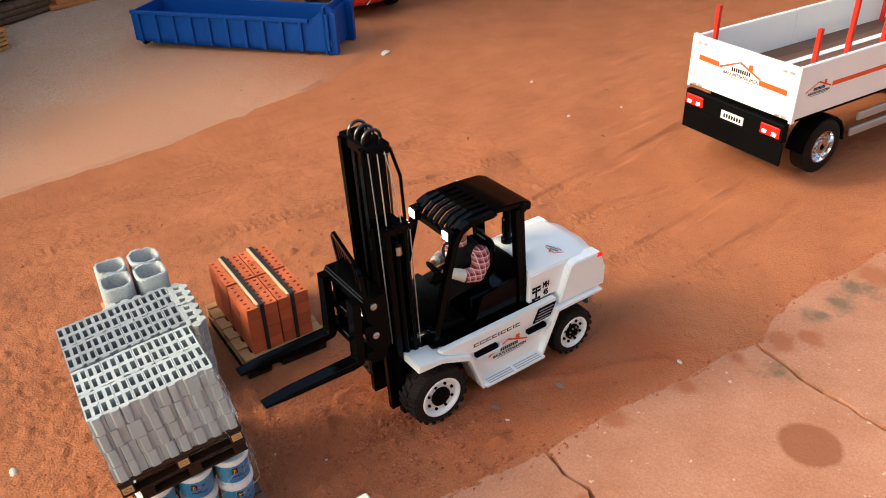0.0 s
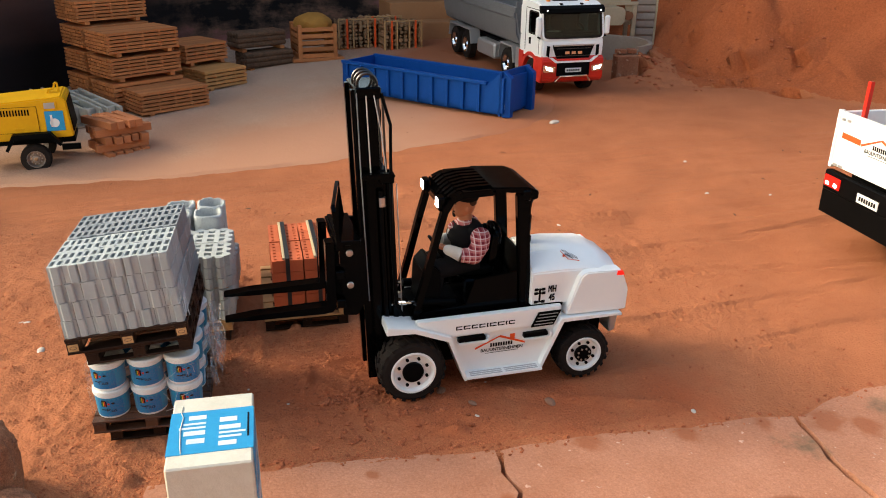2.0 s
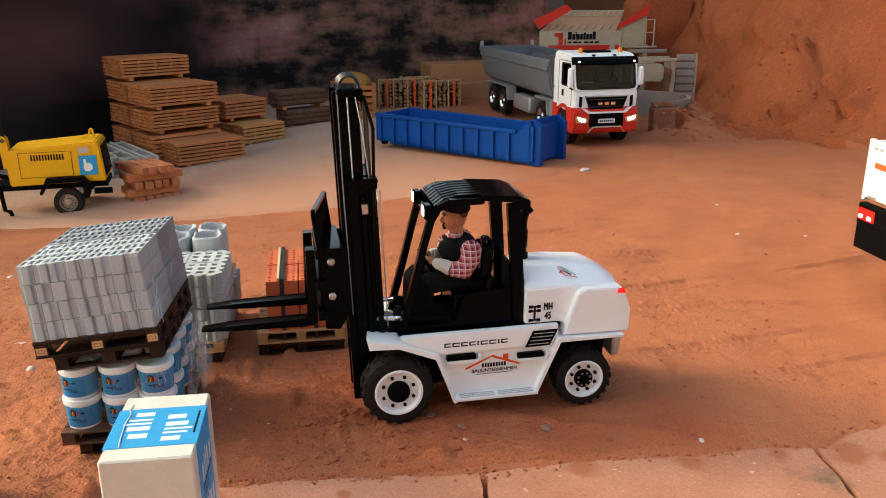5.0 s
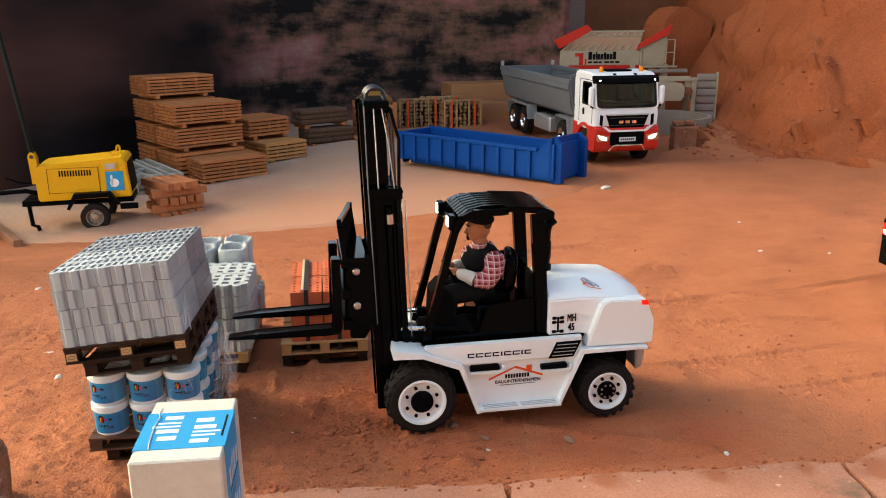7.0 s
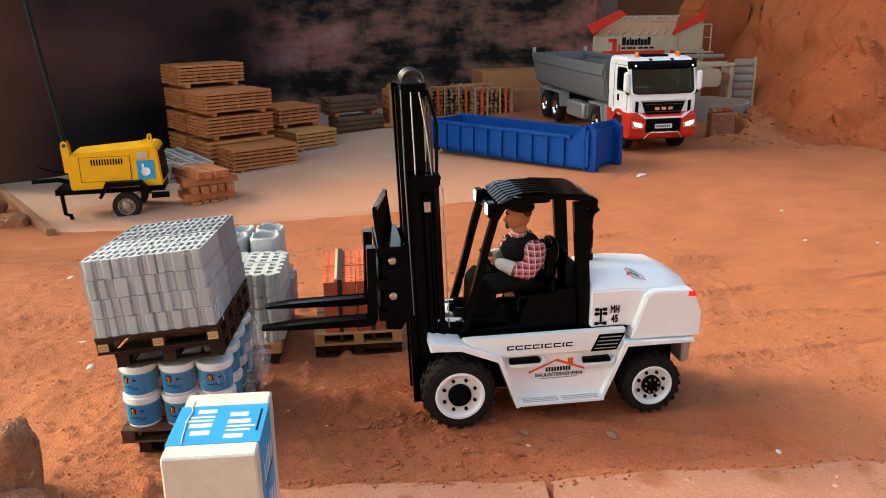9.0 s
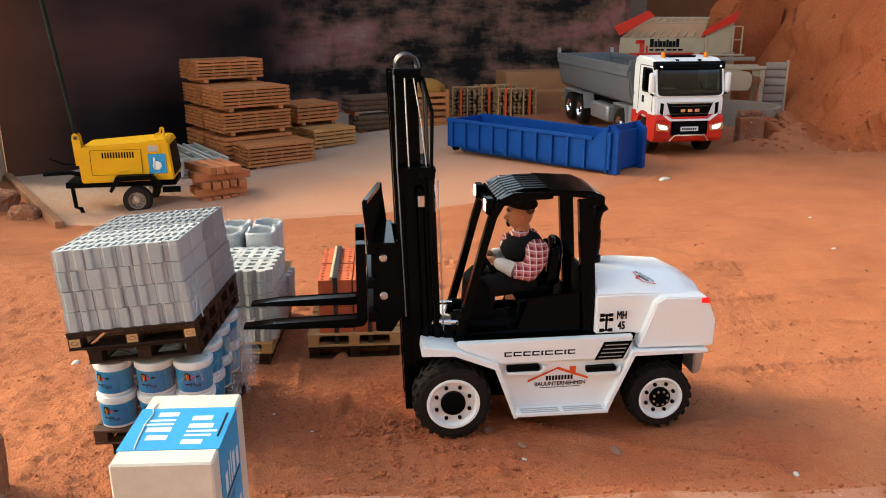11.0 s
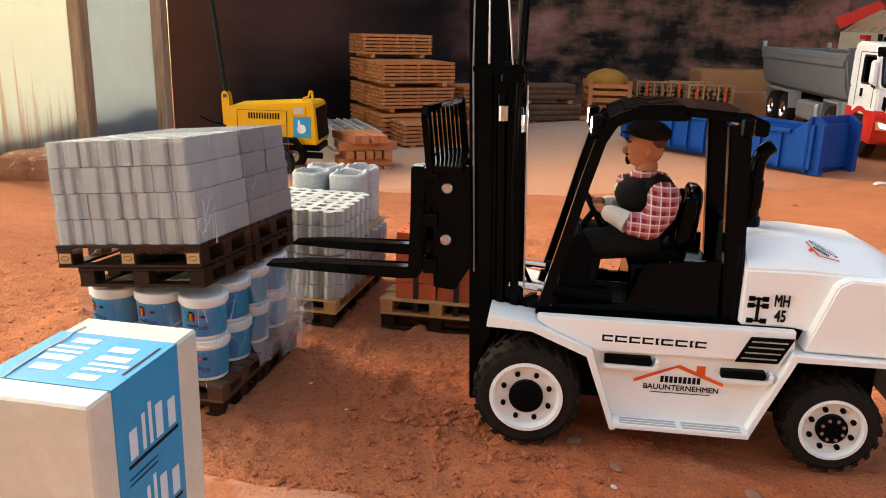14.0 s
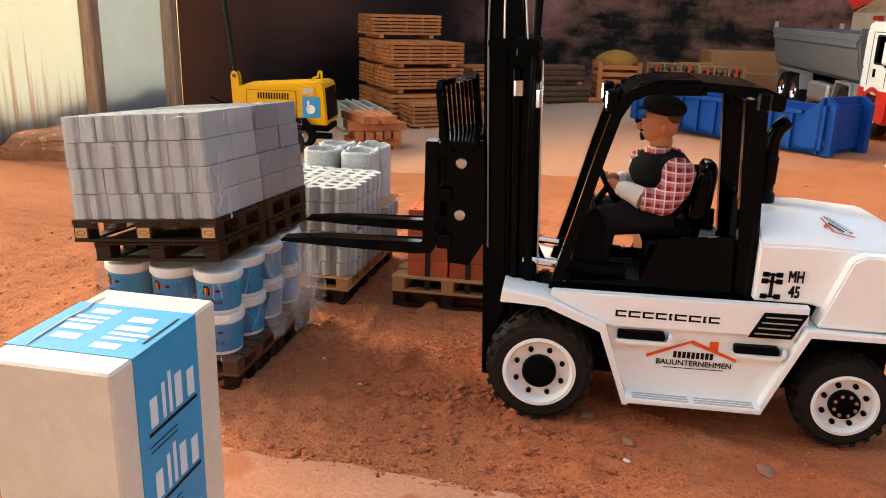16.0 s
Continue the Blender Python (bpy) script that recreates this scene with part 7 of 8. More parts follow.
for s in (-1, 1):
    part("headlamp", prism(bmesh.new(), [(s * 4.5, 5.0), (s * 4.2, 6.2), (s * 6.9, 6.7), (s * 7.2, 6.5), (s * 7.1, 5.2)], -0.85, -0.45, "y", 0.05), CHROME, lorry)
    part("headlamp_lens", prism(bmesh.new(), [(s * 5.0, 5.35), (s * 4.9, 5.95), (s * 6.7, 6.4), (s * 6.3, 5.6)], -0.95, -0.86, "y", 0.03), LAMPWHITE, lorry, "lit headlamp")
    part("air_vent", prism(bmesh.new(), [(s * 5.6, 8.2), (s * 5.5, 10.5), (s * 6.2, 10.7), (s * 6.2, 8.6)], -0.1, 0.2, "y", 0.02), MATT, lorry)
    part("mirror", box(bmesh.new(), min(s * 7.5, s * 8.7), 0.2, 12.6, max(s * 7.5, s * 8.7), 1.2, 16.6, 0.35), WHITE, lorry, "white door mirror")
    part("mirror_arm", tube(bmesh.new(), [(s * 7.2, 1.5, 12.0), (s * 8.1, 0.8, 12.4)], 0.2, 6), MATT, lorry)
    part("door_handle", box(bmesh.new(), min(s * HW, s * (HW + 0.2)), 6.2, 10.2, max(s * HW, s * (HW + 0.2)), 7.0, 11.6, 0.05), MATT, lorry)
    part("wheel_arch", prism(bmesh.new(), [(5.9 - 4.7 * math.cos(a), 3.9 + 4.7 * math.sin(a)) for a in [math.pi * k / 10 for k in range(11)]] + [(5.9 + 3.9 * math.cos(a), 3.9 + 3.9 * math.sin(a)) for a in [math.pi * k / 10 for k in range(11)]], *sorted((s * (HW + 0.15), s * 4.6)), "x"), RED, lorry, "red wheel arch")
    part("beacon", lathe(bmesh.new(), [(0.45, 19.2), (0.45, 20.2), (0.3, 20.45)], (s * 4.6, 4.2, 0), "z", 14), AMBER, lorry, "amber beacon")
    # axles turned a quarter: wheels roll along the lorry's length
    for y in (5.9, 20.5, 49.5, 58.5):
        r, w = 3.6, 2.3
        t = part("wheel", lathe(bmesh.new(), [(r * 0.55, s * 7.0), (r * 0.9, s * 7.0), (r, s * 6.75), (r, s * 5.0), (r * 0.8, s * 4.7)], (0, y, 3.6), "x", 28, caps=False), RUBBER, lorry)
        part("rim", lathe(bmesh.new(), [(r * 0.6, s * 7.03), (r * 0.5, s * 6.4), (r * 0.28, s * 6.4), (r * 0.2, s * 6.95)], (0, y, 3.6), "x", 20, caps=False), CHROME, t)
    for y0, y1 in ((44.6, 63.4), (15.6, 25.4)):
        bm = prism(bmesh.new(), [(y0, 4.5), (y0 + 1.1, 8.2), (y1 - 1.1, 8.2), (y1, 4.5), (y1 - 0.5, 4.4), (y1 - 1.4, 7.8), (y0 + 1.5, 7.8), (y0 + 0.5, 4.4)], *sorted((s * 7.2, s * 4.5)), "x", 0.03)
        part("mudguard", bm, ALU, lorry, "pale grey mudguard")
    part("fuel_tank", box(bmesh.new(), min(s * 4.0, s * 6.9), 29.0, 3.0, max(s * 4.0, s * 6.9), 41, 6.8, 0.5), ALU, lorry, "pale metal fuel tank")
    part("tool_box", box(bmesh.new(), min(s * 4.0, s * 7.0), 12.6, 3.2, max(s * 4.0, s * 7.0), 15.2, 8.4, 0.15), ALU, lorry, "pale metal step box")
    # door joints and side skirt in red
    for y0, z0, y1, z1 in ((1.9, 8.6, 1.9, 12.0), (9.2, 8.6, 9.2, 17.6), (2.2, 17.75, 9.2, 17.75)):
        part("door_joint", beam(bmesh.new(), (s * (HW + 0.02), y0, z0), (s * (HW + 0.02), y1, z1), 0.12, 0.08, (1, 0, 0)), INK, lorry)
    part("side_skirt", box(bmesh.new(), min(s * 6.2, s * (HW + 0.12)), 9.9, 3.4, max(s * 6.2, s * (HW + 0.12)), 12.3, 8.2, 0.12), RED, lorry, "red side skirt")
part("nose_panel", prism(bmesh.new(), [(-5.9, 8.3), (-4.3, 7.05), (4.3, 7.05), (5.9, 8.3), (5.0, 8.2), (3.9, 7.42), (-3.9, 7.42), (-5.0, 8.2)], -0.78, -0.35, "y", 0.03), WHITE, lorry, "white lip below the grille")
for s in (-1, 1):
    part("visor_lamp", lathe(bmesh.new(), [(0.13, 0.55), (0.13, 1.2)], (s * 6.3, 0, 17.8), "y", 12), LAMPWHITE, lorry, "small lit visor lamp")
    part("wiper", tube(bmesh.new(), [(s * 2.4 + 0.6, 0.05, 12.2), (s * 2.4 + 3.0, 0.1, 12.55)], 0.07, 6), MATT, lorry)
part("roof_hatch", box(bmesh.new(), -3.2, 4.4, 19.3, 2.6, 7.6, 19.75, 0.1), MATT, lorry)
part("frame", box(bmesh.new(), -3.4, 4, 4.0, 3.4, 64, 7.0, 0.1), MATT, lorry)
half = [(4.6, 8.0), (6.4, 9.0), (7.3, 11.2), (7.6, 14.4), (8.1, 14.8), (8.1, 17.0), (7.6, 17.0), (7.5, 14.9), (7.1, 14.9), (6.8, 11.4), (6.0, 9.5), (4.5, 8.6)]
body = part("tipper_body", prism(bmesh.new(), [(-x, z) for x, z in half] + half[::-1], 14.5, 67.0, "y", 0.0), GREY, lorry, "grey steel tipper body")
part("front_board", prism(bmesh.new(), [(-4.6, 8.0), (-6.4, 9.0), (-7.6, 14.8), (-7.8, 18.2), (7.8, 18.2), (7.6, 14.8), (6.4, 9.0), (4.6, 8.0)], 13.6, 14.4, "y", 0.05), GREY, body)
part("tail_board", prism(bmesh.new(), [(-4.6, 8.0), (-6.4, 9.0), (-7.6, 14.8), (-7.8, 17.0), (7.8, 17.0), (7.6, 14.8), (6.4, 9.0), (4.6, 8.0)], 67.1, 67.8, "y", 0.05), GREY, body)
for s in (-1, 1):
    part("body_rail", box(bmesh.new(), min(s * 7.3, s * 8.2), 13.6, 15.9, max(s * 7.3, s * 8.2), 67.6, 17.1, 0.1), GREY, body)
    part("end_stop", box(bmesh.new(), min(s * 7.2, s * 8.0), 66.8, 17.1, max(s * 7.2, s * 8.0), 67.8, 18.4, 0.1), ALU, body)

# ---- feed hopper behind the lorry ----
hop = thing("feed_hopper", at(79, 172, 1.0, -3), "beige feed hopper with red flaps and a conveyor", "hopper")
part("sign_panel", box(bmesh.new(), -11.7, -0.4, 16.9, 12.5, 0.4, 21.0, 0.1), BEIGE, hop, "beige sign panel")
bm = bmesh.new()
box(bm, -6.2, -0.47, 17.0, -4.9, -0.41, 20.4)
box(bm, -7.4, -0.47, 19.4, -4.9, -0.41, 20.4)
box(bm, -4.4, -0.47, 17.0, -3.9, -0.41, 18.8)
part("emblem", bm, RED, hop, "red emblem")
bm = bmesh.new()
x = -3.4
for w, h in ((1.3, 2.2), (1.0, 1.6), (0.4, 2.2), (1.0, 1.6), (1.0, 1.6), (0.8, 2.0), (1.0, 1.6), (1.0, 1.6), (1.1, 2.2)):
    box(bm, x, -0.47, 18.5, x + w * 0.85, -0.41, 18.5 + h)
    x += w * 0.98
for k in range(6):
    box(bm, -3.4 + 1.62 * k, -0.47, 17.5, -3.4 + 1.62 * k + (1.1, 1.45, 0.8, 1.4, 1.2, 1.3)[k], -0.41, 18.0)
part("brand_print", bm, INK, hop, "dark bars in place of the maker's name")
part("red_sill", box(bmesh.new(), -12.1, -0.5, 14.4, 12.8, 3.0, 16.85, 0.1), RED, hop)
def slope(u, v, t):
    """A place on the hopper's sloping inner wall: u along it, v up it, t in front of it."""
    return (-11.5 + 23.2 * u + v * (9.0 - 4.7 * u), 0.6 + 7.5 * v - t, 21.05 + 5.0 * v)


bm = bmesh.new()
quad = [slope(0, 0, 0), slope(1, 0, 0), slope(1, 1, 0), slope(0, 1, 0)]
front = [bm.verts.new(p) for p in quad]
rear_ = [bm.verts.new((x, y + 0.5, z - 0.3)) for x, y, z in quad]
bm.faces.new(front); bm.faces.new(rear_[::-1])
for k in range(4):
    bm.faces.new((front[k], front[(k + 1) % 4], rear_[(k + 1) % 4], rear_[k]))
part("bin_wall", bm, DUSTY, hop, "sand-dusted sloping inner wall")
for k in range(10):
    u = 0.02 + 0.105 * k
    part("bin_rib", beam(bmesh.new(), slope(u, 0.0, 0.3), slope(u + 0.02, 0.28, 0.3), 0.35, 0.4), BEIGE, hop, "beige gusset")
    part("bin_rib", beam(bmesh.new(), slope(u, 0.80, 0.3), slope(u, 0.99, 0.3), 0.25, 0.4), BEIGE, hop, "beige gusset")
part("bin_rail", beam(bmesh.new(), slope(0, 0.78, 0.35), slope(1, 0.78, 0.35), 0.3, 0.35), BEIGE, hop)
part("bin_rail", beam(bmesh.new(), slope(0, 1.03, 0.2), slope(1, 1.03, 0.2), 0.5, 0.5), BEIGE, hop)
part("flap", prism(bmesh.new(), [(-13.7, 24.0), (-4.2, 28.3), (-2.5, 26.8), (-12.0, 21.6)], -0.6, 0.2, "y", 0.08), RED, hop, "red side flap")
part("flap", prism(bmesh.new(), [(10.9, 21.2), (11.4, 22.8), (21.0, 28.4), (20.2, 25.4)], -1.2, -0.5, "y", 0.08), RED, hop, "red side flap")
part("side_tank", prism(bmesh.new(), [(12.7, 16.9), (19.8, 17.2), (20.1, 25.0), (12.7, 21.8)], -0.4, 9, "y", 0.15), BEIGE, hop, "beige side plate")
part("tank_edge", beam(bmesh.new(), (12.3, -0.6, 16.6), (19.2, -0.6, 17.0), 0.4, 0.5), BEIGE, hop)
part("hinge_post", box(bmesh.new(), 12.05, -0.9, 16.2, 12.6, -0.41, 22.6, 0.05), BEIGE, hop)
part("catwalk", box(bmesh.new(), 13.0, -3.0, 16.2, 22.6, -1.0, 16.6, 0.05), BEIGE, hop)
bm = bmesh.new()
for x in (19.7, 22.2):
    beam(bm, (x, -1.2, 16.6), (x, -1.2, 24), 0.3, 0.3)
beam(bm, (19.7, -1.2, 24), (22.2, -1.2, 24), 0.3, 0.3)
beam(bm, (19.7, -1.2, 20.4), (22.2, -1.2, 20.4), 0.25, 0.25)
part("railing", bm, BEIGE, hop)
part("undercarriage", box(bmesh.new(), -11, 1, 0, 11, 16, 13.7, 0.3), MATT, hop)
for x in (-10, 10, 20):
    part("leg", box(bmesh.new(), x - 0.8, -0.6, -2, x + 0.8, 1.0, 17.0, 0.1), BEIGE, hop)

# conveyor end with sheet-pile wall, round basin and block beside it
conv = thing("conveyor_end", at(86, 150, 1.0, -6), "beige conveyor tail end with a dark roller", "conveyor")
for y in (-1.0, 4.4):
    part("rail", box(bmesh.new(), 0.0, y, 13.9, 12.0, y + 0.6, 14.8, 0.08), BEIGE, conv)
    part("leg", box(bmesh.new(), 10.6, y, -2, 11.8, y + 0.6, 13.85, 0.08), BEIGE, conv)
    part("leg", box(bmesh.new(), -0.9, y, -2, 0.2, y + 0.6, 13.85, 0.08), BEIGE, conv)
part("trough", prism(bmesh.new(), [(1.0, 9.6), (1.0, 13.4), (7.4, 13.4), (8.2, 12.4), (8.2, 9.9), (7.4, 8.8), (1.8, 8.8)], -2.2, 5.4, "y", 0.12), BEIGE, conv)
part("end_plate", prism(bmesh.new(), [(8.6, 13.8), (11.6, 13.8), (11.6, 9.4), (10.2, 8.6)], -0.3, 0.1, "y", 0.05), BEIGE, conv)
part("roller", lathe(bmesh.new(), [(0.4, -2.0), (1.15, -1.9), (1.15, 5.0), (0.4, 5.1)], (9.4, 0, 11.2), "y", 18), ROCK, conv, "rusty roller")
part("cross_beam", box(bmesh.new(), 1.0, 7.0, 15.6, 12.0, 7.8, 16.6, 0.1), OLDCONC, conv)
shore = thing("sheet_wall", at(101.6, 150, 0.5, -14), "beige ribbed sheet wall set in the sand hill", "retaining wall")
for k in range(9):
    z = -2 + 2.02 * k
    part("sheet", prism(bmesh.new(), [(-0.35, z), (-0.6, z + 0.35), (-0.6, z + 1.55), (-0.35, z + 1.95), (0.25, z + 1.95), (0.25, z)], -2.6, 2.4, "x", 0.04), OLDCONC, shore)
part("end_post", box(bmesh.new(), 2.45, -0.8, -2, 2.95, 0.4, 16.6, 0.06), BEIGE, shore)
bm = bmesh.new()
ARC = [math.radians(150 - 225 * k / 30) for k in range(31)]
prism(bm, [(11.6 * math.cos(a), 11.6 * math.sin(a)) for a in ARC] + [(10.6 * math.cos(a), 10.6 * math.sin(a)) for a in ARC[::-1]], -2.5, 6.6, "z", 0.0)
solid("round_basin", bm, OLDCONC, at(83.6, 136.5, 1.0), "old curved concrete basin wall half buried in sand", "basin")
for dx, dz, r in ((-1.5, 6.72, 8), (1.3, 6.72, -20)):
    solid("brick_stone", box(bmesh.new(), -1.1, -0.9, -0.5, 1.1, 0.9, 0.5, 0.12), ROCKFACE, at(80.8 + dx, 120.0, 1.0 + dz, r), "small sandy brick stone lying on a concrete block", "stone", "brick stones")
solid("concrete_post", box(bmesh.new(), -2.9, -1.6, -2, 2.6, 1.6, 6.0, 0.25), ROCKFACE, at(80.8, 119.6, 1.0, -6), "sandy concrete block standing beside the basin", "block")

# ---- compressor on a trailer ----
CG = -4.8 + 0.42
comp = thing("compressor", at(-45.5, 95.5, CG, 4.0), "yellow towable compressor with a blue sign, on concrete", "compressor")
part("housing", prism(bmesh.new(), [(-8.2, 5.6), (-8.4, 11.1), (-7.8, 11.8), (6.0, 12.75), (6.7, 12.2), (7.2, 5.8)], -4.6, 4.6, "y", 0.22), YELLOW, comp, "yellow housing")
part("louvre_panel", prism(bmesh.new(), [(6.6, 6.6), (6.2, 11.8), (6.8, 11.8), (7.35, 6.6)], -3.9, 3.9, "y", 0.05), MATT, comp, "black louvred end")
door = part("side_door", box(bmesh.new(), -6.3, -4.68, 7.0, 2.0, -4.605, 11.3, 0.03), YELLOW, comp)
bm = bmesh.new()
for k in range(12):
    box(bm, -4.4 + k * 0.45, -4.76, 9.9, -4.18 + k * 0.45, -4.685, 10.9)
part("vent_slots", bm, MATT, door)
part("door_catch", box(bmesh.new(), -1.8, -4.80, 7.5, -0.3, -4.69, 7.85, 0.05), YELLOW, door)
sg = part("sign", box(bmesh.new(), 3.1, -4.72, 7.0, 6.0, -4.61, 10.4, 0.03), BAND, comp, "blue square sign with a white mark")
bm = box(bmesh.new(), 3.9, -4.78, 7.7, 4.25, -4.73, 9.8)
lathe(bm, [(0.75, -4.78), (0.75, -4.73)], (4.5, 0, 8.4), "y", 16)
part("mark", bm, BUCKET, sg)
part("gauge_box", box(bmesh.new(), 2.9, -4.75, 10.6, 5.2, -4.61, 12.1, 0.05), YELLOW, comp)
part("gauge_glass", box(bmesh.new(), 3.2, -4.80, 10.85, 4.9, -4.755, 11.85, 0.03), ALU, comp)
for y in (-3.6, -2.2):
    bm = prism(bmesh.new(), [(-9.0, 8.6), (-9.2, 13.4), (-9.0, 14.0), (-8.6, 14.2), (-8.1, 13.9), (-7.9, 13.3), (-7.8, 11.8), (-8.45, 11.0), (-8.3, 8.6)], y - 0.14, y + 0.14, "y", 0.04)
    part("mast_bracket", bm, YELLOW, comp)
part("bracket_pin", lathe(bmesh.new(), [(0.32, -3.95), (0.32, -1.85)], (-8.55, 0, 13.4), "y", 12), IRON, comp)
bm = bmesh.new()
eye = [(3.6, 0, 12.5), (3.9, 0, 13.1), (4.7, 0, 13.3), (4.9, 0, 14.2), (5.3, 0, 14.2), (5.4, 0, 12.6)]
for p_, q_ in zip(eye, eye[1:]):
    beam(bm, p_, q_, 0.3, 0.55, (0, 1, 0))
part("lifting_eye", bm, YELLOW, comp)
bm = bmesh.new()
for a, b, c, d in (((-6.3, 7.0), (2.0, 7.0), 0, 0), ((-6.3, 11.3), (2.0, 11.3), 0, 0), ((-6.3, 7.0), (-6.3, 11.3), 0, 0), ((2.0, 7.0), (2.0, 11.3), 0, 0)):
    beam(bm, (a[0], -4.68, a[1]), (b[0], -4.68, b[1]), 0.07, 0.05)
part("door_gap", bm, MATT, door, "dark gap round the door")
part("frame", box(bmesh.new(), -11.2, -3.4, 4.6, 7.2, 3.4, 5.6, 0.1), MATT, comp)
part("drawbar", tube(bmesh.new(), [(-8.6, 0, 6.2), (-11, -0.6, 6.9), (-12.6, -0.9, 6.9), (-15.2, -1.0, 6.8)], 0.42, 8), MATT, comp)
part("cable", tube(bmesh.new(), [(-8.5, -1, 8.2), (-11.5, -1.6, 8.6), (-13.6, -1.8, 9.6)], 0.15, 6), MATT, comp)
part("support_leg", tube(bmesh.new(), [(-10.2, -3.0, 4.6), (-10.0, -3.0, 1.2), (-9.2, -3.0, 0.9), (-9.0, -3.0, 0.05)], 0.36, 8), MATT, comp)
for s in (-1, 1):
    road_wheel(comp, 0.7, s * 5.4, 2.45, 2.45, 1.6, s, rim=DULL)
    part("mudguard", prism(bmesh.new(), [(-3.6, 4.4), (-2.3, 6.9), (3.6, 7.0), (5.2, 4.9), (4.9, 4.6), (3.3, 6.2), (-2.0, 6.1), (-3.2, 4.1)], *sorted((s * 4.65, s * 6.1)), "y", 0.03), MATT, comp)
part("tail_light_bar", box(bmesh.new(), 5.0, -4.9, 3.6, 8.0, -4.3, 4.6, 0.05), MATT, comp)
part("light_mast", tube(bmesh.new(), [(-8.3, -2.9, 11.0), (-9.3, -2.9, 20.0), (-11.4, -2.9, 38.0), (-12.4, -2.9, 48.0)], 0.36, 10), POLE, comp, "dark green light mast")
part("lamp_head", box(bmesh.new(), -15.0, -4.4, 42.0, -12.6, -0.8, 44.4, 0.2), POLE, comp)

# ---- timber, logs, firewood and boxes at the back ----
def timber_pack(x, y, z, rz, w, d, h, layers, tone=TIMBER):
    ob = thing("timber_pack", at(x, y, z, rz), "stacked pack of sawn brown boards with spacers", "timber pack", "timber packs")
    t = (h - 0.75) / layers
    rnd = random.Random(int(x * 7 + z * 3))
    n = max(4, int(d / 1.25))
    board = finish("board", box(bmesh.new(), -w / 2, 0.02, 0, w / 2, d / n - 0.02, t * 0.68), tone, True)
    spacer = finish("spacer", box(bmesh.new(), -0.17, -d / 2 + 0.12, 0, 0.17, d / 2 - 0.12, t * 0.32 - 0.01), tone, True)
    for k in range(layers):
        for j in range(n):
            part("board", board, tone, ob).matrix_basis = at(rnd.uniform(-.10, .10), -d / 2 + d * j / n, 0.75 + k * t, 0.0)
        if k < layers - 1:
            for i in range(5):
                part("spacer", spacer, tone, ob).matrix_basis = at(-w / 2 + 0.5 + (w - 1.0) * i / 4, 0, 0.75 + k * t + t * 0.68 + 0.005)
    for xx in (-w * 0.36, w * 0.36):
        part("bearer", box(bmesh.new(), xx - 0.5, -d / 2, 0, xx + 0.5, d / 2, 0.72), tone, ob)
    return ob


YL = -3.0
timber_pack(-24.9, 129.4, -3.2, 29, 15.6, 11.0, 5.5, 6)
for x, y, z, w, d, h in ((-30.4, 135.5, 3.3, 16.4, 10, 5.2), (-30.4, 135.5, 8.52, 16.4, 10, 5.2), (-37.2, 147.2, 13.75, 16.4, 10, 5.2), (-36.8, 146.2, 3.3, 16, 10, 5.2), (-36.8, 146.2, 8.52, 16, 10, 5.2),
                         (-30.4, 135.5, -3.4, 16.4, 10, 6.68), (-36.8, 146.2, -3.5, 16, 10, 6.78)):
    timber_pack(x, y, z, 32, w, d, h, 6)
timber_pack(-15.0, 151.0, -2.7, 34, 11.8, 14.0, 5.2, 5, PALE_TIMBER)
timber_pack(-18.5, 156.0, 2.52, 34, 11.8, 12.0, 5.2, 5)

pile = thing("lumber_pile", at(-31.7, 98.4, -3.75, 26), "loose pile of reddish squared lumber, crosswise", "lumber pile")
rnd = random.Random(21)
for k in range(4):
    n = 5
    for i in range(n):
        bm = bmesh.new()
        if k % 2:
            box(bm, -4.4 + rnd.uniform(-.8, 0.5), -3.2 + i * 1.36, k * 1.36, 4.2 + rnd.uniform(-.6, .9), -3.2 + i * 1.36 + 1.25, k * 1.36 + 1.32, 0.04)
        else:
            box(bm, -3.9 + i * 1.6, -4.3 + rnd.uniform(-0.6, 0.4), k * 1.36, -3.9 + i * 1.6 + 1.25, 3.6 + rnd.uniform(-0.6, 0.6), k * 1.36 + 1.32, 0.04)
        part("beam", bm, LUMBER, pile)
for i, (dx, r) in enumerate(((-3.3, 14), (-1.6, 9), (0.1, 12), (1.8, 6))):
    bm = box(bmesh.new(), -0.65, -4.6, 0, 0.65, 4.4, 1.3, 0.04)
    part("beam", bm, LUMBER, pile).matrix_basis = at(dx, -0.2, 5.45, r)

for x, y, l in ((-38.9, 126.5, 11.5), (-42.6, 125.5, 11.5), (-46.3, 127.5, 12.5)):
    ob = thing("concrete_trough", at(x, y, -3.9, -63), "pale grey concrete trough element", "concrete element", "concrete elements")
    part("base", box(bmesh.new(), -l, -1.5, 0, l, 1.5, 0.9, 0.1), OLDCONC, ob)
    for s in (-1, 1):
        part("side", box(bmesh.new(), -l, min(s * 1.5, s * 0.9), 0.91, l, max(s * 1.5, s * 0.9), 4.6, 0.1), PALECONC, ob, "pale side panel")
    for e in (-l, 0, l - 3.0):
        part("cross_panel", box(bmesh.new(), e, -0.88, 0.91, e + 0.6, 0.88, 4.3, 0.1), PALECONC, ob)

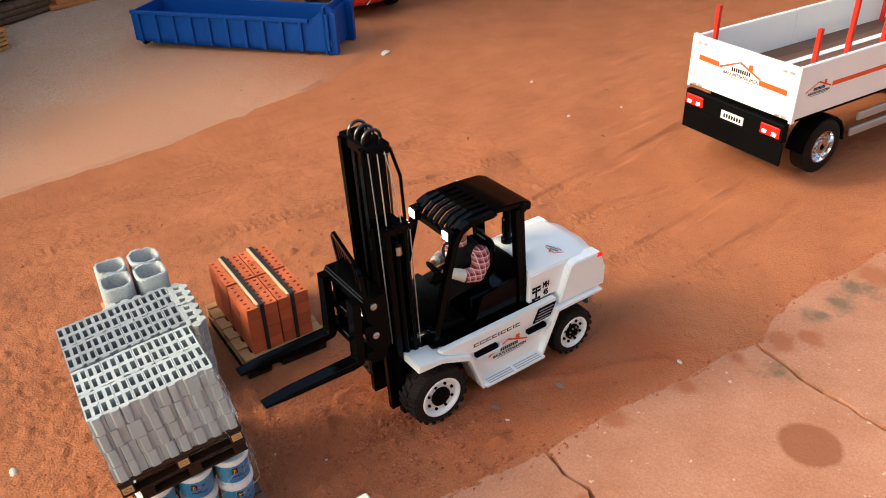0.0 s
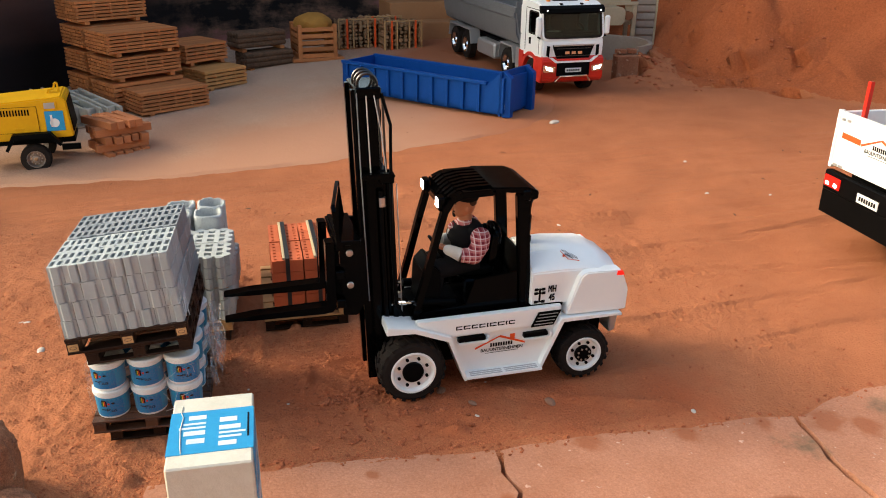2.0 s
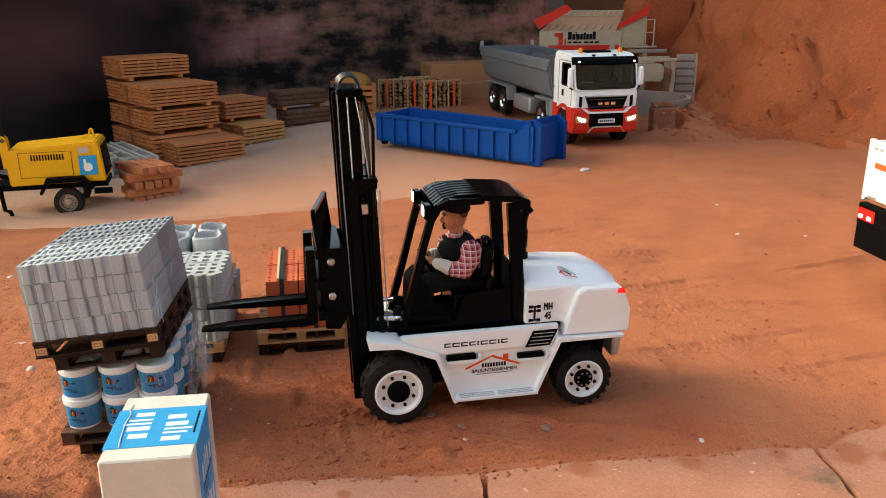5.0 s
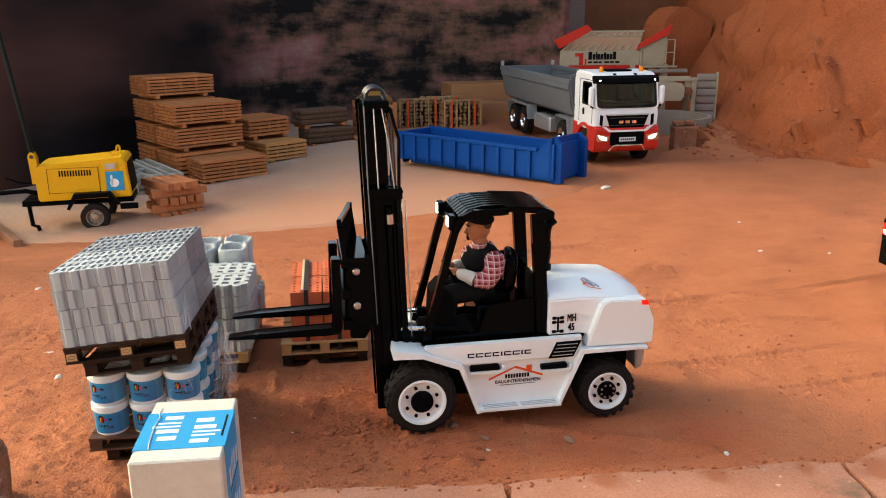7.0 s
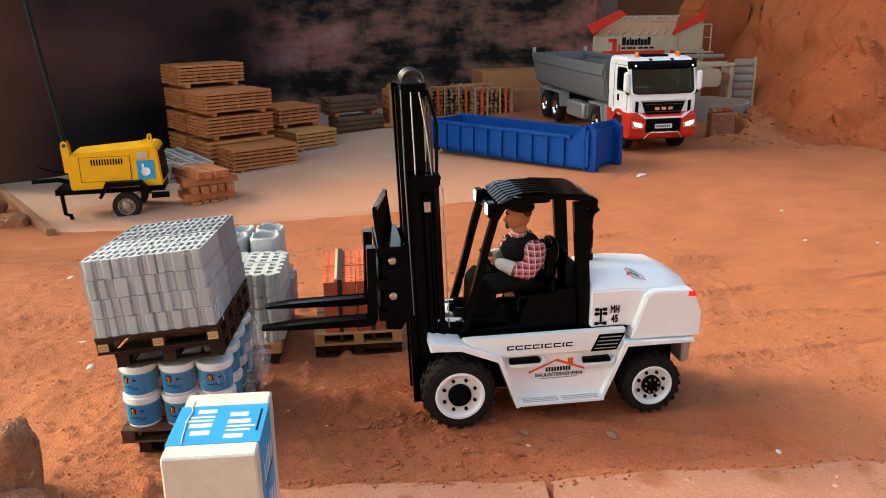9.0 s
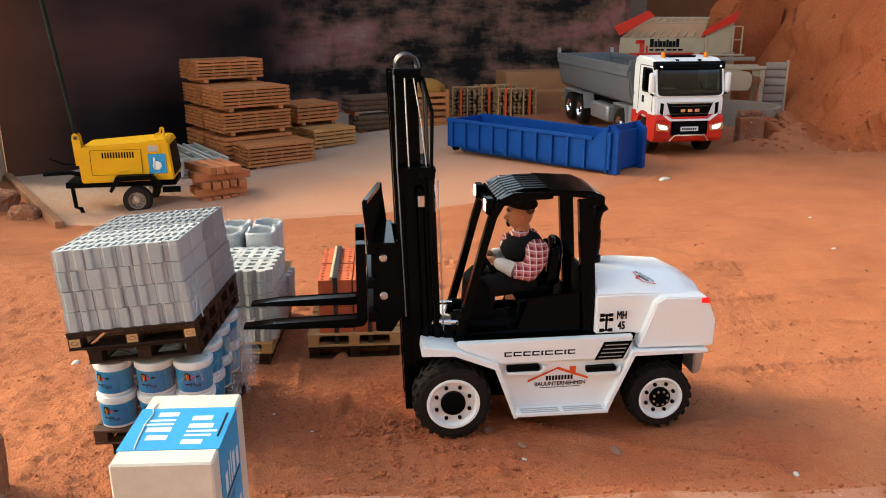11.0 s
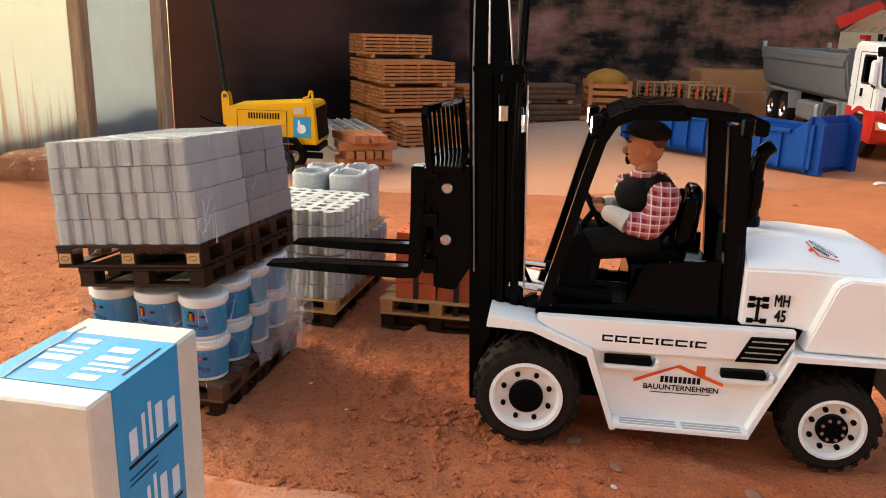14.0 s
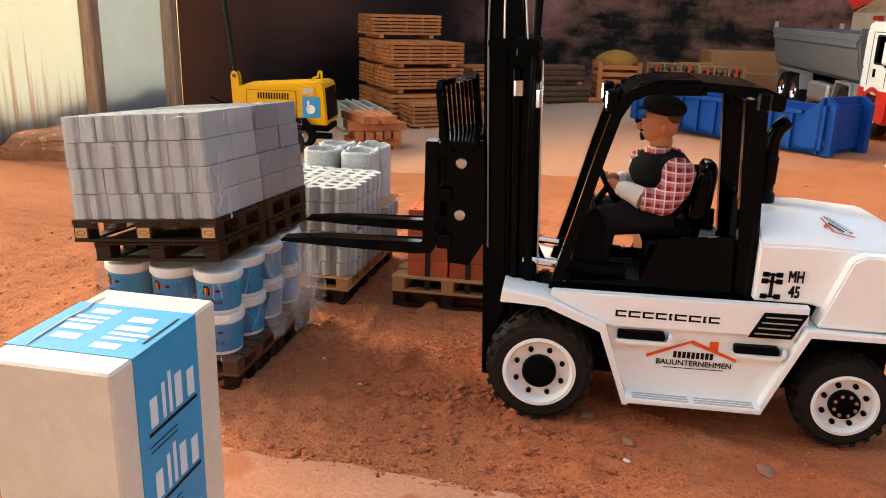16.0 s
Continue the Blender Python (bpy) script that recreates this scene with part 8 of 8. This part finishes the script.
for x, y, z in ((-0.5, 170.5, YL + 0.6), (-2.2, 171.5, YL + 5.6)):
    ob = thing("log_bundle", at(x, y, z, 26), "bundle of grey bark-covered logs on wooden bearers", "log bundle", "log bundles")
    rnd = random.Random(int(z * 10))
    for k in range(3):
        for j in range(4):
            part("log", lathe(bmesh.new(), [(0.35, -7.2 + rnd.uniform(-.4, .2)), (0.78, -7.0), (0.72 + rnd.uniform(0, .12), 0), (0.78, 7.0), (0.35, 7.2 + rnd.uniform(-.2, .4))], (0, -2.6 + j * 1.6, 1.6 + k * 1.25), "x", 9), BARK, ob)
    for xx in (-5.6, 5.8):
        part("bearer", box(bmesh.new(), xx - 0.6, -3.6, 0, xx + 0.6, 3.4, 0.8), TIMBER, ob)

crate = thing("sack_crate", at(13.6, 175.5, -1.2, 8), "slatted wooden crate with a yellow mesh sack on a board", "crate")
part("base_board", box(bmesh.new(), -7.2, -5.4, 0, 7.2, 5.4, 0.9, 0.1), TIMBER, crate)
for k in range(5):
    z = 1.0 + k * 1.75
    bm = bmesh.new()
    box(bm, -5.2, -4.6, z, 5.2, -4.2, z + 1.05)
    box(bm, -5.2, 4.2, z, 5.2, 4.6, z + 1.05)
    box(bm, -5.2, -4.2, z, -4.8, 4.2, z + 1.05)
    box(bm, 4.8, -4.2, z, 5.2, 4.2, z + 1.05)
    part("slat_course", bm, TIMBER, crate)
for x in (-4.9, 4.9):
    for y in (-4.3, 4.3):
        part("corner_post", box(bmesh.new(), x - 0.5, y - 0.5, 0.9, x + 0.5, y + 0.5, 9.8), TIMBER, crate)
bm = bmesh.new()
bmesh.ops.create_icosphere(bm, subdivisions=3, radius=1.0)
for v in bm.verts:
    f = 1 + 0.10 * noise.noise(v.co * 2.2)
    v.co = Vector((v.co.x * 5.3 * f, v.co.y * 4.7 * f, 9.6 + v.co.z * 3.0 * f))
part("sack", bm, SACK, crate, "yellow mesh sack")

for x, y, w in ((28.5, 190.5, 6.6), (40.0, 184.5, 5.6), (36.5, 196, 5.6)):
    ob = thing("firewood_crate", at(x, y, -0.9, 4), "barred crate of split firewood with red straps", "firewood crate", "firewood crates")
    rnd = random.Random(int(x))
    bm = bmesh.new()
    for k in range(7):
        for i in range(int(w * 1.45)):
            r = rnd.uniform(0.45, 0.68)
            lathe(bm, [(r, -4.2 + rnd.uniform(-.3, .3)), (r, 4.2)], (-w + 0.7 + i * (2 * w - 1.2) / (int(w * 1.45) - 1) + rnd.uniform(-.2, .2), 0, 1.0 + k * 1.12 + rnd.uniform(-.12, .12)), "y", rnd.choice((3, 5, 6)))
    tagged(part("firewood", bm, FIREWOOD, ob, "split firewood", True), kind="stuff")
    part("base", box(bmesh.new(), -w, -4.4, 0, w, 4.4, 0.42), TIMBER, ob)
    for xx in (-w, -w * 0.33, w * 0.33, w):
        part("upright", beam(bmesh.new(), (xx, -4.55, 0.4), (xx, -4.55, 9.0), 0.4, 0.3), PALE_WOOD, ob)
    for xx in (-w * 0.62, w * 0.66):
        part("red_strap", box(bmesh.new(), xx - 0.3, -4.75, 0.4, xx + 0.3, -4.6, 8.9), ORANGE, ob, "red strap")
    part("top_rail", beam(bmesh.new(), (-w, -4.55, 8.8), (w, -4.55, 8.8), 0.35, 0.35), PALE_WOOD, ob)
solid("cardboard_box", box(bmesh.new(), -11, -6, 0, 11, 6, 11.4, 0.2), CARTON, at(51, 207, -0.6, 6), "large brown cardboard box with its flaps shut", "box")
solid("cardboard_box", box(bmesh.new(), -7, -4, 0, 7, 4, 6.0, 0.2), CARTON, at(54.5, 197, -0.4, 2), "low brown cardboard box", "box")


# ---- rocks, clods and pebbles ----
def boulder(x, y, z, rx, ry, rz, seed, label="rough reddish sandstone boulder lying in the sand", turn=0, square=0.72, stone=ROCK, rough=1.0):
    bm = bmesh.new()
    bmesh.ops.create_icosphere(bm, subdivisions=5, radius=1.0)
    o = Vector((seed * 3.1, seed * 1.7, 0))
    for v in bm.verts:
        c = v.co.copy()
        c = Vector([math.copysign(abs(a) ** square, a) for a in c])
        f = 1 + rough * (0.30 * noise.noise(c * 1.1 + o) + 0.16 * abs(noise.noise(c * 2.6 + o)) + 0.09 * abs(noise.noise(c * 6 + o)) + 0.03 * noise.noise(c * 14 + o))
        v.co = Vector((c.x * rx * f, c.y * ry * f, c.z * rz * f))
    solid("boulder", bm, stone, at(x, y, z, turn), label, "rock", "boulders")


PALE = "pale tan sandstone block with worn edges, lying in sand"
boulder(-31.9, -4.6, 1.4, 2.4, 2.0, 4.1, 1, PALE, 12, 0.42, ROCKFACE, 0.6)
boulder(-30.8, -7.6, -0.1, 2.5, 2.0, 2.1, 2, PALE, -20, 0.42, ROCKFACE, 0.6)
boulder(-76.5, 100, -4.3, 7.6, 4.0, 2.3, 3, "flat-topped reddish sandstone block beside the yard", 12, 0.42, ROCKFACE, 0.55)
boulder(-80.5, 83.5, -4.4, 9.0, 4.6, 3.9, 4, "long reddish sandstone slab lying in the sand", 14, 0.5, ROCKFACE, 0.7)
boulder(-64.4, 92.8, -4.9, 2.5, 1.9, 1.9, 5, PALE, 0, 0.6, ROCKFACE, 0.9)
bm = prism(bmesh.new(), [(-9, -20), (-8.8, 6), (-6.4, 10), (-2.6, 12.6), (8.2, 8.2), (6.4, 2.2), (4.2, -7), (4.4, -20)], -2, 14, "y", 0.9)
bmesh.ops.triangulate(bm, faces=bm.faces[:])
bmesh.ops.subdivide_edges(bm, edges=bm.edges[:], cuts=3, use_grid_fill=True)
for v in bm.verts:
    v.co += 0.5 * noise.noise(v.co * 0.16) * Vector((0.6, 1.0, 0.6)) + 0.16 * noise.noise(v.co * 0.7) * Vector((0.5, 1, 0.5))
solid("boulder", bm, HILL, at(109.8, 180, 22), "leaning smooth rust-brown sandstone slab in the sand hill", "rock", "boulders")
boulder(150, 195, 50, 30, 14, 16, 7, "large smooth rust-brown sandstone ledge in the sand hill", 10, 0.6, HILL, 0.5)

rnd = random.Random(99)
for x, y, r in ((22.4, -7.2, 0.3), (49.1, 86.8, 1.2), (55, 42.6, 0.4), (59.9, 57, 0.4), (4.6, -3.3, 0.2), (6.8, 1.3, 0.2), (2.7, 1.1, 0.55), (4.8, -1.4, 0.4), (11.4, -2.6, 0.6), (-34.2, 23.2, 0.6), (-31.8, 17, 0.5), (-41.2, 45, 0.5), (28.5, 36, 0.3), (64, 40, 0.3), (-10.3, 2.3, 0.13), (-13.4, 5.6, 0.14), (9.1, 9.9, 0.15)):
    bm = bmesh.new()
    bmesh.ops.create_icosphere(bm, subdivisions=2, radius=1.0)
    for v in bm.verts:
        v.co = Vector((v.co.x * r * 1.1, v.co.y * r * 0.7, v.co.z * r * 0.3)) * (1 + 0.25 * noise.noise(v.co * 1.5 + Vector((x, y, 0))))
    solid("pebble", bm, STONE if 0.35 < r < 0.7 and y < 5 else PEBBLE, at(x, y, ground_z(x, y) + 0.1 * r if y > apron_edge(x) else 0.13, rnd.uniform(0, 180)), "small dusty grey stone pressed into sand" if 0.35 < r < 0.7 and y < 5 else "small pale pebble lying on the ground", "pebble", "pebbles")


def clods():
    verts, faces = [], []
    spots = [(rnd.gauss(0, 7.5) - 2, rnd.gauss(0, 3.4) + 1.2, 0.04 + 0.18 * rnd.random() ** 4) for _ in range(900)]
    spots += [(rnd.uniform(-46, 45), rnd.uniform(-6, 60), 0.04 + 0.15 * rnd.random() ** 3) for _ in range(3000)]
    spots += [(rnd.uniform(-50, -24), rnd.uniform(-20, 30), 0.04 + 0.10 * rnd.random() ** 3) for _ in range(2400)]
    spots += [(rnd.uniform(78, 150), rnd.uniform(98, 200), 0.10 + 0.45 * rnd.random() ** 4) for _ in range(450)]
    for cx, cy, w, n in ((97, 140, 3, 45), (115, 122, 4, 60), (118, 108, 4, 50), (104, 118, 5, 40), (90, 112, 5, 25), (112, 150, 5, 60), (107, 112, 2, 60), (86.5, 120, 1.4, 50), (82, 116, 2.4, 40), (92, 122, 2.5, 40)):
        spots += [(rnd.gauss(cx, w), rnd.gauss(cy, w), 0.12 + 0.55 * rnd.random() ** 3) for _ in range(n)]
    spots += [(rnd.gauss(-3.5, 1.4), rnd.gauss(2.6, 1.0), rnd.uniform(0.12, 0.30)) for _ in range(40)]
    # crumbling lumps thrown up by the wheels
    for cx, cy, w, n in ((-6.3, 2.1, 0.55, 26), (-5.2, 2.3, 0.5, 12), (-7.8, 1.9, 0.3, 9), (-1.2, -1.1, 0.28, 10), (-0.3, -1.0, 0.3, 10), (0.6, -1.0, 0.25, 8), (-5.6, -3.8, 0.35, 12), (-1.6, -5.0, 0.5, 12), (-11.9, -5.4, 0.5, 10), (-9.6, 1.4, 0.3, 6)):
        spots += [(rnd.gauss(cx, w), rnd.gauss(cy, w * 0.6), 0.10 + 0.26 * rnd.random() ** 1.5) for _ in range(n)]
    spots += [(rnd.gauss(-1.0, 5.0), rnd.gauss(-1.5, 2.4), 0.06 + 0.26 * rnd.random() ** 3) for _ in range(160)]
    for _ in range(420):
        x = rnd.uniform(-12, 60)
        spots.append((x, apron_edge(x) + rnd.gauss(0.25, 0.5), 0.05 + 0.16 * rnd.random() ** 2))
    base = [(0, 0, 1), (0.894, 0, 0.447), (0.276, 0.851, 0.447), (-0.724, 0.526, 0.447), (-0.724, -0.526, 0.447), (0.276, -0.851, 0.447), (0.724, 0.526, -0.447), (-0.276, 0.851, -0.447), (-0.894, 0, -0.447), (-0.276, -0.851, -0.447), (0.724, -0.526, -0.447), (0, 0, -1)]
    tri = [(0, 1, 2), (0, 2, 3), (0, 3, 4), (0, 4, 5), (0, 5, 1), (1, 6, 2), (2, 7, 3), (3, 8, 4), (4, 9, 5), (5, 10, 1), (6, 7, 2), (7, 8, 3), (8, 9, 4), (9, 10, 5), (10, 6, 1), (11, 7, 6), (11, 8, 7), (11, 9, 8), (11, 10, 9), (11, 6, 10)]
    for x, y, r in spots:
        if 0 < x < 10.4 and 0 < y < 9 and r > 0.2:
            continue
        if -12 < x < -2 and 15 < y < 27 or -25.4 < x < -15.6 and -1 < y < 13 or -19 < x < -13 and -18 < y < -9:
            continue
        z = (ground_z(x, y) if y > apron_edge(x) - 0.2 or x < -21.6 else 0.13) + 0.15 * r
        n = len(verts)
        sx, sy, sz = (rnd.uniform(0.7, 1.3) for _ in range(3))
        for bx, by, bz in base:
            k = rnd.uniform(0.75, 1.15) * r
            verts.append(((x + bx * k * sx) * U, (y + by * k * sy) * U, (z + bz * k * sz * 0.55) * U))
        faces += [tuple(n + i for i in t) for t in tri]
    # single grains, close to the camera's way
    octa = [(1, 0, 0), (0, 1, 0), (-1, 0, 0), (0, -1, 0), (0, 0, 1)]
    for i in range(74000):
        x, y, r = rnd.uniform(-27, 24), -7 + 34 * rnd.random() ** 1.7, 0.028 + 0.06 * rnd.random() ** 2
        if i > 42000:
            x, y = rnd.uniform(-16, 9), rnd.uniform(0, 24)
        if -12 < x < -2 and 15 < y < 27 or -25.4 < x < -15.6 and -1 < y < 13:
            continue
        if y < apron_edge(x):
            continue
        z = ground_z(x, y)
        n = len(verts)
        for bx, by, bz in octa:
            k = rnd.uniform(0.7, 1.3) * r
            verts.append(((x + bx * k) * U, (y + by * k) * U, (z + 0.65 * bz * k) * U))
        faces += [(n, n + 1, n + 4), (n + 1, n + 2, n + 4), (n + 2, n + 3, n + 4), (n + 3, n, n + 4)]
    me = bpy.data.meshes.new("sand_clods")
    me.from_pydata(verts, [], faces)
    me.materials.append(CLOD)
    tagged(new("sand_clods", me), "loose clods and crumbs of reddish sand", "clods", kind="stuff")


clods()


def flecks():
    """Dark bits of bark and dry leaf blown over the yard and the flat."""
    verts, faces = [], []
    for _ in range(150):
        x, y = rnd.uniform(-40, 92), rnd.uniform(34, 122)
        r, a = 0.10 + 0.55 * rnd.random() ** 3, rnd.uniform(0, 6.28)
        z = max(ground_z(x, y), level(x, y) + 0.43 if y > 84 and x < 48 else -9) + 0.03
        n = len(verts)
        for u, v, h in ((-1, 0, 0), (-0.2, 0.35, 0.12), (1, 0.05, 0.03), (0.1, -0.3, 0.16), (0.1, 0, 0.3)):
            verts.append(((x + r * (u * math.cos(a) - v * math.sin(a))) * U, (y + r * (u * math.sin(a) + v * math.cos(a))) * U, (z + h * r) * U))
        faces += [(n, n + 3, n + 4), (n + 3, n + 2, n + 4), (n + 2, n + 1, n + 4), (n + 1, n, n + 4)]
    me = bpy.data.meshes.new("bark_flecks")
    me.from_pydata(verts, [], faces)
    me.materials.append(BARK)
    tagged(new("bark_flecks", me), "dark bits of bark and leaf scattered on the sand", "debris", kind="stuff")


flecks()
